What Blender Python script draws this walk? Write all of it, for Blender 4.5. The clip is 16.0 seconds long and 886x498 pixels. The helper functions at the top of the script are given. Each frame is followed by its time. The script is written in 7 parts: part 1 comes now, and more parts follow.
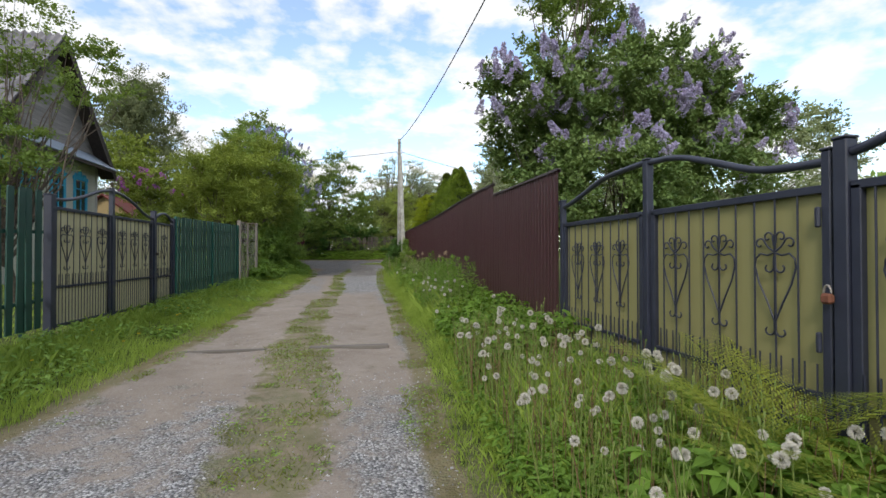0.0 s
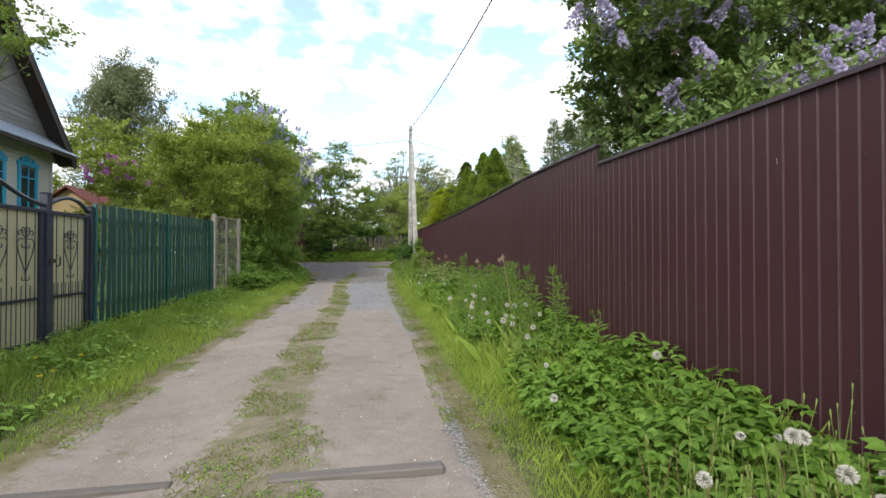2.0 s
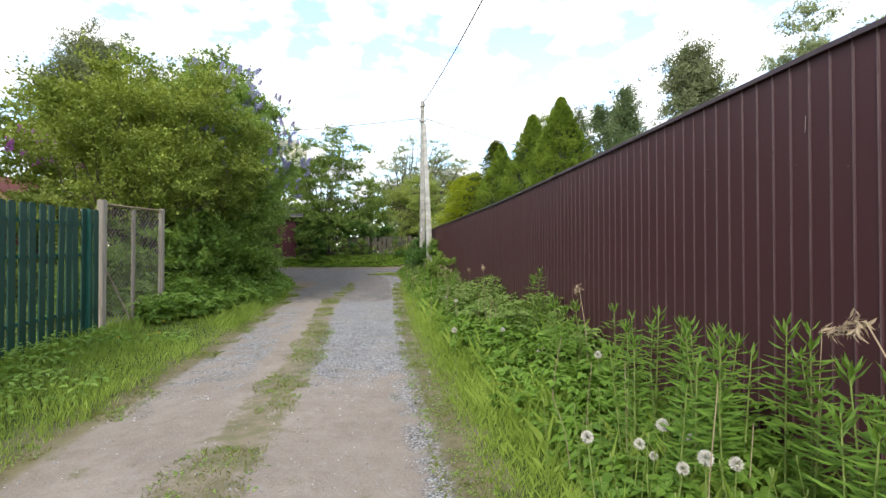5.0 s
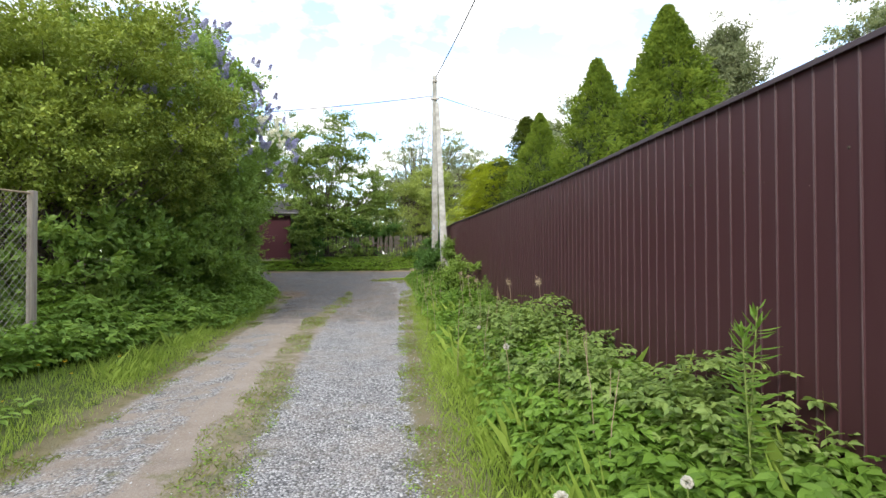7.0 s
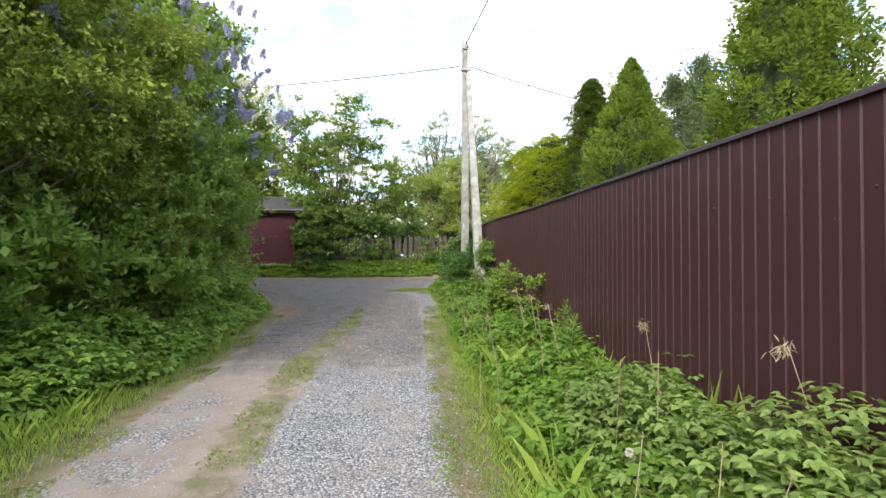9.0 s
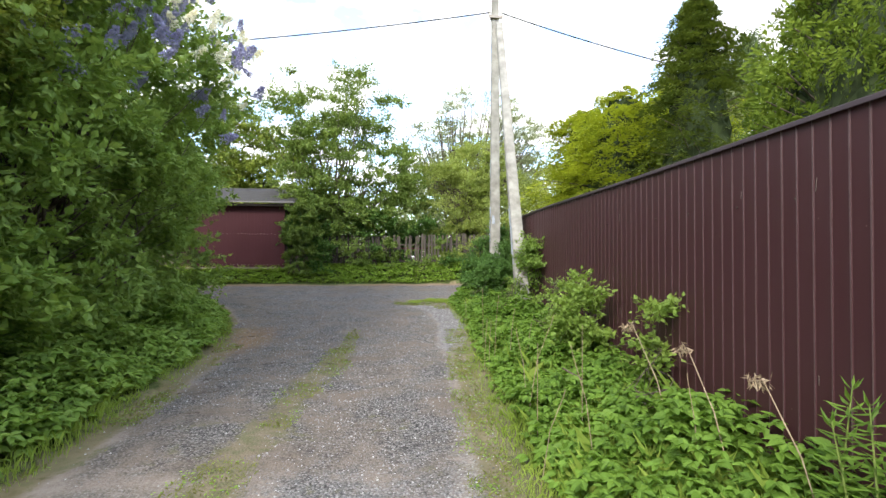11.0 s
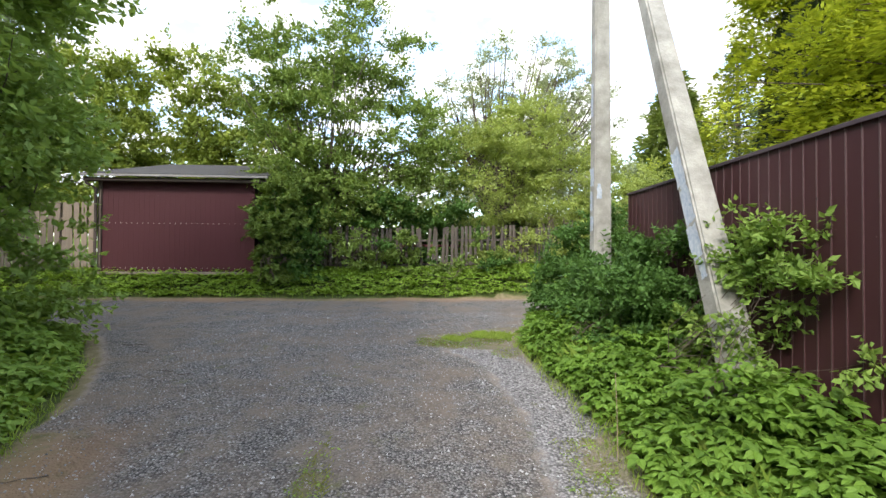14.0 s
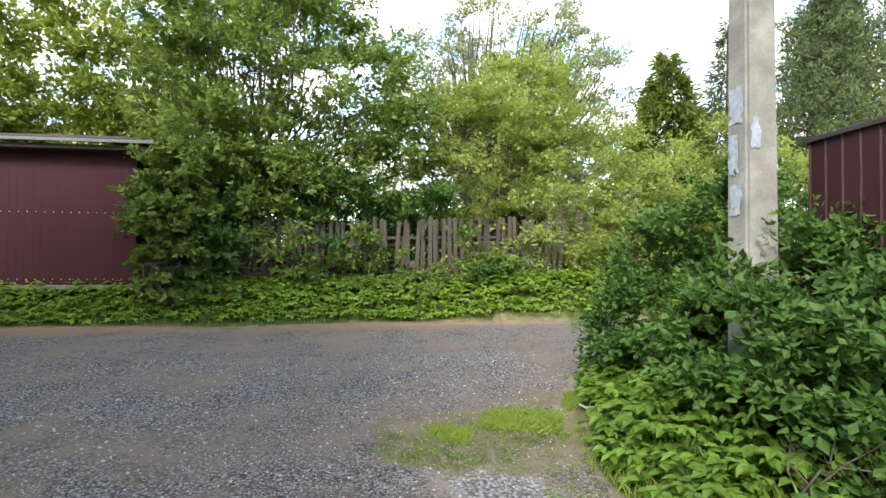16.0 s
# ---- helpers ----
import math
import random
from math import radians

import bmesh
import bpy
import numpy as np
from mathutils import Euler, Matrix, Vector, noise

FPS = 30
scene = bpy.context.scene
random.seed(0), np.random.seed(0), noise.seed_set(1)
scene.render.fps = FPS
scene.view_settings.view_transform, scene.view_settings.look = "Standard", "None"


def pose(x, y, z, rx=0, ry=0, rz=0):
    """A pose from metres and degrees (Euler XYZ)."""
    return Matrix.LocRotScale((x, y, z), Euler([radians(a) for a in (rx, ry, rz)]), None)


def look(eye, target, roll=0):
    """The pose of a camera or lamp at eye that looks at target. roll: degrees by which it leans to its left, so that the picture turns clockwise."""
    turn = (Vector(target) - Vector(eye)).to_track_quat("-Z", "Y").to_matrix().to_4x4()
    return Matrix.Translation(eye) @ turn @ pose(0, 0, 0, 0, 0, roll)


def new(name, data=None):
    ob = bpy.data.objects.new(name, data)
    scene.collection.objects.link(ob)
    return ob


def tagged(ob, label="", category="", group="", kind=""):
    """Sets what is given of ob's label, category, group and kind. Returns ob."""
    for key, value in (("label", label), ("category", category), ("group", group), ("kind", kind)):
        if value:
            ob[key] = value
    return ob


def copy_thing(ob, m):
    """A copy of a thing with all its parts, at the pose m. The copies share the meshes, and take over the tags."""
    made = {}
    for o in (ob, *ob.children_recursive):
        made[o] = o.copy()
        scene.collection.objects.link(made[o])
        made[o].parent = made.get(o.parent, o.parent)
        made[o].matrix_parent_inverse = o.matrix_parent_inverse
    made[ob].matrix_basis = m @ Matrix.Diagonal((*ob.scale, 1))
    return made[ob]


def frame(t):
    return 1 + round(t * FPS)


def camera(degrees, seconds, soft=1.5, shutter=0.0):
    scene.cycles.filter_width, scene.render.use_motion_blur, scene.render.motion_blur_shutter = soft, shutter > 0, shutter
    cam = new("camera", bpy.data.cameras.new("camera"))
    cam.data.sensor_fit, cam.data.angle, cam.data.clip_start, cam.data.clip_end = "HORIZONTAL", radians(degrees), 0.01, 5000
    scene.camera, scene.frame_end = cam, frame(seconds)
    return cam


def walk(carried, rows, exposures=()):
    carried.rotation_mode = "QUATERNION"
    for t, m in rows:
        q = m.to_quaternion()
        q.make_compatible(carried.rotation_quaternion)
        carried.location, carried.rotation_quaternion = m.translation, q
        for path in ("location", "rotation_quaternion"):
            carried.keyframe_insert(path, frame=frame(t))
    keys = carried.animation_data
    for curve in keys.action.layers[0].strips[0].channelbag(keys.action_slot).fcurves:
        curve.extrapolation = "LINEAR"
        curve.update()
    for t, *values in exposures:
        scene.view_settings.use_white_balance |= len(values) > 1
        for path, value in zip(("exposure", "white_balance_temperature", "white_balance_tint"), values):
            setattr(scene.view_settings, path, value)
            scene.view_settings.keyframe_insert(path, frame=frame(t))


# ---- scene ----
cam = camera(85.0, 16.0)
METRES, EYE, TILT, LEAN, TURN = 28.0, 1.42, 0.0, 0.0, -11.1
ROWS = [
    (0.0, 0.0, 0.0, 0.0, 0.0, 0.72, 0.1),
    (0.5, -0.0074, 0.0334, 0.0011, -0.1, 0.63, 0.09),
    (1.0, -0.0138, 0.0633, 0.0019, 0.12, 0.69, 0.07),
    (1.5, -0.0206, 0.0961, 0.0032, 0.3, 0.65, 0.08),
    (2.0, -0.0255, 0.1265, 0.0036, 0.49, 0.71, 0.04),
    (2.5, -0.0298, 0.1583, 0.0057, 0.73, 0.69, 0.08),
    (3.0, -0.0313, 0.1891, 0.0058, 0.8, 0.8, 0.11),
    (3.5, -0.0348, 0.2194, 0.0085, 0.88, 0.73, 0.08),
    (4.0, -0.039, 0.2495, 0.0089, 0.94, 0.81, 0.04),
    (6.5, -0.0552, 0.399, 0.0134, 2.31, 0.7, 0.11),
    (7.0, -0.0589, 0.4296, 0.0136, 2.52, 0.79, 0.14),
    (7.5, -0.0653, 0.4591, 0.0145, 2.97, 0.81, 0.06),
    (8.0, -0.069, 0.4899, 0.0151, 3.44, 0.84, 0.08),
    (8.5, -0.0746, 0.5193, 0.0182, 4.09, 0.81, 0.01),
    (11.0, -0.1018, 0.6735, 0.02, 5.83, 0.99, -0.14),
    (11.5, -0.107, 0.7034, 0.0204, 6.24, 1.0, -0.22),
    (12.0, -0.1131, 0.7361, 0.0206, 6.53, 0.99, -0.21),
    (12.5, -0.1197, 0.7667, 0.0201, 6.96, 1.03, -0.28),
    (13.0, -0.1273, 0.7989, 0.0203, 7.18, 1.03, -0.25),
    (13.5, -0.1362, 0.8284, 0.02, 7.36, 1.09, -0.38),
    (14.0, -0.1453, 0.8604, 0.0208, 7.32, 1.02, -0.36),
    (14.5, -0.1533, 0.8896, 0.0214, 6.96, 1.11, -0.46),
    (15.0, -0.1599, 0.921, 0.0233, 5.99, 1.05, -0.38),
    (15.5, -0.1639, 0.9509, 0.0224, 4.63, 1.12, -0.34),
    (16.0, -0.1658, 0.9832, 0.024, 3.41, 0.95, -0.24),
]
walk(cam, [(t, pose(0, 0, EYE, TILT, LEAN, TURN) @ pose(METRES * x, METRES * y, METRES * z, 90 + pitch, roll, yaw)) for t, x, y, z, yaw, pitch, roll in ROWS],
     [(0.0, 0.0), (0.5, 0.08), (1.5, 0.38), (3.5, 0.57), (7.0, 0.83), (11.0, 1.07), (13.0, 1.10), (14.0, 1.05), (15.0, 1.0), (16.0, 1.14)])

# ---- world and sun ----
CLOUD, SKY, SUN = 1.08, 0.30, 2.0
world = bpy.data.worlds.new("world")
scene.world = world
world.use_nodes = True
wn, wl = world.node_tree.nodes, world.node_tree.links
wn.clear()
SUN_DIR = Vector((-0.40, -0.70, 0.62)).normalized()


def build_sky():
    out = wn.new("ShaderNodeOutputWorld")
    sky = wn.new("ShaderNodeTexSky")
    sky.sky_type, sky.sun_disc = "NISHITA", False
    sky.sun_elevation = math.asin(SUN_DIR.z)
    sky.sun_rotation = math.atan2(SUN_DIR.x, SUN_DIR.y)
    blue = wn.new("ShaderNodeBackground")
    blue.inputs["Strength"].default_value = SKY
    wl.new(sky.outputs[0], blue.inputs["Color"])
    white = wn.new("ShaderNodeBackground")
    white.inputs["Strength"].default_value = CLOUD
    coord = wn.new("ShaderNodeTexCoord")
    sep = wn.new("ShaderNodeSeparateXYZ")
    wl.new(coord.outputs["Generated"], sep.inputs[0])
    lift = wn.new("ShaderNodeMath")
    lift.operation = "MAXIMUM"
    lift.inputs[1].default_value = 0.0
    wl.new(sep.outputs["Z"], lift.inputs[0])
    add = wn.new("ShaderNodeMath")
    add.inputs[1].default_value = 0.22
    wl.new(lift.outputs[0], add.inputs[0])
    flat = wn.new("ShaderNodeVectorMath")
    flat.operation = "DIVIDE"
    comb = wn.new("ShaderNodeCombineXYZ")
    for k in range(3):
        wl.new(add.outputs[0], comb.inputs[k])
    wl.new(coord.outputs["Generated"], flat.inputs[0])
    wl.new(comb.outputs[0], flat.inputs[1])
    big = wn.new("ShaderNodeTexNoise")
    big.inputs["Scale"].default_value, big.inputs["Detail"].default_value = 4.6, 8
    big.inputs["Roughness"].default_value = 0.52
    shift = wn.new("ShaderNodeVectorMath")
    shift.inputs[1].default_value = (3.1, 0.4, 0)
    wl.new(flat.outputs[0], shift.inputs[0])
    wl.new(shift.outputs[0], big.inputs["Vector"])
    ramp = wn.new("ShaderNodeValToRGB")
    ramp.color_ramp.elements[0].position, ramp.color_ramp.elements[1].position = 0.43, 0.55
    wl.new(big.outputs["Fac"], ramp.inputs[0])
    shade = wn.new("ShaderNodeValToRGB")
    shade.color_ramp.elements[0].position, shade.color_ramp.elements[1].position = 0.45, 0.75
    shade.color_ramp.elements[0].color = (1, 1, 1, 1)
    shade.color_ramp.elements[1].color = (0.90, 0.92, 0.96, 1)
    wl.new(big.outputs["Fac"], shade.inputs[0])
    wl.new(shade.outputs[0], white.inputs["Color"])
    # thin haze: even the gaps between clouds are milky
    veil = wn.new("ShaderNodeMapRange")
    veil.inputs["To Min"].default_value, veil.inputs["To Max"].default_value = 0.08, 1.0
    wl.new(ramp.outputs[0], veil.inputs["Value"])
    mix = wn.new("ShaderNodeMixShader")
    wl.new(veil.outputs[0], mix.inputs[0])
    wl.new(blue.outputs[0], mix.inputs[1])
    wl.new(white.outputs[0], mix.inputs[2])
    wl.new(mix.outputs[0], out.inputs[0])


build_sky()
sun = new("sun", bpy.data.lights.new("sun", "SUN"))
sun.data.energy, sun.data.angle, sun.data.color = SUN, radians(14), (1.0, 0.94, 0.84)
sun.matrix_world = look(SUN_DIR * 50, (0, 0, 0))


# ---- materials ----
def principled(name, rough=0.7, metal=0.0):
    m = bpy.data.materials.new(name)
    m.use_nodes = True
    b = m.node_tree.nodes["Principled BSDF"]
    b.inputs["Roughness"].default_value, b.inputs["Metallic"].default_value = rough, metal
    return m, m.node_tree.nodes, m.node_tree.links, b


def rgb(c):
    return (*c, 1)


def noise_node(n, l, scale, detail=4, rough=0.6, vec=None, kind="Object", dist=0.0):
    t = n.new("ShaderNodeTexNoise")
    t.inputs["Scale"].default_value, t.inputs["Detail"].default_value, t.inputs["Roughness"].default_value = scale, detail, rough
    t.inputs["Distortion"].default_value = dist
    if vec is None:
        vec = n.new("ShaderNodeTexCoord").outputs[kind]
    l.new(vec, t.inputs["Vector"])
    return t.outputs["Fac"]


def ramp_node(n, l, fac, stops):
    r = n.new("ShaderNodeValToRGB")
    e = r.color_ramp.elements
    while len(e) < len(stops):
        e.new(0.5)
    for k, (p, c) in enumerate(stops):
        e[k].position, e[k].color = p, rgb(c) if len(c) == 3 else c
    l.new(fac, r.inputs[0])
    return r.outputs[0]


def mix_node(n, l, fac, a, b, mode="MIX"):
    m = n.new("ShaderNodeMix")
    m.data_type, m.blend_type = "RGBA", mode
    for sock, v in ((0, fac), (6, a), (7, b)):
        if hasattr(v, "links"):
            l.new(v, m.inputs[sock])
        else:
            m.inputs[sock].default_value = v if sock == 0 or len(v) == 4 else rgb(v)
    return m.outputs[2]


def math_node(n, l, op, a, b=0.0, clamp=False):
    m = n.new("ShaderNodeMath")
    m.operation, m.use_clamp = op, clamp
    for k, v in ((0, a), (1, b)):
        if hasattr(v, "links"):
            l.new(v, m.inputs[k])
        else:
            m.inputs[k].default_value = v
    return m.outputs[0]


def bump_node(n, l, b, height, strength=0.4, dist=0.01):
    k = n.new("ShaderNodeBump")
    k.inputs["Strength"].default_value, k.inputs["Distance"].default_value = strength, dist
    l.new(height, k.inputs["Height"])
    l.new(k.outputs[0], b.inputs["Normal"])


FRESH = 1.45


def leaf_material(name, dark, mid, light, through_share=0.35, patch=1.2, rough=0.5):
    """Leaves: colour varies from leaf to leaf and from bough to bough; some light passes through."""
    dark, mid, light = (tuple(min(FRESH * x, 0.9) for x in k) for k in (dark, mid, light))
    m, n, l, b = principled(name, rough)
    geo = n.new("ShaderNodeNewGeometry")
    one = ramp_node(n, l, geo.outputs["Random Per Island"], [(0.0, tuple((x + 0.4 * y) / 1.4 for x, y in zip(dark, mid))), (0.5, mid), (1.0, tuple((x + 0.4 * y) / 1.4 for x, y in zip(light, mid)))])
    area = noise_node(n, l, patch, 3)
    two = ramp_node(n, l, area, [(0.3, tuple(0.72 * x for x in mid)), (0.7, tuple(min(1.25 * x, 1) for x in light))])
    col = mix_node(n, l, 0.45, one, two)
    l.new(col, b.inputs["Base Color"])
    b.inputs["Specular IOR Level"].default_value = 0.16
    tr = n.new("ShaderNodeBsdfTranslucent")
    warm = mix_node(n, l, 1.0, col, (1.58, 1.46, 0.95, 1), "MULTIPLY")
    l.new(warm, tr.inputs[0])
    mx = n.new("ShaderNodeMixShader")
    mx.inputs[0].default_value = through_share
    l.new(b.outputs[0], mx.inputs[1])
    l.new(tr.outputs[0], mx.inputs[2])
    l.new(mx.outputs[0], n["Material Output"].inputs[0])
    return m


def plain(name, a, b2, rough=0.7, scale=8.0, bump=0.25, metal=0.0, dist=0.004, spec=0.5):
    m, n, l, b = principled(name, rough, metal)
    f = noise_node(n, l, scale, 5)
    g = noise_node(n, l, scale * 9, 3)
    c = ramp_node(n, l, f, [(0.3, a), (0.7, b2)])
    c = mix_node(n, l, math_node(n, l, "MULTIPLY", g, 0.35), c, tuple(0.6 * x for x in a))
    l.new(c, b.inputs["Base Color"])
    b.inputs["Specular IOR Level"].default_value = spec
    bump_node(n, l, b, g, bump, dist)
    return m


def painted_metal(name, a, dirt, rough=0.42):
    """Coated sheet: nearly even colour, faint blotches, dust that thickens in streaks."""
    m, n, l, b = principled(name, rough)
    tc = n.new("ShaderNodeTexCoord")
    mp = n.new("ShaderNodeMapping")
    mp.inputs["Scale"].default_value = (7, 7, 0.6)
    l.new(tc.outputs["Object"], mp.inputs[0])
    streak = noise_node(n, l, 2.0, 5, 0.7, mp.outputs[0])
    blot = noise_node(n, l, 1.3, 5, 0.65)
    info = n.new("ShaderNodeObjectInfo")
    base = mix_node(n, l, math_node(n, l, "MULTIPLY", info.outputs["Random"], 0.35), a, tuple(0.8 * x for x in a))
    fac = math_node(n, l, "MULTIPLY", math_node(n, l, "ADD", streak, blot), 0.28)
    c = mix_node(n, l, fac, base, dirt)
    specks = n.new("ShaderNodeTexVoronoi")
    specks.inputs["Scale"].default_value = 9.0
    l.new(tc.outputs["Object"], specks.inputs["Vector"])
    spot = ramp_node(n, l, specks.outputs["Distance"], [(0.02, (1, 1, 1)), (0.045, (0, 0, 0))])
    c = mix_node(n, l, math_node(n, l, "MULTIPLY", spot, 0.35), c, (0.3, 0.24, 0.22))
    l.new(c, b.inputs["Base Color"])
    l.new(math_node(n, l, "ADD", math_node(n, l, "MULTIPLY", streak, 0.25), rough - 0.1), b.inputs["Roughness"])
    b.inputs["Specular IOR Level"].default_value = 0.22
    bump_node(n, l, b, blot, 0.05, 0.01)
    return m


def wood_material(name, a, b2, grain=14.0, rough=0.8, axis=2):
    m, n, l, b = principled(name, rough)
    tc = n.new("ShaderNodeTexCoord")
    mp = n.new("ShaderNodeMapping")
    sc = [grain, grain, grain]
    sc[axis] = grain * 0.06
    mp.inputs["Scale"].default_value = sc
    l.new(tc.outputs["Object"], mp.inputs[0])
    f = noise_node(n, l, 1.5, 6, 0.7, mp.outputs[0], dist=0.6)
    info = n.new("ShaderNodeObjectInfo")
    c = ramp_node(n, l, f, [(0.3, a), (0.7, b2)])
    c = mix_node(n, l, math_node(n, l, "MULTIPLY", info.outputs["Random"], 0.4), c, tuple(0.6 * x for x in a))
    l.new(c, b.inputs["Base Color"])
    bump_node(n, l, b, f, 0.5, 0.003)
    return m


def ground_material():
    m, n, l, b = principled("ground_soil", 0.95)
    b.inputs["Specular IOR Level"].default_value = 0.2
    pos = n.new("ShaderNodeTexCoord").outputs["Object"]

    def mask(name):
        a = n.new("ShaderNodeAttribute")
        a.attribute_name = name
        return a.outputs["Fac"]

    fine = noise_node(n, l, 60, 4, 0.7, pos)
    mid = noise_node(n, l, 6, 6, 0.65, pos)
    wide = noise_node(n, l, 0.9, 5, 0.6, pos)
    ragged = noise_node(n, l, 3.0, 8, 0.75, pos)

    def torn(name, hard=3.0, spread=1.3):
        v = math_node(n, l, "ADD", mask(name), math_node(n, l, "MULTIPLY", math_node(n, l, "SUBTRACT", ragged, 0.5), spread))
        return math_node(n, l, "ADD", math_node(n, l, "MULTIPLY", math_node(n, l, "SUBTRACT", v, 0.5), hard), 0.5, True)

    turf = ramp_node(n, l, mid, [(0.3, (0.040, 0.062, 0.014)), (0.5, (0.085, 0.115, 0.028)), (0.72, (0.15, 0.15, 0.06))])
    turf = mix_node(n, l, math_node(n, l, "MULTIPLY", fine, 0.5), turf, (0.035, 0.045, 0.015))
    dirt = ramp_node(n, l, wide, [(0.3, (0.24, 0.20, 0.163)), (0.7, (0.33, 0.285, 0.247))])
    dirt = mix_node(n, l, ramp_node(n, l, mid, [(0.35, (0, 0, 0)), (0.7, (1, 1, 1))]), dirt, (0.25, 0.205, 0.165))
    dirt = mix_node(n, l, ramp_node(n, l, fine, [(0.45, (0, 0, 0)), (0.75, (0.6, 0.6, 0.6))]), dirt, (0.36, 0.34, 0.32))

    def stones(scale, dark, light):
        v = n.new("ShaderNodeTexVoronoi")
        v.inputs["Scale"].default_value, v.inputs["Randomness"].default_value = scale, 1.0
        l.new(pos, v.inputs["Vector"])
        sep = n.new("ShaderNodeSeparateColor")
        l.new(v.outputs["Color"], sep.inputs[0])
        c = ramp_node(n, l, sep.outputs[0], [(0.0, dark), (0.55, tuple((x + y) / 2 for x, y in zip(dark, light))), (1.0, light)])
        gap = ramp_node(n, l, v.outputs["Distance"], [(0.35, (0, 0, 0)), (0.75, (1, 1, 1))])
        return mix_node(n, l, gap, c, tuple(0.5 * x for x in dark)), v.outputs["Distance"]

    pale, d1 = stones(52, (0.20, 0.20, 0.206), (0.58, 0.58, 0.582))
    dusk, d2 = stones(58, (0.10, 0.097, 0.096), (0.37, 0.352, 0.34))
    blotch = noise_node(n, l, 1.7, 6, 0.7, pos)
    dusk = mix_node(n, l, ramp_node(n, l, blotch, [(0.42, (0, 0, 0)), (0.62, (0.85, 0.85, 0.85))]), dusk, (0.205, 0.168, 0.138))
    pale = mix_node(n, l, ramp_node(n, l, blotch, [(0.46, (0, 0, 0)), (0.66, (0.6, 0.6, 0.6))]), pale, (0.31, 0.275, 0.24))
    brown = ramp_node(n, l, mid, [(0.3, (0.12, 0.115, 0.05)), (0.5, (0.19, 0.16, 0.09)), (0.7, (0.27, 0.225, 0.15))])
    c = mix_node(n, l, torn("mask_road", 4.0, 0.5), turf, brown)
    inner = mix_node(n, l, torn("mask_pale", 3.2, 2.3), dirt, pale)
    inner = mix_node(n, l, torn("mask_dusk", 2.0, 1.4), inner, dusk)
    c = mix_node(n, l, torn("mask_core", 3.0, 0.9), c, inner)
    crush, _ = stones(44, (0.20, 0.19, 0.19), (0.46, 0.44, 0.435))
    c = mix_node(n, l, torn("mask_crush", 2.2, 1.2), c, crush)
    leaf = mix_node(n, l, fine, (0.17, 0.10, 0.065), (0.36, 0.25, 0.17))
    c = mix_node(n, l, math_node(n, l, "MULTIPLY", torn("mask_litter", 2.0, 1.3), 0.7), c, leaf)
    green = mix_node(n, l, ramp_node(n, l, mid, [(0.42, (0, 0, 0)), (0.6, (1, 1, 1))]), (0.25, 0.205, 0.145), (0.10, 0.125, 0.035))
    green = mix_node(n, l, fine, green, (0.21, 0.18, 0.115))
    c = mix_node(n, l, math_node(n, l, "MULTIPLY", torn("mask_strip", 2.6, 3.4), 0.85), c, green)
    patches = ramp_node(n, l, noise_node(n, l, 2.3, 7, 0.7, pos), [(0.32, (0.84, 0.83, 0.82)), (0.5, (1, 1, 1)), (0.7, (1.08, 1.08, 1.08))])
    c = mix_node(n, l, 1.0, c, patches, "MULTIPLY")
    l.new(c, b.inputs["Base Color"])
    stony = math_node(n, l, "MAXIMUM", torn("mask_pale", 3.2, 2.3), torn("mask_dusk", 2.0, 1.4))
    h = math_node(n, l, "ADD", math_node(n, l, "MULTIPLY", math_node(n, l, "MULTIPLY", d1, stony), -0.9), math_node(n, l, "ADD", math_node(n, l, "MULTIPLY", fine, 0.6), mid))
    bump_node(n, l, b, h, 0.8, 0.022)
    return m


M = {}
M["ground"] = ground_material()
M["brown_sheet"] = painted_metal("brown_coated_sheet", (0.048, 0.0165, 0.0198), (0.066, 0.035, 0.037), 0.38)
# cap flashing paler than the sheets, with the sky's light in its base colour
M["cap_metal"] = painted_metal("skylit_cap_flashing", (0.062, 0.045, 0.054), (0.085, 0.068, 0.075), 0.36)
# the sky's glint on the fence ribs, put into a paler colour
M["rib_glint"] = plain("pale_rib_glint", (0.085, 0.048, 0.050), (0.14, 0.092, 0.094), 0.5, 6, 0.05)
M["maroon_sheet"] = painted_metal("maroon_coated_sheet", (0.052, 0.0110, 0.0160), (0.068, 0.026, 0.030), 0.55)
M["olive_sheet"] = painted_metal("olive_coated_sheet", (0.27, 0.252, 0.108), (0.20, 0.19, 0.085), 0.5)
M["cream_sheet"] = painted_metal("cream_olive_coated_sheet", (0.50, 0.465, 0.285), (0.40, 0.36, 0.22), 0.5)
M["navy_paint"] = plain("navy_painted_steel", (0.020, 0.023, 0.040), (0.032, 0.036, 0.058), 0.4, 6, 0.1)
M["rust"] = plain("rusty_steel", (0.13, 0.04, 0.02), (0.22, 0.09, 0.05), 0.8, 20, 0.5)
M["green_paint"] = plain("green_painted_picket", (0.003, 0.036, 0.026), (0.006, 0.060, 0.041), 0.5, 5, 0.2)
M["green_light"] = plain("faded_green_steel", (0.010, 0.085, 0.062), (0.02, 0.13, 0.095), 0.5, 8, 0.2)
M["concrete"] = plain("weathered_concrete", (0.22, 0.215, 0.19), (0.47, 0.46, 0.425), 0.9, 4.5, 0.7, dist=0.008)
M["pale_wood"] = wood_material("pale_weathered_post", (0.20, 0.165, 0.13), (0.38, 0.335, 0.28))
M["old_wood"] = wood_material("weathered_grey_wood", (0.16, 0.125, 0.095), (0.34, 0.29, 0.235))
M["grey_plank"] = wood_material("grey_plank", (0.10, 0.088, 0.075), (0.20, 0.18, 0.16), 14, 0.85, 0)
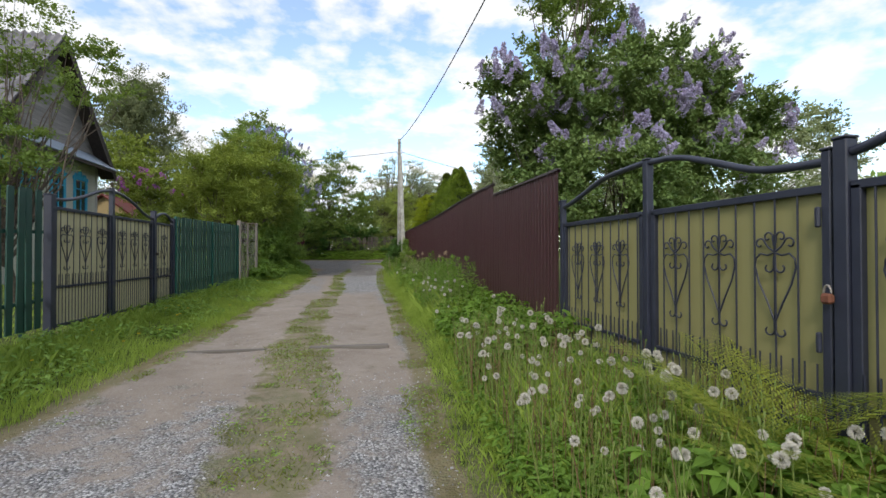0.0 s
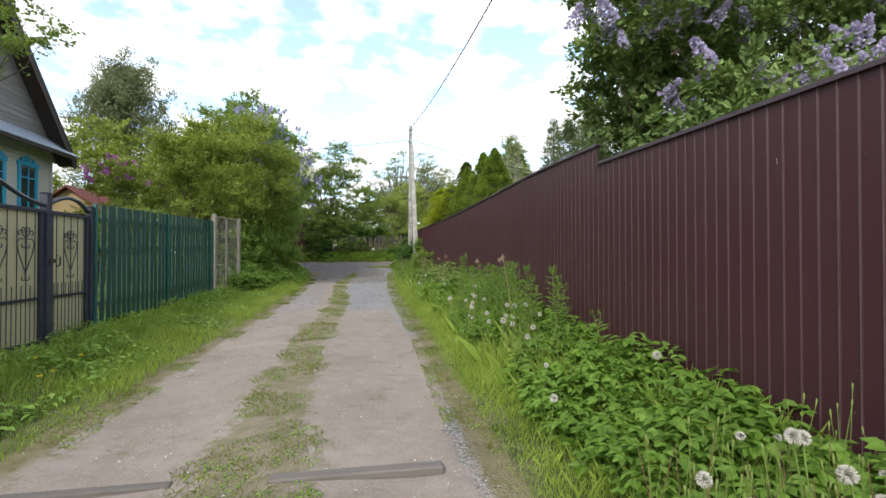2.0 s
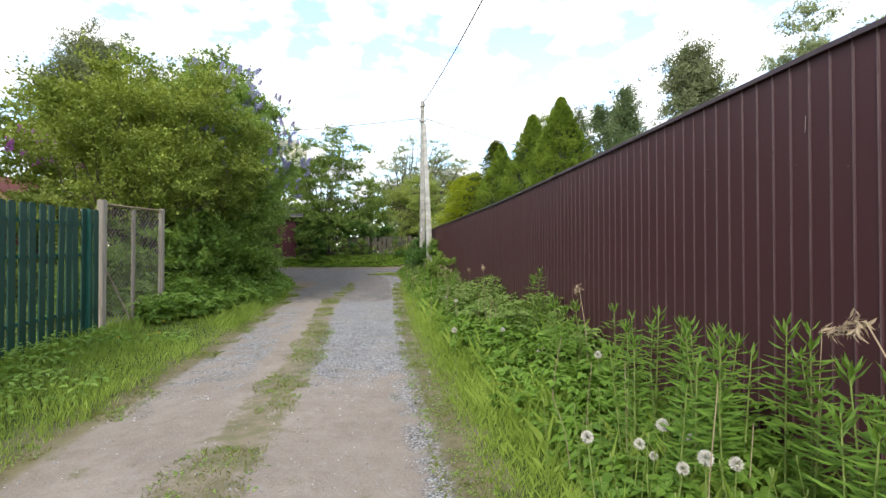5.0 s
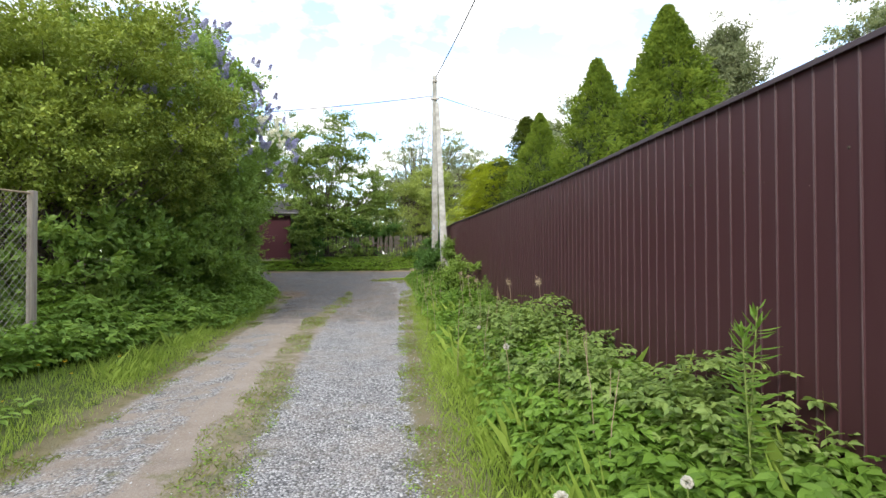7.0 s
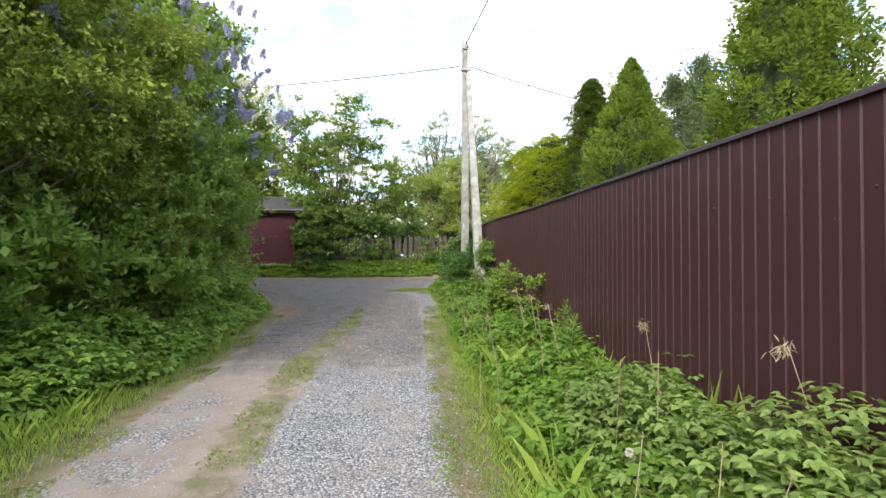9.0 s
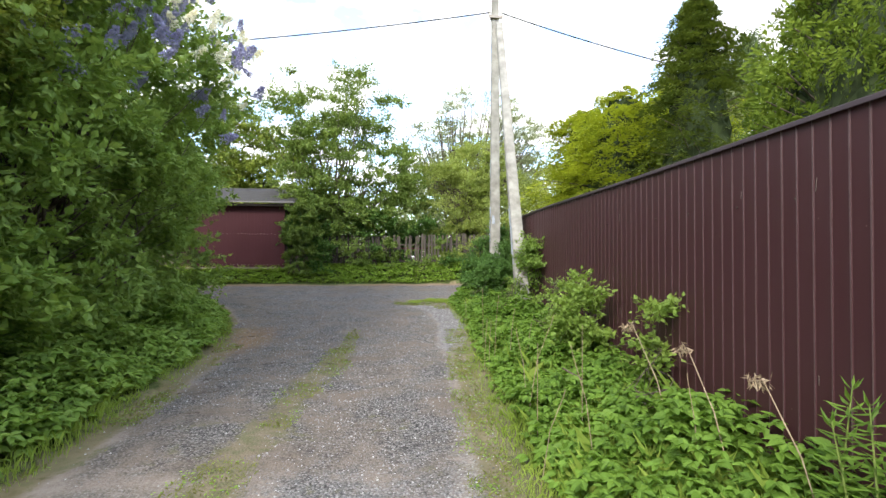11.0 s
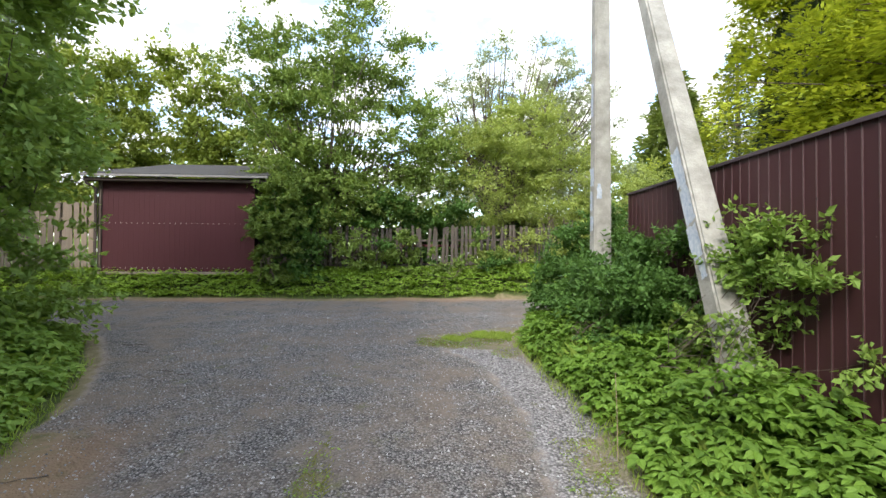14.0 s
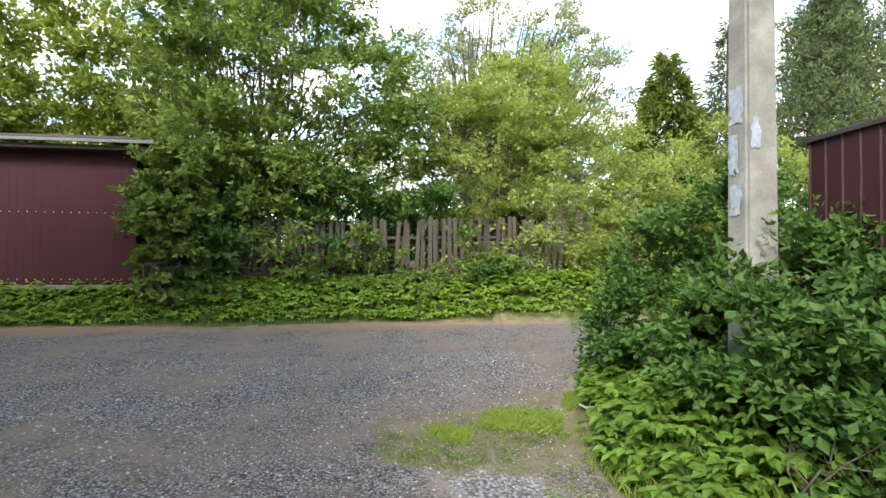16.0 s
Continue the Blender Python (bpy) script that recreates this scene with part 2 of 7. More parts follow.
M["picket_wood"] = wood_material("weathered_picket", (0.045, 0.035, 0.028), (0.135, 0.11, 0.09))
M["dark_wood"] = wood_material("dark_weathered_picket", (0.055, 0.040, 0.032), (0.17, 0.13, 0.10))
M["red_wood"] = wood_material("faded_red_wood", (0.10, 0.025, 0.025), (0.19, 0.06, 0.055))
M["tan_wood"] = wood_material("tan_picket", (0.20, 0.155, 0.12), (0.32, 0.26, 0.20))
M["bark"] = plain("grey_brown_bark", (0.07, 0.05, 0.038), (0.17, 0.135, 0.105), 0.95, 12, 0.8, dist=0.01)
M["birch_bark"] = plain("birch_bark", (0.25, 0.23, 0.21), (0.6, 0.58, 0.55), 0.9, 6, 0.4)
M["wire"] = plain("black_cable", (0.012, 0.012, 0.013), (0.03, 0.03, 0.03), 0.6, 30, 0.1)
M["galvanised"] = plain("galvanised_wire", (0.30, 0.27, 0.24), (0.42, 0.38, 0.34), 0.55, 30, 0.1, 0.6)
M["roof_slate"] = plain("grey_fibre_cement", (0.13, 0.125, 0.135), (0.24, 0.23, 0.24), 0.9, 2.5, 0.4)
M["roof_metal"] = plain("grey_metal_strip", (0.34, 0.40, 0.48), (0.46, 0.52, 0.60), 0.45, 3, 0.1, 0.3)
M["dark_under"] = wood_material("dark_soffit_boards", (0.028, 0.020, 0.016), (0.065, 0.045, 0.035))
M["siding"] = plain("cream_painted_boards", (0.52, 0.50, 0.43), (0.66, 0.64, 0.56), 0.75, 2.0, 0.2)
M["gable_boards"] = wood_material("grey_gable_boards", (0.17, 0.155, 0.15), (0.33, 0.30, 0.29), 8, 0.85, 1)
M["blue_trim"] = plain("sky_blue_paint", (0.03, 0.33, 0.55), (0.06, 0.45, 0.68), 0.6, 6, 0.2)
M["shed_roof"] = plain("grey_roofing_felt", (0.035, 0.033, 0.034), (0.065, 0.060, 0.060), 0.9, 3, 0.4)
M["trim_white"] = plain("off_white_trim", (0.45, 0.43, 0.41), (0.62, 0.6, 0.57), 0.6, 5, 0.2)
M["grey_trim"] = plain("grey_painted_trim", (0.17, 0.16, 0.155), (0.26, 0.25, 0.24), 0.6, 5, 0.2)
M["red_roof"] = painted_metal("red_brown_roofing", (0.19, 0.045, 0.04), (0.25, 0.1, 0.08), 0.5)
M["yellow_wall"] = wood_material("yellow_boards", (0.42, 0.31, 0.15), (0.55, 0.42, 0.22), 8)
M["paper"] = plain("torn_pale_paper", (0.30, 0.38, 0.50), (0.62, 0.64, 0.67), 0.8, 25, 0.4)
M["stone"] = None
M["fluff"] = plain("dandelion_fluff", (0.56, 0.54, 0.47), (0.70, 0.68, 0.61), 0.95, 60, 0.6)
M["stem"] = plain("green_stem", (0.13, 0.20, 0.035), (0.22, 0.27, 0.07), 0.7, 20, 0.1)
M["red_stem"] = plain("reddish_stem", (0.14, 0.07, 0.04), (0.22, 0.13, 0.07), 0.8, 20, 0.1)
M["dry_stem"] = plain("dry_stem", (0.30, 0.22, 0.14), (0.42, 0.34, 0.23), 0.9, 20, 0.1)
M["dandelion_yellow"] = plain("yellow_petals", (0.7, 0.5, 0.02), (0.85, 0.62, 0.03), 0.8, 30, 0.2)


def glass_material():
    m, n, l, b = principled("window_glass", 0.08)
    b.inputs["Base Color"].default_value = (0.03, 0.04, 0.05, 1)
    b.inputs["Specular IOR Level"].default_value = 0.8
    return m


M["glass"] = glass_material()


def stone_material():
    m, n, l, b = principled("crushed_stone", 0.9)
    geo = n.new("ShaderNodeNewGeometry")
    c = ramp_node(n, l, geo.outputs["Random Per Island"], [(0.0, (0.14, 0.14, 0.145)), (0.6, (0.31, 0.308, 0.31)), (1.0, (0.55, 0.545, 0.545))])
    l.new(c, b.inputs["Base Color"])
    return m


M["stone"] = stone_material()
M["leaf_lilac"] = leaf_material("lilac_leaves", (0.035, 0.070, 0.020), (0.078, 0.130, 0.036), (0.17, 0.22, 0.080), 0.22)
M["leaf_bush"] = leaf_material("hedge_leaves", (0.048, 0.076, 0.014), (0.112, 0.156, 0.028), (0.24, 0.28, 0.056), 0.22, 0.7)
M["leaf_deep"] = leaf_material("deep_green_leaves", (0.055, 0.100, 0.024), (0.118, 0.190, 0.045), (0.22, 0.30, 0.08), 0.35)
M["leaf_mid"] = leaf_material("elder_leaves", (0.045, 0.090, 0.018), (0.10, 0.172, 0.034), (0.19, 0.26, 0.06), 0.3)
M["bramble"] = leaf_material("bramble_leaves", (0.025, 0.060, 0.015), (0.050, 0.105, 0.025), (0.090, 0.165, 0.041), 0.3)
M["leaf_tree"] = leaf_material("tree_leaves", (0.040, 0.072, 0.016), (0.084, 0.135, 0.030), (0.17, 0.225, 0.058), 0.3)
M["leaf_yellowish"] = leaf_material("pale_green_leaves", (0.10, 0.145, 0.035), (0.165, 0.215, 0.055), (0.27, 0.31, 0.105), 0.45)
M["leaf_elder"] = leaf_material("young_elder_leaves", (0.065, 0.115, 0.025), (0.12, 0.19, 0.038), (0.20, 0.27, 0.065), 0.4)
M["leaf_silver"] = leaf_material("grey_green_leaves", (0.09, 0.115, 0.06), (0.15, 0.185, 0.10), (0.26, 0.29, 0.19), 0.4)
# near-black green that stands in for the unlit depth of the garden conifers
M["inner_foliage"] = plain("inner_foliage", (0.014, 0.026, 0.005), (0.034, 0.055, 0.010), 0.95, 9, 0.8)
M["thuja"] = leaf_material("thuja_sprays", (0.026, 0.055, 0.008), (0.058, 0.100, 0.011), (0.14, 0.185, 0.020), 0.2, 2.0, 0.7)
M["golden"] = leaf_material("golden_conifer_sprays", (0.065, 0.105, 0.012), (0.165, 0.215, 0.020), (0.32, 0.36, 0.035), 0.34, 1.5, 0.7)
M["juniper"] = leaf_material("dark_conifer_sprays", (0.028, 0.050, 0.010), (0.060, 0.092, 0.016), (0.12, 0.15, 0.028), 0.2, 1.5, 0.7)
M["pine_pale"] = leaf_material("grey_green_pine_needles", (0.050, 0.065, 0.030), (0.085, 0.105, 0.050), (0.14, 0.155, 0.085), 0.2, 0.6, 0.7)
M["needle"] = leaf_material("pine_needles", (0.025, 0.045, 0.018), (0.050, 0.078, 0.030), (0.095, 0.12, 0.05), 0.1, 0.6, 0.7)
M["weed"] = leaf_material("weed_leaves", (0.038, 0.082, 0.013), (0.078, 0.146, 0.022), (0.135, 0.220, 0.038), 0.35, 1.8)
# brighter copy of weed: sunshine on the far carpet is part of its colour
M["weed_sunlit"] = leaf_material("sunlit_ground_elder_leaves", (0.065, 0.125, 0.018), (0.125, 0.205, 0.028), (0.20, 0.29, 0.05), 0.35, 1.8)
M["weed_dark"] = leaf_material("nettle_leaves", (0.060, 0.115, 0.022), (0.112, 0.195, 0.036), (0.19, 0.27, 0.062), 0.3, 1.8)
M["berry_leaf"] = leaf_material("raspberry_leaves", (0.055, 0.090, 0.028), (0.095, 0.150, 0.042), (0.19, 0.25, 0.07), 0.3, 1.8)
M["grass"] = leaf_material("grass_blades", (0.075, 0.125, 0.018), (0.135, 0.205, 0.030), (0.23, 0.29, 0.07), 0.35, 1.1, 0.6)
M["short_grass"] = leaf_material("trodden_grass", (0.055, 0.078, 0.016), (0.092, 0.118, 0.024), (0.17, 0.175, 0.055), 0.3, 2.5, 0.7)
M["fern"] = leaf_material("fern_fronds", (0.08, 0.125, 0.02), (0.14, 0.185, 0.03), (0.24, 0.25, 0.05), 0.4)
M["flower_lilac"] = leaf_material("lilac_flowers", (0.19, 0.165, 0.30), (0.29, 0.26, 0.42), (0.45, 0.43, 0.57), 0.25)
M["flower_blue"] = leaf_material("violet_blue_flowers", (0.14, 0.14, 0.27), (0.23, 0.23, 0.40), (0.36, 0.36, 0.52), 0.25)
M["flower_purple"] = leaf_material("purple_flowers", (0.14, 0.03, 0.18), (0.24, 0.06, 0.28), (0.38, 0.14, 0.40), 0.3)
M["flower_white"] = leaf_material("white_flowers", (0.55, 0.56, 0.45), (0.70, 0.70, 0.60), (0.82, 0.82, 0.74), 0.3)


# ---- building helpers ----
def arr_mesh(name, verts, faces, mat, smooth=False):
    """verts (n,3); faces (m,k) index array with k the same for all."""
    verts, faces = np.asarray(verts, dtype=np.float32), np.asarray(faces, dtype=np.int32)
    me = bpy.data.meshes.new(name)
    me.vertices.add(len(verts))
    me.vertices.foreach_set("co", verts.ravel())
    k = faces.shape[1]
    me.loops.add(faces.size)
    me.loops.foreach_set("vertex_index", faces.ravel())
    me.polygons.add(len(faces))
    me.polygons.foreach_set("loop_start", np.arange(0, faces.size, k, dtype=np.int32))
    me.update(calc_edges=True)
    me.validate()
    me.materials.append(mat)
    me.polygons.foreach_set("use_smooth", np.full(len(me.polygons), smooth))
    return me


def part(name, data, mat=None, parent=None, label="", at=None):
    """One mesh object from a bmesh or a mesh, under a thing or part."""
    if isinstance(data, bmesh.types.BMesh):
        me = bpy.data.meshes.new(name)
        data.to_mesh(me)
        data.free()
        me.materials.append(mat)
        data = me
    ob = new(name, data)
    if parent is not None:
        ob.parent = parent
    if at is not None:
        ob.matrix_basis = at if isinstance(at, Matrix) else Matrix.Translation(at)
    if label:
        ob["label"] = label
    return ob


def thing(name, label, category, at=(0, 0, 0), group="", kind=""):
    ob = new(name)
    ob.empty_display_size = 0.1
    ob.matrix_basis = at if isinstance(at, Matrix) else Matrix.Translation(at)
    return tagged(ob, label, category, group, kind)


def box(bm, c, s, m=None, bevel=0.0):
    """A box with centre c and size s added to bm, its edges bevelled."""
    r = bmesh.ops.create_cube(bm, size=1.0, matrix=(m or Matrix()) @ Matrix.Translation(c) @ Matrix.Diagonal((*s, 1)))
    if bevel:
        es = list({e for v in r["verts"] for e in v.link_edges})
        bmesh.ops.bevel(bm, geom=es, offset=bevel, segments=1, affect="EDGES")


def boxes(*items, bevel=0.004):
    bm = bmesh.new()
    for c, s in items:
        box(bm, c, s, bevel=bevel)
    return bm


def tube_arrays(points, radii, sides=6):
    """Vertices and quads of a tube along points."""
    p = np.asarray(points, float)
    r = np.asarray(radii, float) * np.ones(len(p))
    d = np.gradient(p, axis=0)
    d /= np.linalg.norm(d, axis=1)[:, None] + 1e-9
    ref = np.where(np.abs(d[:, 2:3]) > 0.9, [[1.0, 0, 0]], [[0, 0, 1.0]])
    u = np.cross(d, ref)
    u /= np.linalg.norm(u, axis=1)[:, None] + 1e-9
    v = np.cross(d, u)
    a = np.linspace(0, 2 * np.pi, sides, endpoint=False)
    vs = p[:, None] + r[:, None, None] * (np.cos(a)[None, :, None] * u[:, None] + np.sin(a)[None, :, None] * v[:, None])
    n = len(p)
    i = np.arange(n - 1)[:, None] * sides + np.arange(sides)[None]
    j = np.arange(n - 1)[:, None] * sides + (np.arange(sides)[None] + 1) % sides
    f = np.stack([i, j, j + sides, i + sides], -1).reshape(-1, 4)
    return vs.reshape(-1, 3), f


def tubes(name, lines, mat, sides=6, smooth=True):
    """A mesh of many tubes: lines of (points, radii)."""
    vs, fs, k = [], [], 0
    for p, r in lines:
        v, f = tube_arrays(p, r, sides)
        vs.append(v)
        fs.append(f + k)
        k += len(v)
    return arr_mesh(name, np.concatenate(vs), np.concatenate(fs), mat, smooth)


def unit(a):
    return a / (np.linalg.norm(a, axis=-1, keepdims=True) + 1e-9)


def leaves_mesh(name, pos, axis, side, length, width, mat, fold=0.18):
    """Folded pointed leaves: one island of two triangles each."""
    axis, side = unit(axis), side - axis * np.sum(unit(axis) * side, -1, keepdims=True)
    side = unit(side)
    up = np.cross(axis, side)
    length, width = np.asarray(length)[..., None], np.asarray(width)[..., None]
    a = pos
    tip = pos + axis * length
    mid = pos + axis * length * 0.45 + up * width * fold
    le, ri = mid + side * width * 0.5, mid - side * width * 0.5
    v = np.stack([a, ri, tip, le], 1).reshape(-1, 3)
    k = np.arange(len(pos))[:, None] * 4
    f = np.concatenate([k + [0, 1, 2], k + [0, 2, 3]], 1).reshape(-1, 3)
    return arr_mesh(name, v, f, mat)


def ovate_mesh(name, pos, axis, side, length, width, mat, fold=0.22, droop=0.18):
    """Rounder pointed leaves, folded on the midrib and drooping at the tip; one island each."""
    axis = unit(axis)
    side = unit(side - axis * np.sum(axis * side, -1, keepdims=True))
    up = np.cross(axis, side)
    up = up * np.where(up[..., 2:3] < 0, -1, 1)
    L, W = np.asarray(length)[..., None], np.asarray(width)[..., None]
    d = -up * L * droop
    r1, l1 = pos + axis * L * 0.22 + side * W * 0.42 + up * W * fold, pos + axis * L * 0.22 - side * W * 0.42 + up * W * fold
    r2, l2 = pos + axis * L * 0.60 + side * W * 0.40 + up * W * fold + d * 0.3, pos + axis * L * 0.60 - side * W * 0.40 + up * W * fold + d * 0.3
    tip = pos + axis * L + d
    v = np.stack([pos, r1, r2, tip, l2, l1], 1).reshape(-1, 3)
    k = np.arange(len(pos))[:, None] * 6
    f = np.concatenate([k + [0, 1, 2, 3], k + [0, 3, 4, 5]], 1).reshape(-1, 4)
    return arr_mesh(name, v, f, mat)


def on_sphere(rng, n):
    return unit(rng.normal(size=(n, 3)))


def crown_points(rng, blobs, clumps, n, clump_r, floor=None, inner=0.12, squash=0.36):
    """Leaf places and outward ways for a crown made of uneven clumps on ellipsoids (x, y, z, rx, ry, rz)."""
    b = np.array(blobs, float)
    w = (b[:, 3] * b[:, 4] * b[:, 5]) ** 0.66
    pick = rng.choice(len(b), clumps, p=w / w.sum())
    s = on_sphere(rng, clumps)
    rad = rng.uniform(0.72, 1.04, (clumps, 1))
    deep = rng.random((clumps, 1)) < inner
    rad = np.where(deep, rng.uniform(0.3, 0.7, (clumps, 1)), rad)
    cc = b[pick, :3] + s * b[pick, 3:] * rad
    cr = clump_r * rng.uniform(0.55, 1.45, clumps)
    q = cr ** 2
    k = rng.choice(clumps, n, p=q / q.sum())
    nt = 16
    td = rng.normal(size=(clumps, nt, 3))
    td = unit(td / np.linalg.norm(td, axis=2, keepdims=True) * [1, 1, squash] + 0.45 * s[:, None] + [0, 0, 0.12])
    tl = cr[:, None] * rng.uniform(0.45, 1.5, (clumps, nt))
    j = rng.integers(0, nt, n)
    d = td[k, j]
    rr = rng.random(n) ** 0.6
    p = cc[k] + d * (tl[k, j] * rr)[:, None] + rng.normal(size=(n, 3)) * 0.09 * clump_r
    out = unit(d * 0.8 + rng.normal(size=(n, 3)) * 0.35 + [0, 0, 0.2])
    if floor is not None:
        keep = p[:, 2] > floor
        p, out = p[keep], out[keep]
    return p, out, cc, s[...]


def crown(name, rng, blobs, clumps, n, clump_r, size, mat, parent, floor=None, ratio=0.62, droop=0.3, label="", inner=0.12, wall_at=None, squash=0.36):
    p, out, cc, s = crown_points(rng, blobs, clumps, n, clump_r, floor, inner, squash)
    if wall_at is not None:
        w = p + wall_at
        ok = (w[:, 0] > fence_x(w[:, 1]) + 0.12) | (w[:, 2] > 3.05)
        p, out = p[ok], out[ok]
    m = len(p)
    ax = unit(out + rng.normal(size=(m, 3)) * 0.55 - [0, 0, droop])
    sd = np.cross(ax, unit(rng.normal(size=(m, 3)) * 0.5 + [0, 0, 1.0]))
    le = size * rng.uniform(0.65, 1.3, m)
    ob = part(name, leaves_mesh(name, p, ax, sd, le, le * ratio, mat), parent=parent, label=label)
    return ob, cc, s


def limbs(rng, base, targets, r0, height_split, sides=6, wiggle=0.12, trunks=1):
    """Trunk(s) from base that fork to limbs reaching the targets."""
    lines = []
    base = np.array(base, float)
    tops = []
    for k in range(trunks):
        off = rng.normal(size=3) * [0.25, 0.25, 0] * (trunks > 1)
        lean = rng.normal(size=3) * [0.35, 0.35, 0] * (trunks > 1)
        b0 = base + off
        top = b0 + [0, 0, height_split] + lean
        t = np.linspace(0, 1, 6)[:, None]
        pts = b0 + (top - b0) * t + rng.normal(size=(6, 3)) * wiggle * 0.35 * np.sin(t * np.pi)
        lines.append((pts, r0 / trunks ** 0.5 * np.linspace(1.15, 0.65, 6)))
        tops.append(top)
    for tg in targets:
        k = rng.integers(len(tops))
        st = tops[k] - [0, 0, rng.uniform(0, 0.35) * height_split]
        t = np.linspace(0, 1, 7)[:, None]
        bow = np.array([0, 0, 0.18 * np.linalg.norm(tg - st)])
        pts = st + (tg - st) * t - bow * np.sin(t * np.pi) * 0.4 + rng.normal(size=(7, 3)) * wiggle * np.sin(t * np.pi)
        lines.append((pts, r0 * 0.38 / trunks ** 0.4 * np.linspace(1, 0.12, 7)))
    return lines


def broadleaf(name, label, at, blobs, clumps, n, clump_r, size, mat, trunk_r=0.12, split=1.5, seed=1, trunks=1,
              limb_count=26, floor=None, ratio=0.62, category="tree", bark="bark", droop=0.3, inner=0.12, group="", clear=False, squash=0.36):
    rng = np.random.default_rng(seed)
    at = np.array(at, float)
    tree = thing(name, label, category, at, group)
    loc = [(x - at[0], y - at[1], z - at[2], a, b, c) for x, y, z, a, b, c in blobs]
    fl = None if floor is None else floor - at[2]
    ob, cc, s = crown("crown", rng, loc, clumps, n, clump_r, size, M[mat], tree, fl, ratio, droop, inner=inner, wall_at=at if clear else None, squash=squash)
    tg = cc[rng.choice(len(cc), min(limb_count, len(cc)), replace=False)]
    if fl is not None:
        tg = tg[tg[:, 2] > fl]
    part("trunk", tubes("trunk", limbs(rng, (0, 0, -0.1), tg, trunk_r, split, trunks=trunks), M[bark]), parent=tree)
    return tree, cc, s


def panicle_mesh(name, mat, length=0.2, width=0.1, seed=5, n=230, petal=0.013):
    """A cone-shaped flower head of small petals."""
    rng = np.random.default_rng(seed)
    t = rng.random(n) ** 0.8
    a = rng.uniform(0, 2 * np.pi, n)
    r = width * 0.5 * (1 - 0.8 * t) * rng.uniform(0.6, 1.1, n)
    p = np.stack([r * np.cos(a), r * np.sin(a), t * length], 1)
    out = unit(np.stack([np.cos(a), np.sin(a), 0.5 + 0 * a], 1))
    return leaves_mesh(name, p, unit(rng.normal(size=(n, 3)) + out * 0.5), rng.normal(size=(n, 3)), petal * 2 * np.ones(n), petal * 1.8 * np.ones(n), mat, 0.1)


def add_panicles(tree, rng, cc, s, count, mesh, facing, spread=0.3, min_z=None, label="", part_name="flower_head", size=(0.7, 1.3)):
    """Flower heads on the clumps that face the given way."""
    d = np.array(facing, float)
    d /= np.linalg.norm(d)
    order = np.argsort(-(s @ d + rng.uniform(-0.45, 0.45, len(s))))
    if min_z is not None:
        order = [k for k in order if cc[k][2] > min_z]
    pool = order[:max(int(count * 0.6), 1)]
    for k in range(count):
        q = pool[rng.integers(len(pool))]
        o = cc[q] + unit(s[q] + 0.5 * d) * spread * rng.uniform(0.9, 1.6) + rng.normal(size=3) * spread * 0.35
        up = Vector(unit(rng.normal(size=3) * 0.4 + d * 0.5 + [0, 0, 0.6]))
        z = rng.uniform(*size)
        ob = part(part_name, mesh, parent=tree, label=label if k == 0 else "", at=Matrix.Translation(o) @ up.to_track_quat("Z", "Y").to_matrix().to_4x4() @ Matrix.Scale(z, 4))


# ---- the lie of the land ----
GY = np.array([-400, -10, 0, 6.5, 15, 27, 31, 34, 37, 60, 400])
GZ = np.array([-0.6, -0.2, 0, 0.195, 0.37, 0.58, 0.83, 1.0, 1.15, 1.3, 1.3])
LY = np.array([-30, 0, 4.2, 7, 11, 16, 23, 27, 28.5, 30, 31.5, 33])
LX = np.array([-2.7, -2.65, -2.55, -2.28, -2.1, -1.85, -1.75, -1.95, -2.25, -2.9, -3.9, -6.0])
RY = np.array([-30, 0, 3.2, 5.7, 11, 16.4, 20, 25, 28, 29.5, 30.5, 31.5, 32.5, 33.2])
RX = np.array([0.6, 0.6, 0.72, 0.95, 1.2, 1.3, 1.5, 1.8, 2.05, 1.95, 1.9, 2.25, 2.9, 4.5])


def smooth(a, b, v):
    t = np.clip((v - a) / (b - a), 0, 1)
    return t * t * (3 - 2 * t)


def road_depth(x, y):
    """How far inside the road a place lies, in metres; negative off it."""
    x, y = np.asarray(x, float), np.asarray(y, float)
    left, right = np.interp(y, LY, LX), np.interp(y, RY, RX)
    lane = np.minimum(x - left, right - x)
    lane = np.where(y > 33.2, -9, lane)
    back = 35.45 + 0.1 * np.sin(x * 0.9) - y
    front = np.where(x < 0, y - np.interp(x, LX[::-1][:5], LY[::-1][:5]), y - np.interp(x, RX[-4:], RY[-4:]))
    cross = np.minimum(back, np.where((x > -2.2) & (x < 2.0), 9, front * 0.8))
    cross = np.where(y < 28.3, -9, cross)
    return np.where(y < 28.3, lane, np.maximum(np.minimum(lane, back), cross))


def land(x, y):
    """The ground's height."""
    x, y = np.asarray(x, float), np.asarray(y, float)
    d = road_depth(x, y)
    z = np.interp(y, GY, GZ)
    off = np.clip(-d, 0, 1.2)
    z = z + 0.10 * smooth(0.0, 1.0, off)
    z = z + 0.26 * smooth(35.5, 36.4, y) + 0.10 * smooth(1.5, 2.8, x) * smooth(24, 29, y) * (d < 0)
    rut = np.exp(-((x + 1.65) / 0.45) ** 2) + np.exp(-((x - 0.45) / 0.45) ** 2)
    z = z - 0.035 * rut * (d > 0) * (y < 26)
    z = z + 0.012 * np.sin(x * 3.1 + y * 1.7) * np.sin(y * 2.3 - x) * (np.abs(x) < 12)
    return z


def land1(x, y):
    return float(land(x, y))


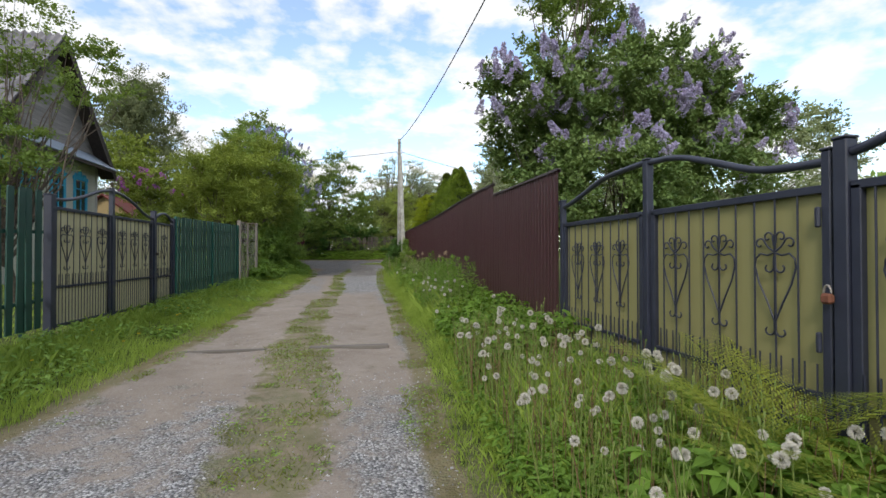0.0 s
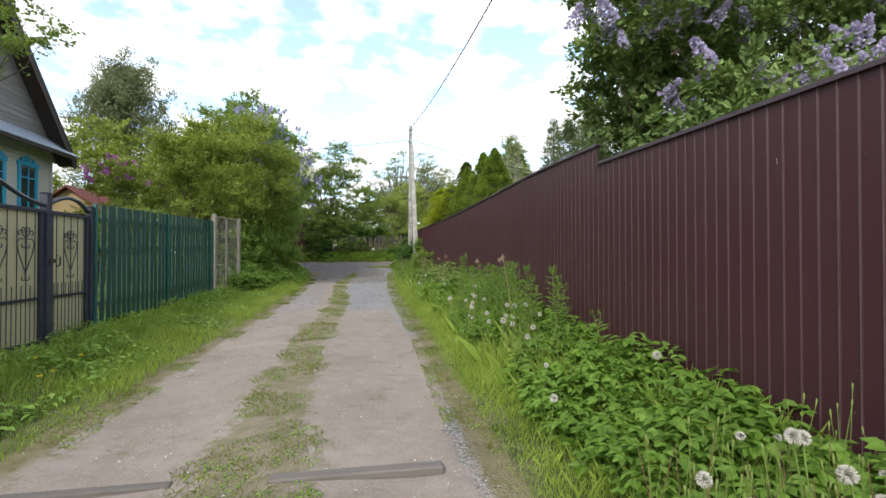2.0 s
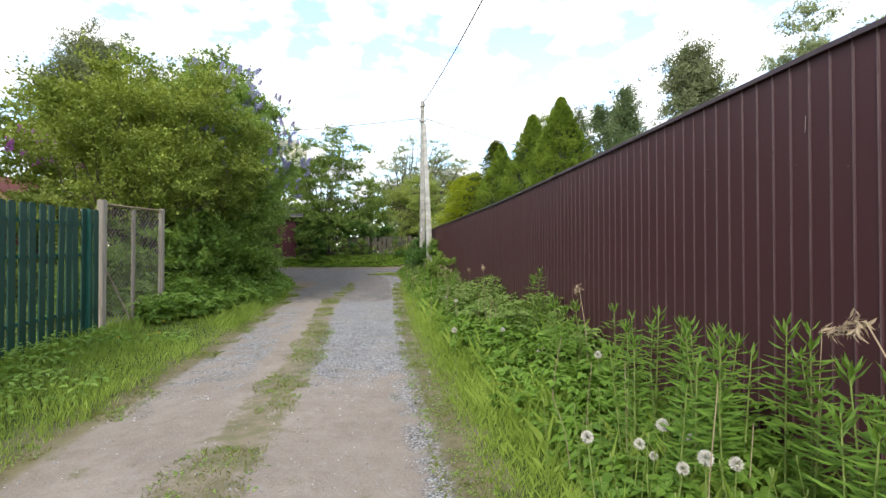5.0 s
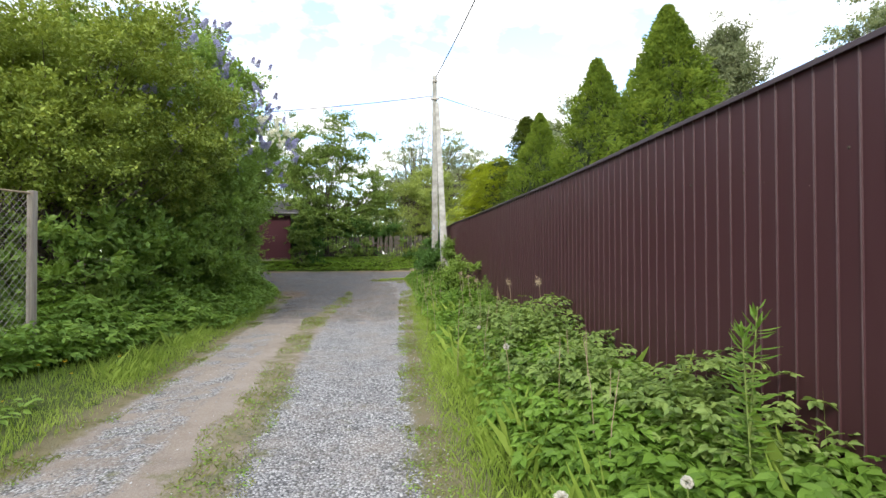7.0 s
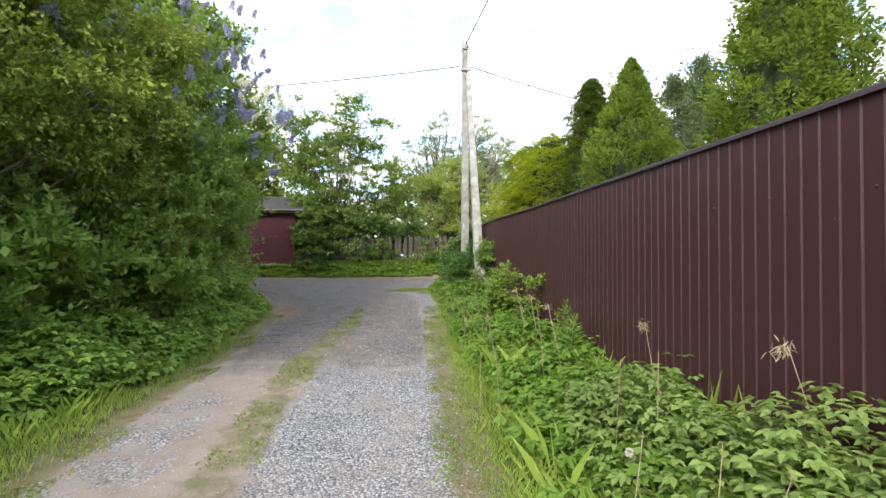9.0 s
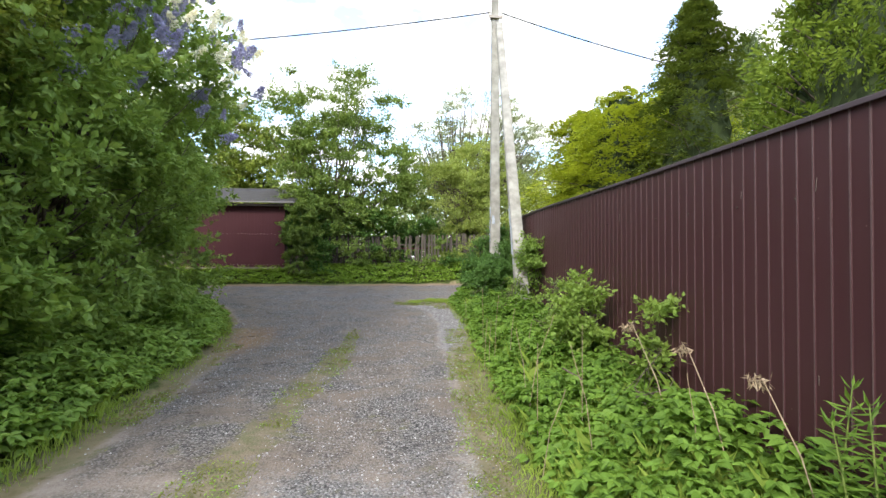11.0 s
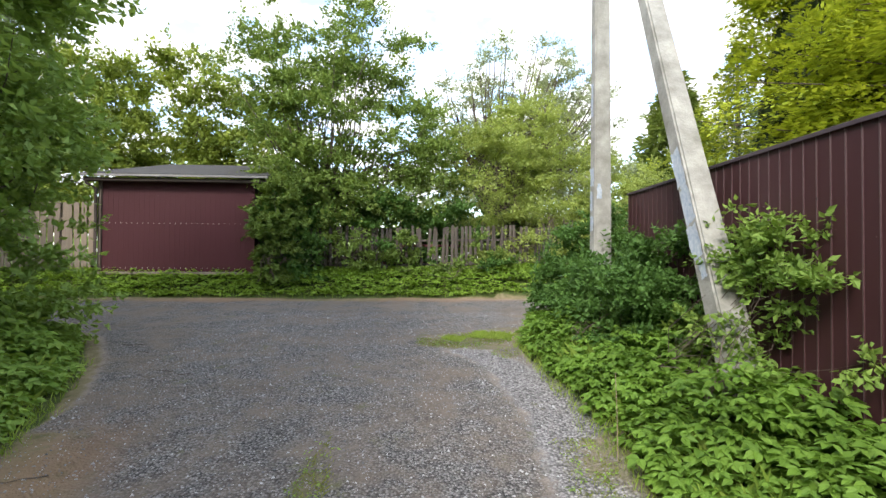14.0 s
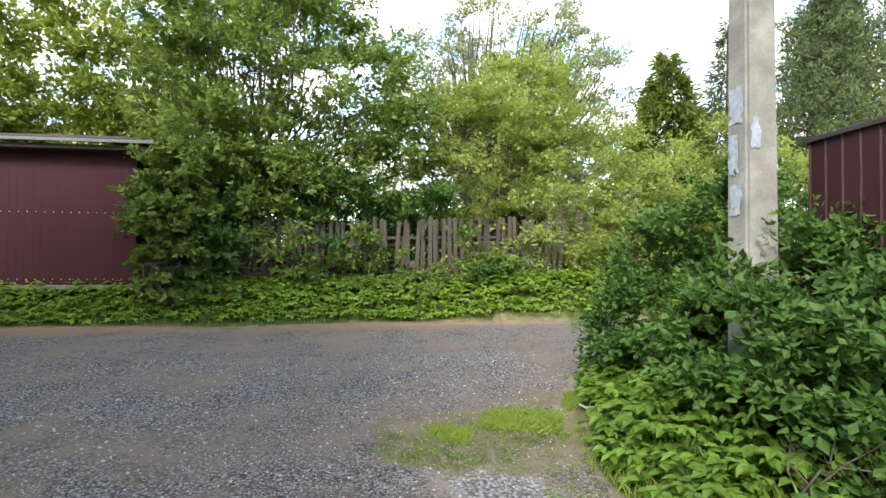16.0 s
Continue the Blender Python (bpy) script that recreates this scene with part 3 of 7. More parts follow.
def build_ground():
    xs = np.concatenate([-np.geomspace(900, 9.2, 26), np.arange(-9, 7.01, 0.11), np.geomspace(7.2, 900, 26)])
    ys = np.concatenate([-np.geomspace(600, 3.2, 20), np.arange(-3, 39.01, 0.12), np.geomspace(39.3, 1200, 26)])
    X, Y = np.meshgrid(xs, ys)
    Z = land(X, Y)
    nx, ny = len(xs), len(ys)
    v = np.stack([X, Y, Z], -1).reshape(-1, 3)
    i = (np.arange(ny - 1)[:, None] * nx + np.arange(nx - 1)[None]).reshape(-1, 1)
    f = i + np.array([[0, 1, nx + 1, nx]])
    me = arr_mesh("ground", v, f, M["ground"], True)
    x, y = v[:, 0], v[:, 1]
    d = road_depth(x, y)
    road = smooth(-0.12, 0.12, d)
    core = smooth(0.05, 0.4, d)
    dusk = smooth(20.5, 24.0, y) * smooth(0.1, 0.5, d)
    mid = -0.52 + 0.12 * np.sin(y * 0.5) + np.interp(y, [0, 12, 20, 26], [-0.15, 0.0, 0.15, 0.45])
    half = np.interp(y, [0, 5, 9, 14, 20, 26, 28.5], [0.35, 0.42, 0.30, 0.26, 0.20, 0.22, 0.0])
    strip = smooth(0.12, -0.22, np.abs(x - mid) - half) * (y < 28.5)
    side = smooth(0.45, 0.1, d) * (d > -0.2) * (y < 28)
    strip = np.maximum(strip, (0.5 + 0.22 * (x > 0) * smooth(8, 14, y)) * side)
    patch = np.maximum(smooth(0.45, 0.15, np.hypot((x - 1.55) / 1.2, (y - 31.2) / 0.75) - 0.4),
                       smooth(0.3, 0.1, np.hypot((x - 2.3) / 0.9, (y - 31.9) / 0.3) - 0.4))
    strip = np.maximum(strip, 0.95 * patch)
    pale = 0.9 * smooth(6.6, 2.6, y) * smooth(0.0, 0.9, x + 0.45) + 0.75 * smooth(6.8, 2.4, y) * (x < -0.6)
    pale = np.maximum(pale, 0.95 * smooth(13.0, 15.5, y) * smooth(24.5, 20.5, y) * smooth(-0.5, -0.1, x - 0.02 * y + 0.3))
    pale = np.maximum(pale, 0.6 * smooth(9.5, 11.5, y) * np.exp(-((x - 0.95) / 0.3) ** 2))
    pale = np.maximum(pale, 0.5 * smooth(12, 15, y) * smooth(24, 20, y) * (x < -0.8))
    pale = np.maximum(pale, 1.2 * np.exp(-((x - 0.92) / 0.22) ** 2) * smooth(5.2, 5.8, y) * smooth(8.2, 7.4, y))
    edge = np.exp(-((x - np.interp(y, [25.5, 27, 28.5, 29.8, 30.3, 30.8], [1.62, 1.78, 1.90, 1.78, 1.6, 1.3])) / 0.26) ** 2) * smooth(25.6, 27.2, y) * smooth(31.1, 30.5, y)
    pale = np.maximum(pale, 1.5 * edge)
    dusk = dusk * (1 - np.clip(1.6 * edge, 0, 1.3))
    brown = np.exp(-(np.hypot(x + 1.75, (y - 27.3) / 2.2) / 0.55) ** 2)
    verge = np.exp(-((y - 35.2) / 0.3) ** 2) * (x < 1)
    litter = np.clip(1.2 * brown, 0, 1) * 0.8 + np.exp(-((y - 35.2) / 0.32) ** 2) * (x < 3.5) * (0.75 + 0.35 * np.sin(x * 1.3))
    core = core * (1 - 0.7 * brown) * (1 - 0.6 * verge)
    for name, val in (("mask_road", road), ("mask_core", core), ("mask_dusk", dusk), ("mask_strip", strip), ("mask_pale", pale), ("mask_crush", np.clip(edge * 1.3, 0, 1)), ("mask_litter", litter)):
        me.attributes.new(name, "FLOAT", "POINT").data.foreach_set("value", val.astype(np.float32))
    tagged(part("ground", me), "sloping grassy ground with a rutted dirt and gravel lane", "ground", kind="structure")
    return None


build_ground()


# ---- brown sheet-metal fence ----
RIB = 0.1165


def sheet_mesh(length, h0, h1=None, mat="brown_sheet"):
    """Profiled sheet standing along +x, narrow ribs towards -y, foot at z = 0, its top running from h0 to h1."""
    h1 = h0 if h1 is None else h1
    xs, ds, rib = [0.0], [0.0], []
    n = max(1, round(length / RIB))
    p = length / n
    for k in range(n):
        a = k * p
        for dx, dd in ((0.003, 0.0), (0.0065, 0.006), (0.0145, 0.006), (0.0185, 0.0), (p - 0.0001, 0.0)):
            xs.append(a + dx)
            ds.append(dd)
    xs, ds = np.array(xs), np.array(ds)
    m = len(xs)
    zt = h0 + (h1 - h0) * xs / length
    v = np.concatenate([np.stack([xs, -ds, 0 * xs], 1), np.stack([xs, -ds, zt], 1),
                        np.stack([xs, -ds + 0.003, 0 * xs], 1), np.stack([xs, -ds + 0.003, zt], 1)])
    i = np.arange(m - 1)[:, None]
    f = np.concatenate([i + [0, 1, m + 1, m], i + [2 * m + 1, 2 * m, 3 * m, 3 * m + 1], i + [m, m + 1, 3 * m + 1, 3 * m]])
    me = arr_mesh("sheet", v, f, M[mat])
    # brown ribs get a painted highlight on two of their faces
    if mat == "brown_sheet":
        me.materials.append(M["rib_glint"])
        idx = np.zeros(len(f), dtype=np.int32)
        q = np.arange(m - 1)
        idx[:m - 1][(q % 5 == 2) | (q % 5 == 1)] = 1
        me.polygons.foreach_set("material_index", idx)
    return me


FX0, FSLOPE = 2.45, 0.0437


def fence_x(y):
    """Where the sheet fence and gate line stands at a given y."""
    return np.maximum(FX0 + FSLOPE * (np.asarray(y, float) - 5.3), 2.45)


def rib_fence(name, label, a, b, tops, bottom, sheet_len=1.165):
    """A straight run of sheets from a to b (x, y), its top through tops: (share of the run, height)."""
    a, b = Vector((*a, 0)), Vector((*b, 0))
    run = (b - a).length
    ang = math.atan2((b - a).y, (b - a).x)
    f = thing(name, label, "fence", Matrix.Translation((a.x, a.y, bottom)) @ Matrix.Rotation(ang, 4, "Z"))
    n = max(1, round(run / sheet_len))
    ss, hh = [t[0] for t in tops], [t[1] - bottom for t in tops]
    screws = bmesh.new()
    rng = random.Random(4)
    for k in range(n):
        h0, h1 = np.interp([k / n, (k + 1) / n], ss, hh)
        part("sheet", sheet_mesh(run / n, h0, h1), parent=f, at=Matrix.Translation((k * run / n, 0.0015 * (k % 2), 0)))
        for z in (0.35, h0 - 0.45):
            for q in (0.3, 0.85):
                bmesh.ops.create_cone(screws, cap_ends=True, segments=6, radius1=0.008, radius2=0.006, depth=0.008,
                                      matrix=Matrix.Translation((k * run / n + q + rng.uniform(-.03, .03), -0.004, z)) @ Matrix.Rotation(radians(90), 4, "X"))
        w = run / n
        cap = bmesh.new()
        mt = Matrix.Translation(((k + 0.5) * w, 0, (h0 + h1) / 2)) @ Matrix.Rotation(-math.atan2(h1 - h0, w), 4, "Y")
        box(cap, (0, 0.005, 0.006), (w + 0.012, 0.05, 0.012), mt, 0.001)
        box(cap, (0, -0.022, -0.006), (w + 0.012, 0.004, 0.026), mt, 0.001)
        box(cap, (0, 0.03, -0.015), (w + 0.012, 0.004, 0.04), mt, 0.001)
        part("top_cap", cap, M["cap_metal"], f)
    part("screws", screws, M["dark_under"], f)["kind"] = "stuff"
    for _ in range(int(run * 0.7)):
        x, z, ln = rng.uniform(0.2, run - 0.2), rng.uniform(0.9, 2.1), rng.uniform(0.02, 0.11)
        mt = Matrix.Translation((x, -0.0015, z)) @ Matrix.Rotation(rng.gauss(0, 0.3), 4, "Y")
        bm = bmesh.new()
        box(bm, (0, 0, 0), (0.0028, 0.002, ln), mt, 0.0006)
        part("scratch", bm, M["galvanised"], f, "pale scratch in the paint")
    h = min(hh)
    for x in np.arange(0.05, run, 2.4):
        part("back_post", boxes(((x, 0.075, h / 2 - 0.1), (0.06, 0.06, h))), M["navy_paint"], f)
    for z in (0.35, h - 0.4):
        part("back_rail", boxes(((run / 2, 0.025, z), (run, 0.03, 0.04))), M["navy_paint"], f)
    return f


def on_line(y):
    return (float(FX0 + FSLOPE * (y - 5.3)), y)


rib_fence("sheet_fence", "low run of dark brown ribbed sheet fence beside the gate", on_line(8.428), on_line(5.375), [(0, 2.51), (1, 2.44)], 0.22)
rib_fence("sheet_fence", "long dark brown ribbed metal sheet fence along the verge", on_line(30.74), on_line(8.43),
          [(0, 2.87), (0.15, 2.87), (0.30, 2.80), (0.42, 2.77), (0.6, 2.72), (0.8, 2.74), (0.92, 2.76), (1, 2.71)], 0.36)
rib_fence("sheet_fence", "brown ribbed metal sheet fence turning the corner", (14.0, 31.4), (3.60, 30.77), [(0, 2.87), (1, 2.87)], 0.85)


# ---- wrought gates ----
def scroll_lines(h=0.64):
    """Heart-shaped scroll in the plane x = 0; centre bar at y = 0, foot at z = 0."""
    out = []
    for sgn in (1, -1):
        def curl(cy, cz, r, a0, a1, turns=14, shrink=0.35):
            a = np.linspace(radians(a0), radians(a1), turns)
            rr = r * np.linspace(1, shrink, turns)
            return [(0, sgn * (cy + q * math.cos(t)), cz + q * math.sin(t)) for q, t in zip(rr, a)]
        top = [(0, sgn * 0.004, h - 0.09)] + curl(0.045, h - 0.036, 0.036, 200, -120)
        shoulder = [(0, sgn * 0.004, h - 0.125), (0, sgn * 0.045, h - 0.095)] + curl(0.103, h - 0.075, 0.038, 170, -130)
        lower = [(0, sgn * 0.004, h - 0.15), (0, sgn * 0.005, h - 0.19)] + curl(0.045, h - 0.215, 0.040, 180, 400)
        foot = [(0, sgn * 0.004, 0.12)] + curl(0.045, 0.05, 0.044, 160, 400)
        body = [(0, sgn * 0.004, h - 0.13), (0, sgn * 0.05, h - 0.145), (0, sgn * 0.10, h - 0.135), (0, sgn * 0.134, h - 0.165), (0, sgn * 0.140, h - 0.215), (0, sgn * 0.112, h - 0.31), (0, sgn * 0.05, 0.21), (0, sgn * 0.006, 0.11)]
        stem = [(0, 0, 0.02), (0, 0, h - 0.02)]
        out += [(c, 0.006) for c in (top, shoulder, lower, foot, body, stem)]
    return out


def gate_leaf(parent, y0, y1, z_bottom, z_rail_low, z_top, bars, scroll_at, arch, scroll_z=0.85, name="gate_leaf", infill="olive_sheet"):
    """A leaf in the plane x = 0 from y0 to y1: frame, sheet behind, bars and scrolls in front (towards -x)."""
    leaf = part(name, boxes(((0, (y0 + y1) / 2, z_top), (0.04, y1 - y0, 0.045)), ((0, (y0 + y1) / 2, z_rail_low), (0.03, y1 - y0, 0.03)),
                            ((0, (y0 + y1) / 2, z_bottom), (0.04, y1 - y0, 0.04)),
                            ((0, y0 + 0.025, (z_bottom + z_top) / 2), (0.04, 0.05, z_top - z_bottom)),
                            ((0, y1 - 0.025, (z_bottom + z_top) / 2), (0.04, 0.05, z_top - z_bottom))), M["navy_paint"], parent)
    long_bar = tubes("bar", [([(0, 0, z_rail_low), (0, 0, z_top)], 0.006)], M["navy_paint"], 5)
    short_bar = tubes("short_bar", [([(0, 0, z_bottom), (0, 0, z_rail_low + 0.17)], 0.0052)], M["navy_paint"], 5)
    for y in bars:
        part("bar", long_bar, parent=leaf, at=(-0.012, y, 0))
    for y in np.arange(y0 + 0.08, y1 - 0.04, (bars[1] - bars[0]) / 2 if len(bars) > 1 else 0.08):
        part("short_bar", short_bar, parent=leaf, at=(-0.02, float(y), 0))
    sc = tubes("scroll", scroll_lines(), M["navy_paint"], 5)
    for y in scroll_at:
        part("scroll", sc, parent=leaf, at=(-0.014, y, scroll_z))
    part("arch", tubes("arch", [(arch, 0.026)], M["navy_paint"], 6), parent=leaf)
    n = max(2, int((y1 - y0) / 0.17))
    for k in range(n):
        wdt = (y1 - y0 - 0.08) / n
        part("sheet_strip", boxes(((0.02 + 0.004 * (k % 2), y0 + 0.04 + (k + 0.5) * wdt, (z_bottom + z_top) / 2), (0.003, wdt + 0.008, z_top - z_bottom + 0.02)), bevel=0), M[infill], leaf)
    return leaf


def arch_curve(pts):
    y, z = np.array([p[0] for p in pts]), np.array([p[1] for p in pts])
    t = np.linspace(0, 1, 22)
    s = np.interp(t, np.linspace(0, 1, len(y)), y)
    zz = np.interp(t, np.linspace(0, 1, len(y)), z)
    zz = np.convolve(np.pad(zz, 2, mode="edge"), np.ones(5) / 5, "valid")
    return np.stack([np.zeros(22), s, zz], 1)


def steel_post(parent, y, z0, z1, w=0.1, x=0.0, name="post"):
    part(name, boxes(((x, y, (z0 + z1) / 2), (w, w, z1 - z0)), ((x, y, z1 + 0.008), (w + 0.012, w + 0.012, 0.016)), bevel=0.006), M["navy_paint"], parent)


def right_gate():
    g = thing("double_gate", "closed navy steel gate with olive sheet infill and wrought scrolls", "gate", (2.5, 0, 0))
    sp = 0.1475
    gate_leaf(g, 2.095, 3.63, 0.46, 0.66, 1.77, [2.29 + sp * k for k in range(9)], [2.44, 2.88, 3.33], arch_curve([(2.12, 1.91), (2.55, 1.93), (2.9, 2.05), (3.3, 2.18), (3.66, 2.20)]), 0.92)
    gate_leaf(g, 3.75, 5.30, 0.46, 0.66, 1.77, [3.83 + sp * k for k in range(10)], [4.10, 4.53, 4.95], arch_curve([(3.7, 2.21), (4.1, 2.20), (4.45, 2.18), (4.85, 2.07), (5.3, 1.97)]), 0.92)
    gate_leaf(g, 0.45, 1.99, 0.42, 0.66, 1.77, [0.55 + sp * k for k in range(10)], [0.86, 1.28, 1.70], arch_curve([(0.45, 2.2), (0.8, 2.2), (1.3, 2.14), (1.7, 2.02), (1.99, 1.93)]), 0.92)
    gate_leaf(g, -1.1, 0.35, 0.40, 0.66, 1.77, [-1.0 + sp * k for k in range(9)], [-0.7, -0.3, 0.1], arch_curve([(-1.1, 1.93), (-0.7, 2.02), (-0.3, 2.12), (0.0, 2.2), (0.4, 2.2)]), 0.92)
    for y, z1, w in ((2.115, 1.97, 0.052), (2.03, 2.01, 0.075), (3.69, 2.22, 0.065), (5.34, 2.05, 0.06), (0.4, 2.22, 0.07), (-1.15, 2.0, 0.09)):
        steel_post(g, y, 0.05, z1, w)
    lk = bmesh.new()
    box(lk, (-0.06, 2.08, 1.19), (0.04, 0.062, 0.055), bevel=0.012)
    part("padlock", lk, M["rust"], g, "rusty padlock")
    ring = [(-0.06, 2.08 + 0.02 * math.cos(a), 1.22 + 0.04 * math.sin(a)) for a in np.linspace(0, math.pi, 9)]
    part("shackle", tubes("shackle", [(ring, 0.006)], M["galvanised"], 6), parent=g)
    for z in (0.95, 1.62):
        part("hinge", boxes(((-0.035, 2.15, z), (0.025, 0.03, 0.11)), bevel=0.008), M["navy_paint"], g)


right_gate()


def left_gate():
    # the leaves face +x, so the gate is built turned about; local y = 9.25 - y
    g = thing("double_gate", "closed navy steel gate and wicket with olive infill and scrolls", "gate", Matrix.Translation((-3.78, 9.25, 0)) @ Matrix.Rotation(radians(178.0), 4, "Z"))
    sp = 0.15
    gate_leaf(g, 0.50, 1.95, 0.48, 1.0, 2.06, [0.61 + sp * k for k in range(9)], [0.76, 1.22, 1.67], arch_curve([(0.45, 2.48), (0.8, 2.44), (1.2, 2.30), (1.6, 2.2), (1.97, 2.17)]), 1.21, infill="cream_sheet")
    gate_leaf(g, -1.06, 0.40, 0.48, 1.0, 2.06, [-0.92 + sp * k for k in range(9)], [-0.76, -0.33, 0.12], arch_curve([(-1.08, 2.13), (-0.7, 2.2), (-0.35, 2.34), (0.05, 2.45), (0.46, 2.48)]), 1.21, infill="cream_sheet")
    gate_leaf(g, -2.02, -1.2, 0.50, 1.0, 2.06, [-1.92 + 0.15 * k for k in range(5)], [-1.61], arch_curve([(-2.04, 2.12), (-1.85, 2.24), (-1.6, 2.29), (-1.36, 2.24), (-1.16, 2.15)]), 1.21, infill="cream_sheet")
    for y, z1, w in ((2.02, 2.22, 0.1), (0.45, 2.51, 0.07), (-1.13, 2.28, 0.09), (-2.08, 2.2, 0.08)):
        steel_post(g, y, 0.1, z1, w)
    part("latch", boxes(((-0.06, -1.16, 1.45), (0.03, 0.09, 0.05))), M["dark_under"], g)
    part("handle", tubes("handle", [([(-0.05, -1.26, 1.38), (-0.09, -1.26, 1.40), (-0.09, -1.26, 1.5), (-0.05, -1.26, 1.52)], 0.008)], M["dark_under"], 6), parent=g)


left_gate()


# ---- green picket fences ----
def picket_bm(w, h, t=0.018):
    bm = bmesh.new()
    prof = [(-w / 2, 0), (w / 2, 0), (w / 2, h - 0.02), (w / 4, h), (-w / 4, h), (-w / 2, h - 0.02)]
    f = bm.faces.new([bm.verts.new((0, x, z)) for x, z in prof])
    r = bmesh.ops.extrude_face_region(bm, geom=[f])
    bmesh.ops.translate(bm, vec=(t, 0, 0), verts=[v for v in r["geom"] if isinstance(v, bmesh.types.BMVert)])
    bmesh.ops.recalc_face_normals(bm, faces=bm.faces)
    return bm


def picket_fence(name, label, a, b, height, pitch, width, mat, z0, lift=0.1, rails=(0.35, 1.3), rail_mat=None, posts=2.4, group="", seed=3, uneven=0.0, post_mat=None):
    rng = random.Random(seed)
    a, b = Vector(a), Vector(b)
    run = (b - a).length
    ang = math.atan2(b.y - a.y, b.x - a.x) - math.pi / 2
    f = thing(name, label, "fence", Matrix.Translation((a.x, a.y, z0)) @ Matrix.Rotation(ang, 4, "Z"), group)
    bm = picket_bm(width, height)
    me = bpy.data.meshes.new("picket")
    bm.to_mesh(me)
    bm.free()
    me.materials.append(M[mat])
    slope = (land1(b.x, b.y) - land1(a.x, a.y)) / run
    y = width / 2
    while y < run:
        m = Matrix.Translation((0, y, lift + slope * y + rng.uniform(-uneven, uneven))) @ Matrix.Rotation(rng.gauss(0, 0.012 + uneven * 0.4), 4, "X")
        part("picket", me, parent=f, at=m)
        y += pitch * (1 + rng.uniform(-0.06, 0.06))
    for r in rails:
        m = Matrix.Translation((-0.025, run / 2, r + slope * run / 2)) @ Matrix.Rotation(math.atan(slope), 4, "X")
        bm = bmesh.new()
        box(bm, (0, 0, 0), (0.03, run, 0.045), bevel=0.003)
        part("rail", bm, M[rail_mat or mat], f, at=m)
    for y in np.arange(0.02, run + 0.1, posts):
        bm = bmesh.new()
        box(bm, (0.03 if post_mat else -0.05, y, (height + lift) / 2 + slope * y), (0.05, 0.05, height + lift), bevel=0.004)
        part("post", bm, M[post_mat or rail_mat or mat], f)
    return f


picket_fence("picket_fence", "dark green painted steel picket fence beside the gate", (-3.70, 11.38), (-3.51, 16.80), 1.80, 0.165, 0.112, "green_paint", land1(-3.7, 11.5), 0.08, (0.42, 1.22, 1.66), "green_light", 2.55, "green fences", 5, 0.004, "green_light")
picket_fence("picket_fence", "dark green painted wooden picket fence at the near end", (-4.12, -1.0), (-3.86, 7.14), 1.76, 0.165, 0.108, "green_paint", land1(-3.8, -1.5) + 0.12, 0.08, (0.42, 1.3), "green_paint", 2.6, "green fences", 6, 0.006)


# ---- chain-link panel ----
def chainlink():
    a, b = Vector((-3.53, 16.95, 0)), Vector((-3.27, 18.52, 0))
    z = land1(-3.5, 17)
    run = (b - a).length
    ang = math.atan2(b.y - a.y, b.x - a.x)
    f = thing("wire_mesh_panel", "rusty chain-link panel between pale wooden posts", "fence", Matrix.Translation((a.x, a.y, z)) @ Matrix.Rotation(ang, 4, "Z"))
    part("wooden_post", boxes(((0, 0, 1.0), (0.10, 0.10, 2.12)), bevel=0.01), M["pale_wood"], f, "pale weathered square post")
    part("end_post", boxes(((run, 0, 1.02), (0.08, 0.08, 2.1)), bevel=0.01), M["pale_wood"], f)
    part("middle_post", boxes(((run * 0.48, 0, 0.98), (0.05, 0.05, 2.0)), bevel=0.006), M["pale_wood"], f)
    part("top_rail", tubes("top_rail", [([(0, 0, 2.0), (run, 0, 2.04)], 0.014)], M["dry_stem"], 6), parent=f)
    part("brace", tubes("brace", [([(0.05, 0.02, 1.1), (run * 0.45, 0.02, 0.15)], 0.012)], M["dry_stem"], 6), parent=f)
    lines = []
    step, h = 0.085, 1.95
    for k in range(-int(h / step), int(run / step)):
        x0, x1 = k * step, k * step + h * 0.9
        for flip in (0, 1):
            s0, s1 = max(0.0, -x0) / (x1 - x0), min(1.0, (run - x0) / (x1 - x0))
            if s1 > s0:
                p = [(x0 + (x1 - x0) * s, 0.006 * flip, 0.08 + h * (s if not flip else 1 - s)) for s in (s0, s1)]
                lines.append((p, 0.0028))
    part("wire_mesh", tubes("wire_mesh", lines, M["galvanised"], 4), parent=f)


chainlink()


# ---- poles and wires ----
def tapered_bm(w0, w1, d0, d1, h, bevel=0.018):
    bm = bmesh.new()
    r = bmesh.ops.create_cube(bm, size=1.0)
    for v in r["verts"]:
        top = v.co.z > 0
        v.co = Vector((v.co.x * (w1 if top else w0), v.co.y * (d1 if top else d0), h if top else 0))
    bmesh.ops.bevel(bm, geom=bm.edges[:], offset=bevel, segments=2, affect="EDGES")
    return bm


POLE = Vector((3.20, 30.80, 0.85))
POLE_H = 8.0
pole = thing("utility_pole", "pale grey concrete utility pole with pasted paper remains, in the brush", "utility pole", POLE)
part("shaft", tapered_bm(0.25, 0.16, 0.20, 0.14, POLE_H), M["concrete"], pole)
part("crossarm", boxes(((0, -0.11, POLE_H - 0.95), (0.34, 0.05, 0.06)), ((0, 0, POLE_H - 0.93), (0.22, 0.20, 0.03))), M["galvanised"], pole)
part("bracket", boxes(((0, -0.1, POLE_H - 0.25), (0.2, 0.03, 0.05)), ((0, 0.1, POLE_H - 0.25), (0.2, 0.03, 0.05))), M["galvanised"], pole)


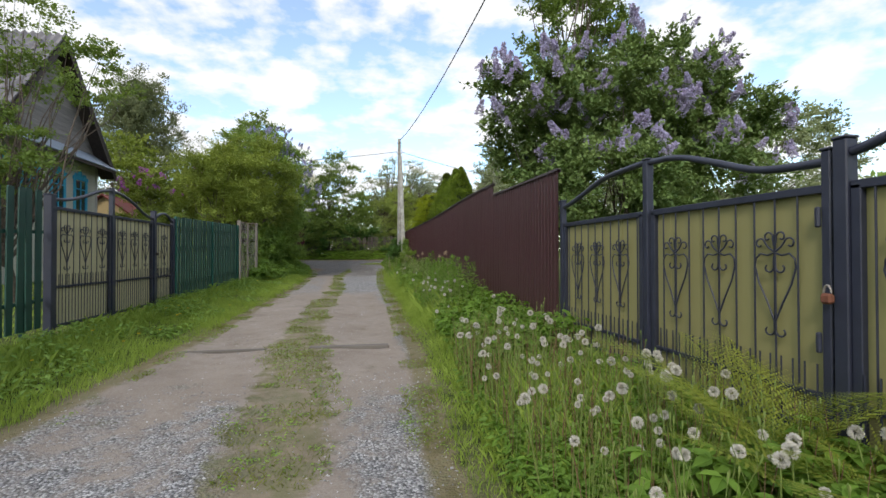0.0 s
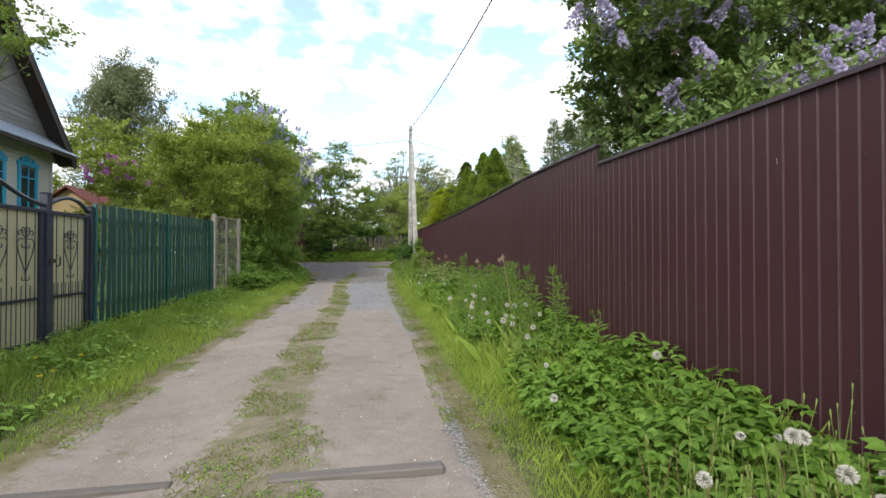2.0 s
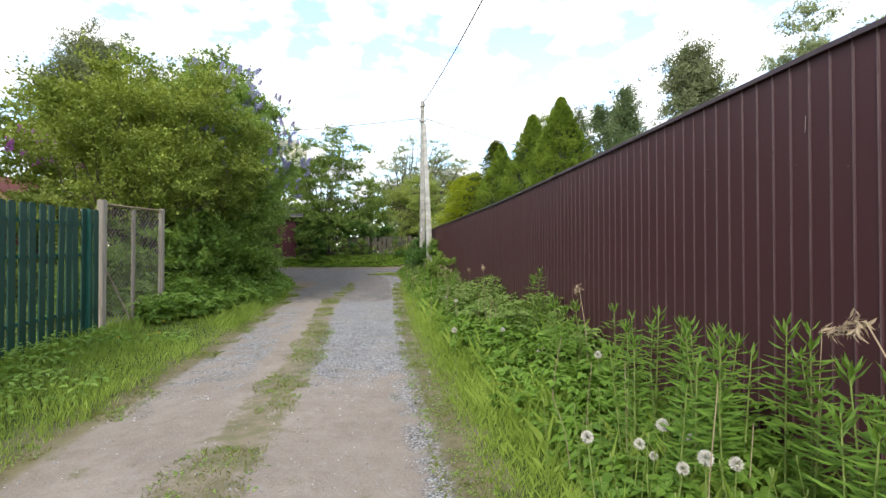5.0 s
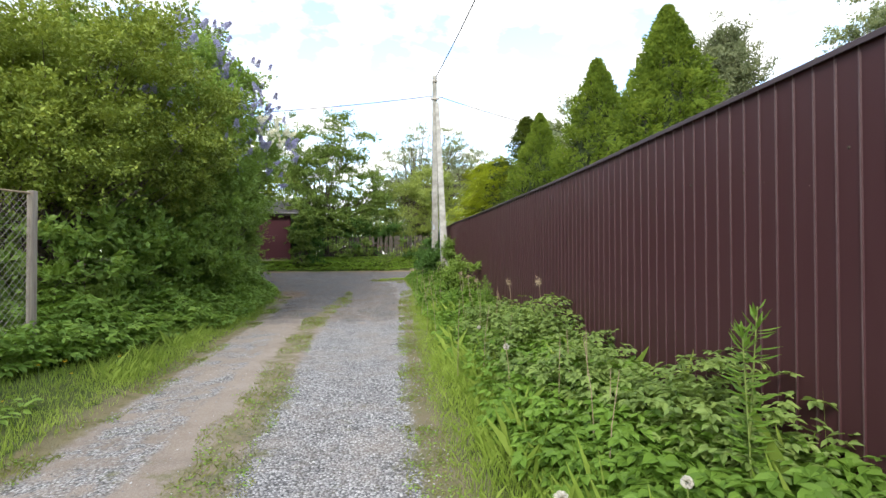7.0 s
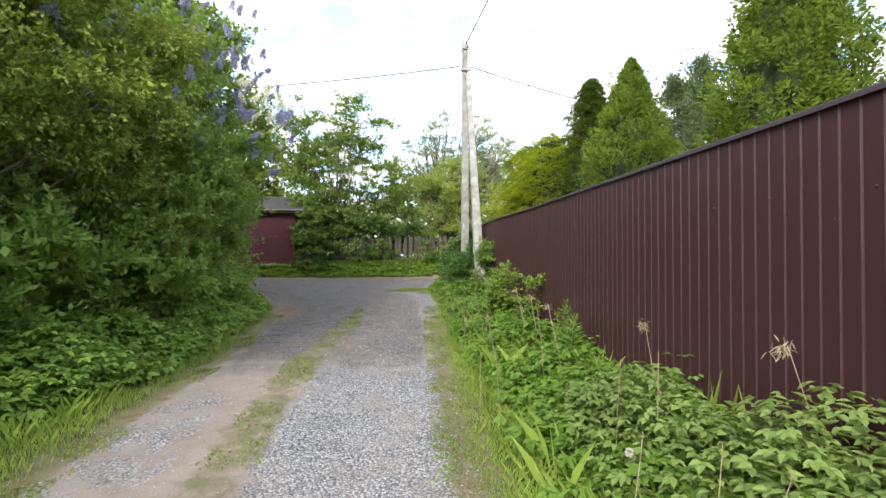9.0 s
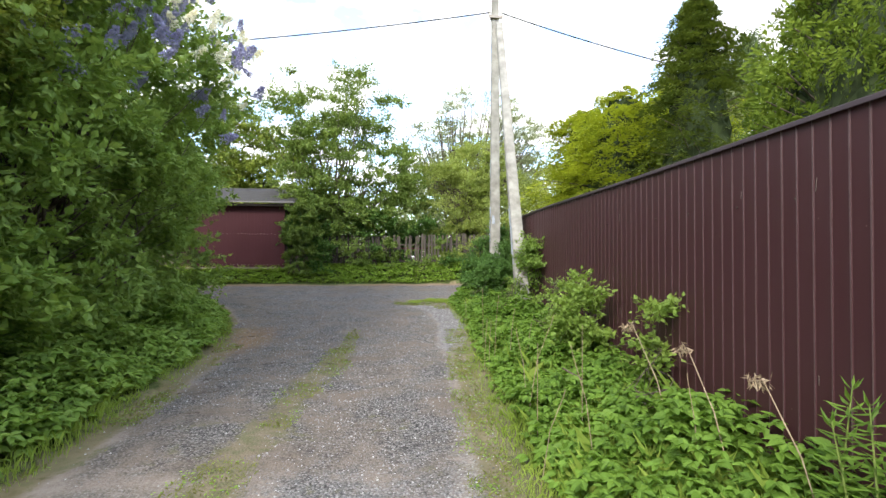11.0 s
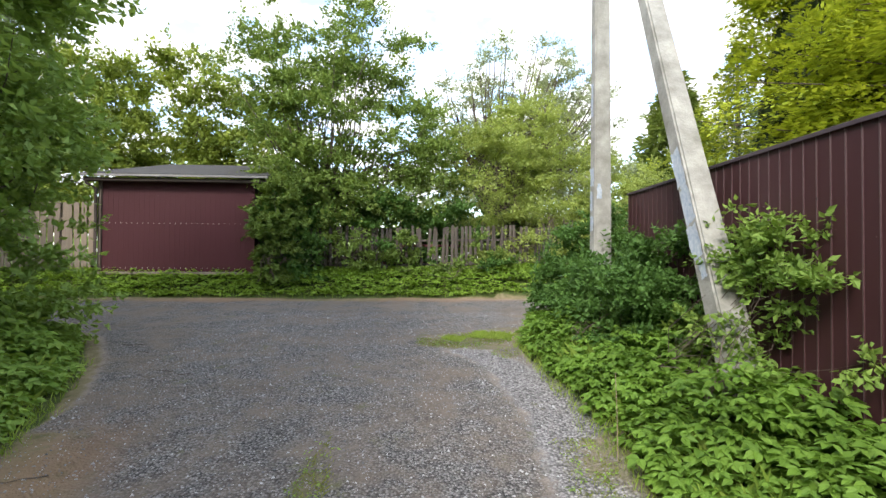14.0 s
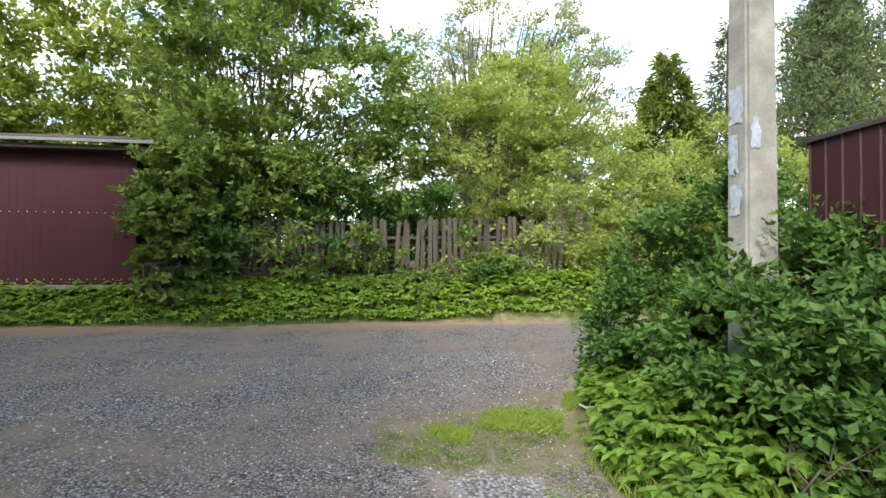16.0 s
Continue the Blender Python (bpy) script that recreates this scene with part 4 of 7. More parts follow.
def insulator(at, parent):
    bm = bmesh.new()
    for z, r in ((0, 0.03), (0.03, 0.022), (0.06, 0.034)):
        bmesh.ops.create_cone(bm, cap_ends=True, segments=10, radius1=r, radius2=r * 0.8, depth=0.03, matrix=Matrix.Translation((0, 0, z)))
    part("insulator", bm, M["trim_white"], parent, at=at)


insulator((-0.16, -0.11, POLE_H - 0.9), pole)
insulator((0.16, -0.11, POLE_H - 0.9), pole)
insulator((0.05, -0.14, POLE_H - 0.2), pole)

BRACE_FOOT = Vector((3.15, 27.75, 0.6))
BRACE_TOP = Vector((3.28, 30.70, 7.75))
brace = thing("brace_pole", "leaning concrete brace pole with torn paper notices, joined to the upright", "utility pole", BRACE_FOOT)
bd = (BRACE_TOP - BRACE_FOOT)
part("shaft", tapered_bm(0.25, 0.15, 0.22, 0.15, bd.length), M["concrete"], brace, at=bd.to_track_quat("Z", "Y").to_matrix().to_4x4())


def paper_on(parent, rot, rows, seed, hx=(0.128, 0.0065), hy=(0.113, 0.0045), facing=-1):
    """Torn sheets of paper that cling to a shaft's face (local -y... faces), with curled edges."""
    rng = np.random.default_rng(seed)
    for z, off, w, h, side in rows:
        n = 7
        g = np.zeros((n, n, 3))
        for i in range(n):
            for j in range(n):
                u, v = i / (n - 1) - 0.5, j / (n - 1) - 0.5
                ragged = rng.normal() * 0.007
                curl = 0.003 + 0.02 * max(0, abs(u) - 0.38) * (rng.random() > 0.4)
                if side == "y":
                    g[i, j] = (off + u * w + ragged, -(hy[0] - hy[1] * z) - curl, z + v * h + ragged)
                else:
                    g[i, j] = (facing * (hx[0] - hx[1] * z + curl), off + u * w + ragged, z + v * h + ragged)
        idx = np.arange(n * n).reshape(n, n)
        f = np.stack([idx[:-1, :-1], idx[1:, :-1], idx[1:, 1:], idx[:-1, 1:]], -1).reshape(-1, 4)
        part("paper", arr_mesh("paper", g.reshape(-1, 3), f, M["paper"]), parent=parent, at=rot)


brot = bd.to_track_quat("Z", "Y").to_matrix().to_4x4()
paper_on(brace, brot, [(1.68, 0.0, 0.16, 0.30, "x"), (2.02, 0.01, 0.15, 0.32, "x"), (2.42, -0.005, 0.15, 0.36, "x"), (1.42, 0.03, 0.08, 0.16, "x"), (2.2, 0.02, 0.1, 0.1, "x")], 3, facing=1)
paper_on(pole, Matrix(), [(2.25, 0.0, 0.12, 0.24, "x"), (1.93, 0.02, 0.09, 0.26, "x"), (2.05, -0.06, 0.06, 0.20, "y"), (1.62, 0.0, 0.10, 0.20, "x"), (3.3, 0.01, 0.07, 0.45, "x")], 4, (0.128, 0.0057), (0.104, 0.0039))


def cable(name, label, a, b, sag, r=0.012, seg=40):
    a, b = Vector(a), Vector(b)
    t = np.linspace(0, 1, seg)
    p = np.stack([a.x + (b.x - a.x) * t, a.y + (b.y - a.y) * t, a.z + (b.z - a.z) * t - sag * 4 * t * (1 - t)], 1)
    p0 = p[0].copy()
    ob = part(name, tubes(name, [(p - p0, r)], M["wire"], 6), at=tuple(p0))
    tagged(ob, label, "cable")


cable("overhead_cable", "thick black overhead cable running along the lane from the pole", POLE + Vector((0.02, -0.14, POLE_H - 0.12)), (2.95, -12.0, 9.0), 1.55, 0.017)
cable("overhead_wire", "thin grey overhead wire leading from the pole across the lane", POLE + Vector((-0.16, -0.11, POLE_H - 0.85)), (-22, 33, 7.4), 0.75, 0.015)
cable("overhead_wire", "thin grey overhead wire leading from the pole to the gardens", POLE + Vector((0.16, -0.11, POLE_H - 0.85)), (20, 31, 6.2), 0.75, 0.015)
loop = [(0.06, -0.14, POLE_H - 0.12), (0.12, -0.25, POLE_H - 0.35), (0.10, -0.2, POLE_H - 0.7), (0.16, -0.12, POLE_H - 0.88)]
part("jumper_wire", tubes("jumper_wire", [(loop, 0.008)], M["wire"], 5), parent=pole)


# ---- weathered board across the lane ----
def lane_board(label, x0, x1, y, w):
    z = land1((x0 + x1) / 2, y)
    b = boxes(((0, 0, 0.0), (x1 - x0, w, 0.07)), bevel=0.008)
    tagged(part("sunken_board", b, M["grey_plank"], at=((x0 + x1) / 2, y, z + 0.0)), label, "board")


lane_board("grey weathered board sunk across the gravel wheel track", -0.50, 0.54, 6.62, 0.10)
lane_board("grey weathered board half buried in the dirt wheel track", -2.15, -1.05, 6.68, 0.07)


# ---- house ----
def house():
    X, YC, Y0, Y1, ZE, ZR, BACK = -10.5, 19.6, 16.1, 22.95, 5.3, 9.35, -18.5
    h = thing("wooden_house", "cream board house with grey corrugated gable roof and sky-blue window trims", "house", (X, 0, 0.3))
    zb = -0.1
    bm = bmesh.new()
    box(bm, ((BACK - X) / 2, (Y0 + Y1) / 2, (ZE - 0.3) / 2 + zb), (X - BACK, Y1 - Y0, ZE - 0.3))
    part("wall", bm, M["siding"], h)
    k = 0
    z = 0.3
    board = boxes(((0, 0, 0), (0.022, Y1 - Y0, 0.135)), bevel=0.004)
    me = bpy.data.meshes.new("board")
    board.to_mesh(me)
    board.free()
    me.materials.append(M["siding"])
    while z < ZE - 0.4:
        part("board", me, parent=h, at=(0.012, (Y0 + Y1) / 2, z))
        z += 0.14
    # gable triangle of boards, standing across
    z = ZE - 0.3
    while z < ZR - 0.7:
        half = (Y1 - Y0) / 2 * (1 - (z - (ZE - 0.3)) / (ZR - ZE + 0.15))
        part("gable_board", boxes(((0.0, YC, z + 0.08), (0.04, 2 * half, 0.155)), bevel=0.005), M["gable_boards"], h)
        z += 0.16
    slope = math.atan2(ZR - ZE, YC - Y0)
    for sgn, name in ((-1, "roof_slope"), (1, "roof_slope")):
        ln = (YC - Y0 + 0.38) / math.cos(slope)
        xs = np.linspace(-8.6, 0.55, 46 * 6)
        zc = 0.045 * np.cos(xs * 2 * np.pi / 0.26)
        v, m = [], len(xs)
        for d in (0.0, ln):
            for off in (0.05, 0.0):
                y = YC + sgn * d * math.cos(slope)
                zz = ZR - 0.3 - d * math.sin(slope) + off
                v.append(np.stack([xs, y + 0 * xs, zz + zc * (1 if off else 0.5)], 1))
        i = np.arange(m - 1)[:, None]
        f = np.concatenate([i + [0, 1, 2 * m + 1, 2 * m], i + [m + 1, m, 3 * m, 3 * m + 1]])
        part(name, arr_mesh(name, np.concatenate(v), f, M["roof_slate"]), parent=h)
        # dark boarded underside and barge board at the rake
        bm = bmesh.new()
        mat = Matrix.Translation((0.25, YC + sgn * ln / 2 * math.cos(slope), ZR - 0.40 - ln / 2 * math.sin(slope))) @ Matrix.Rotation(-sgn * slope, 4, "X")
        box(bm, (0, 0, 0), (0.62, ln, 0.05), mat, 0.004)
        box(bm, (0.29, 0, -0.08), (0.035, ln, 0.2), mat, 0.004)
        part("soffit", bm, M["dark_under"], h)
    # strip roof above the windows
    bm = bmesh.new()
    mat = Matrix.Translation((0.28, (Y0 + Y1) / 2 + 0.1, ZE - 0.22)) @ Matrix.Rotation(radians(38), 4, "Y")
    box(bm, (0, 0, 0), (1.0, Y1 - Y0 + 0.4, 0.05), mat, 0.005)
    part("pent_roof", bm, M["roof_metal"], h)
    part("pent_fascia", boxes(((0.63, (Y0 + Y1) / 2 + 0.1, ZE - 0.60), (0.03, Y1 - Y0 + 0.4, 0.09))), M["dark_under"], h)
    part("corner_board", boxes(((0.03, Y1 - 0.07, 2.4), (0.03, 0.15, 4.8))), M["trim_white"], h)
    for y in (21.62, 20.1, 18.5, 17.0):
        w = part("window", boxes(((0.03, y, 3.35), (0.02, 0.72, 1.45))), M["glass"], h, "window with sky-blue carved trim")
        bm = boxes(((0.05, y - 0.42, 3.35), (0.05, 0.13, 1.6)), ((0.05, y + 0.42, 3.35), (0.05, 0.13, 1.6)), ((0.055, y, 2.55), (0.07, 1.0, 0.12)), ((0.055, y, 4.18), (0.06, 1.05, 0.14)))
        for q in (-0.3, 0, 0.3):
            bmesh.ops.create_cone(bm, cap_ends=True, segments=10, radius1=0.12 + 0.06 * (q == 0), radius2=0.10, depth=0.04, matrix=Matrix.Translation((0.055, y + q, 4.27 + 0.05 * (q == 0))) @ Matrix.Rotation(radians(90), 4, "Y"))
        part("frame", bm, M["blue_trim"], w)
        part("sash", boxes(((0.06, y, 3.35), (0.03, 0.04, 1.45)), ((0.06, y, 3.75), (0.03, 0.72, 0.04))), M["blue_trim"], w)


house()


def small_shed():
    s = thing("garden_shed", "small yellow board shed with a red-brown pitched roof", "shed", (-11.9, 28.0, 0.6))
    part("wall", boxes(((0, 0, 1.35), (2.6, 2.4, 2.7))), M["red_wood"], s)
    bm = bmesh.new()
    v = [bm.verts.new(p) for p in ((-1.4, -1.25, 2.7), (1.4, -1.25, 2.7), (0, -1.25, 3.75), (-1.4, -1.2, 2.7), (1.4, -1.2, 2.7), (0, -1.2, 3.75))]
    for f in ((0, 1, 2), (5, 4, 3), (0, 3, 4, 1), (1, 4, 5, 2), (2, 5, 3, 0)):
        bm.faces.new([v[q] for q in f])
    part("gable", bm, M["yellow_wall"], s)
    for sg in (-1, 1):
        bm = bmesh.new()
        mt = Matrix.Translation((sg * 0.8, 0, 3.24)) @ Matrix.Rotation(sg * 0.64, 4, "Y")
        box(bm, (0, 0, 0), (2.1, 3.0, 0.06), mt, 0.01)
        part("roof", bm, M["red_roof"], s)


small_shed()


# ---- maroon metal outbuilding across the lane ----
def outbuilding():
    z0 = 1.62
    o = thing("metal_outbuilding", "maroon ribbed metal garage with a low grey felt roof", "garage", (-6.6, 36.2, z0))
    me = sheet_mesh(1.16, 2.15, None, "maroon_sheet")
    me.transform(Matrix.Scale(0.4, 4, (0, 1, 0)))
    for k in range(3):
        part("sheet", me, parent=o, at=(0.04 + k * 1.16, 0.0, 0.02))
    bm = bmesh.new()
    for k in range(28):
        for z in (0.10, 1.15):
            bmesh.ops.create_cone(bm, cap_ends=True, segments=6, radius1=0.010, radius2=0.007, depth=0.01, matrix=Matrix.Translation((0.09 + k * 0.124, -0.006, z)) @ Matrix.Rotation(radians(90), 4, "X"))
    part("screws", bm, M["trim_white"], o)["kind"] = "stuff"
    part("body", boxes(((1.75, 1.76, 1.05), (3.5, 3.5, 2.1))), M["dark_under"], o)
    part("corner_trim", boxes(((0.0, -0.005, 1.08), (0.07, 0.07, 2.2))), M["dark_wood"], o)
    bm = bmesh.new()
    v = [bm.verts.new(p) for p in ((-0.28, -0.3, 2.2), (3.9, -0.3, 2.2), (3.9, 3.8, 3.16), (-0.28, 3.8, 3.16), (-0.28, -0.3, 2.27), (3.9, -0.3, 2.27), (3.9, 3.8, 3.24), (-0.28, 3.8, 3.24))]
    for f in ((3, 2, 1, 0), (4, 5, 6, 7), (0, 1, 5, 4), (1, 2, 6, 5), (2, 3, 7, 6), (3, 0, 4, 7)):
        bm.faces.new([v[q] for q in f])
    part("roof", bm, M["shed_roof"], o)
    part("fascia", boxes(((1.81, -0.32, 2.225), (4.2, 0.03, 0.05))), M["grey_trim"], o)
    part("dark_fascia", boxes(((1.8, -0.15, 2.14), (4.1, 0.2, 0.07))), M["dark_under"], o)
    part("gutter", tubes("gutter", [([(-0.2, -0.2, 2.2), (-0.2, -0.2, 2.05), (-0.06, -0.08, 1.95), (-0.06, -0.08, 0.25), (-0.06, -0.16, 0.12)], 0.035)], M["dark_under"], 8), parent=o)
    part("sill_board", boxes(((1.7, -0.03, -0.02), (3.7, 0.12, 0.06))), M["old_wood"], o)


outbuilding()
picket_fence("picket_fence", "tan wooden picket fence beside the garage", (-10.6, 36.3), (-6.75, 36.3), 1.62, 0.155, 0.12, "tan_wood", 1.62, 0.02, (0.35, 1.25), "tan_wood", 3.0, "", 11, 0.01)
picket_fence("picket_fence", "old leaning grey-brown wooden pickets overgrown with shrubs", (-3.0, 36.55), (4.2, 36.75), 1.28, 0.125, 0.07, "picket_wood", 1.42, 0.02, (0.35, 0.95), "picket_wood", 2.4, "", 12, 0.05)
picket_fence("picket_fence", "tall grey wooden board fence half hidden by shrubs", (4.2, 37.6), (12.5, 37.9), 1.75, 0.15, 0.11, "old_wood", 1.42, 0.02, (0.4, 1.3), "old_wood", 2.4, "", 13, 0.03)
rack = thing("garden_rack", "faded red wooden rack frame behind the pickets", "rack", (-0.1, 36.95, 1.45))
part("frame", boxes(((0, 0, 0.42), (0.07, 0.07, 0.84)), ((1.9, 0, 0.45), (0.07, 0.07, 0.9)), ((0.95, 0, 0.86), (2.1, 0.06, 0.06)), ((0.95, 0, 0.4), (1.9, 0.05, 0.05))), M["red_wood"], rack)
hut = thing("far_hut", "small orange-brown hut far behind the shrubs", "hut", (8.0, 60, 1.3))
part("wall", boxes(((0, 0, 1.6), (3.4, 3, 3.2))), M["yellow_wall"], hut)
part("roof", boxes(((0, 0, 3.3), (4, 3.6, 0.25))), M["red_roof"], hut)


# ---- trees and shrubs ----
PAN_LILAC = panicle_mesh("flower_head", M["flower_lilac"], 0.19, 0.11, 5)
PAN_BLUE = panicle_mesh("flower_head", M["flower_blue"], 0.19, 0.11, 6)
PAN_PURPLE = panicle_mesh("flower_head", M["flower_purple"], 0.30, 0.24, 7, 60, 0.035)
PAN_WHITE = panicle_mesh("flower_head", M["flower_white"], 0.20, 0.13, 8)

t, cc, s = broadleaf("lilac_tree", "large lilac in full pale purple bloom behind the brown fence", (5.6, 9.0, 0.3),
                     [(5.5, 9.3, 3.9, 2.1, 1.3, 1.85), (7.7, 9.4, 3.9, 1.55, 1.3, 1.55), (3.25, 8.9, 4.4, 0.7, 0.75, 0.75), (4.0, 9.1, 3.9, 1.1, 1.0, 1.15), (6.6, 9.4, 4.6, 1.5, 1.2, 1.2), (5.6, 7.9, 2.6, 2.5, 1.0, 0.9)],
                     340, 100000, 0.36, 0.092, "leaf_lilac", 0.13, 1.4, 21, 4, 60, 1.3, clear=True, squash=0.6)
rg = np.random.default_rng(31)
add_panicles(t, rg, cc, s, 298, PAN_LILAC, (-0.2, -0.75, 0.6), 0.28, 2.6, "pale purple lilac flower head", size=(0.9, 1.75))
t, cc, s = broadleaf("fruit_tree", "tall thin-crowned tree rising behind the lilac", (5.4, 10.9, 0.4),
                     [(4.4, 10.8, 7.0, 0.5, 0.7, 0.7), (5.3, 10.8, 8.0, 1.0, 0.9, 1.2), (6.2, 10.9, 7.1, 0.5, 0.7, 0.7), (4.9, 10.9, 6.1, 0.5, 0.6, 0.5), (5.7, 10.9, 6.4, 0.6, 0.6, 0.5)], 110, 15000, 0.28, 0.085, "leaf_tree", 0.09, 4.2, 22, 1, 50)

# big hedge-like bush on the other side, partly lilac
t, cc, s = broadleaf("leafy_bush", "dense yellow-green leafy tree-like bush over nettles by the lane", (-4.8, 20.8, 0.5), [(-4.7, 20.0, 4.1, 1.4, 1.4, 1.4), (-4.0, 22.4, 4.6, 1.8, 2.0, 1.9), (-4.9, 21.6, 4.8, 1.0, 1.4, 0.8), (-3.9, 19.9, 3.4, 0.9, 0.9, 0.8)],
                     360, 125000, 0.46, 0.070, "leaf_bush", 0.13, 1.8, 41, 4, 130, 1.9, category="bush", inner=0.2)
t, cc, s = broadleaf("lilac_bush", "dense lilac bush with violet-blue flower heads overhanging the lane", (-4.3, 25.6, 0.6),
                     [(-4.0, 24.2, 4.4, 1.7, 2.0, 2.4), (-3.9, 26.8, 4.6, 1.75, 2.0, 3.0), (-4.2, 25.6, 6.0, 1.5, 2.0, 1.4), (-3.5, 25.4, 2.6, 1.35, 2.6, 1.5)],
                     420, 92000, 0.42, 0.10, "leaf_deep", 0.12, 1.6, 42, 5, 130, 1.0, category="bush", inner=0.25, squash=0.5)
add_panicles(t, rg, cc, s, 260, PAN_BLUE, (0.75, -0.5, 0.45), 0.42, 3.2, "violet-blue lilac flower head", size=(0.9, 1.6))
t, cc, s = broadleaf("lilac_bush", "dark green lilac bush with white flower heads at the bend", (-4.6, 29.6, 0.8),
                     [(-4.3, 29.2, 4.6, 1.5, 1.8, 2.7), (-4.5, 30.2, 2.9, 1.4, 1.5, 1.8), (-6.2, 30.6, 4.0, 2.2, 1.7, 3.0), (-7.6, 31.0, 3.0, 2.2, 1.4, 2.2)],
                     380, 70000, 0.42, 0.105, "leaf_deep", 0.12, 1.6, 43, 4, 60, 0.9, category="bush", inner=0.25)
add_panicles(t, rg, cc, s, 60, PAN_WHITE, (0.8, -0.65, 0.2), 0.45, 4.0, "creamy white lilac flower head", size=(0.9, 1.4))
for _ in range(34):
    spot = Vector((rg.uniform(2.2, 2.7), rg.uniform(-3.9, -1.4), rg.uniform(3.7, 5.2)))
    part("flower_head", PAN_WHITE, parent=t, at=Matrix.Translation(spot) @ Euler((rg.normal() * 0.5, 0.5 + rg.normal() * 0.4, 0)).to_matrix().to_4x4() @ Matrix.Scale(rg.uniform(0.9, 1.5), 4))
t, cc, s = broadleaf("rowan_tree", "green tree growing out of the bush beside the lane", (-5.4, 23.6, 0.6), [(-4.6, 21.3, 5.8, 0.45, 0.5, 0.7), (-4.6, 26.8, 7.5, 1.2, 1.3, 1.2), (-5.6, 29.5, 7.4, 1.6, 1.6, 1.4)],
                     90, 15000, 0.36, 0.11, "leaf_tree", 0.11, 5.0, 44, 2, 30)

t, cc, s = broadleaf("elder_bush", "broad-leaved elder growing low beneath the larger bush", (-3.9, 20.4, 0.5),
                     [(-3.9, 20.2, 1.5, 0.9, 0.9, 1.0), (-3.5, 21.9, 1.6, 0.9, 1.2, 1.1), (-3.3, 23.8, 1.5, 0.9, 1.3, 1.1), (-4.6, 19.2, 1.1, 0.7, 0.6, 0.7)],
                     180, 30000, 0.3, 0.11, "leaf_mid", 0.05, 0.7, 49, 5, 40, 0.55, category="bush", inner=0.2)

# gardens on the house side
t, cc, s = broadleaf("apple_tree", "spreading garden tree with bare twiggy boughs before the house", (-7.6, 11.8, 0.3),
                     [(-7.9, 12.4, 3.6, 1.3, 1.5, 1.2), (-6.6, 13.2, 6.0, 1.4, 1.3, 0.8), (-8.4, 13.0, 6.6, 1.8, 1.4, 1.4), (-7.2, 10.2, 3.0, 1.4, 1.2, 1.3)], 170, 24000, 0.34, 0.085, "leaf_tree", 0.13, 1.5, 45, 3, 90, 1.6)
t, cc, s = broadleaf("garden_shrub", "purple-flowering shrub in the garden", (-9.0, 26.5, 0.6), [(-9.0, 25.8, 3.6, 1.9, 1.4, 1.7), (-7.3, 27.2, 4.0, 1.6, 1.5, 1.7)], 120, 26000, 0.4, 0.11, "leaf_bush", 0.08, 1.0, 46, 4, 30, 1.2, category="bush")
add_panicles(t, rg, cc, s, 50, PAN_PURPLE, (0.3, -0.8, 0.4), 0.3, 3.4, "bright purple flower head")
t, cc, s = broadleaf("garden_shrub", "light green garden shrub behind the picket fence", (-8.2, 21.8, 0.5), [(-7.4, 22.4, 1.9, 1.2, 1.5, 1.2), (-9.0, 24.4, 2.0, 1.3, 1.4, 1.1)], 80, 16000, 0.38, 0.10, "leaf_yellowish", 0.06, 0.8, 47, 4, 20, 0.9, category="bush")
t, cc, s = broadleaf("garden_tree", "broad garden tree with bright leaves beyond the house", (-13.0, 33, 0.6), [(-13.5, 32.5, 6.2, 2.4, 2.0, 2.2), (-11.0, 35, 5.2, 2.4, 2.0, 2.4)], 160, 22000, 0.55, 0.15, "leaf_bush", 0.2, 2.5, 48, 1, 40)


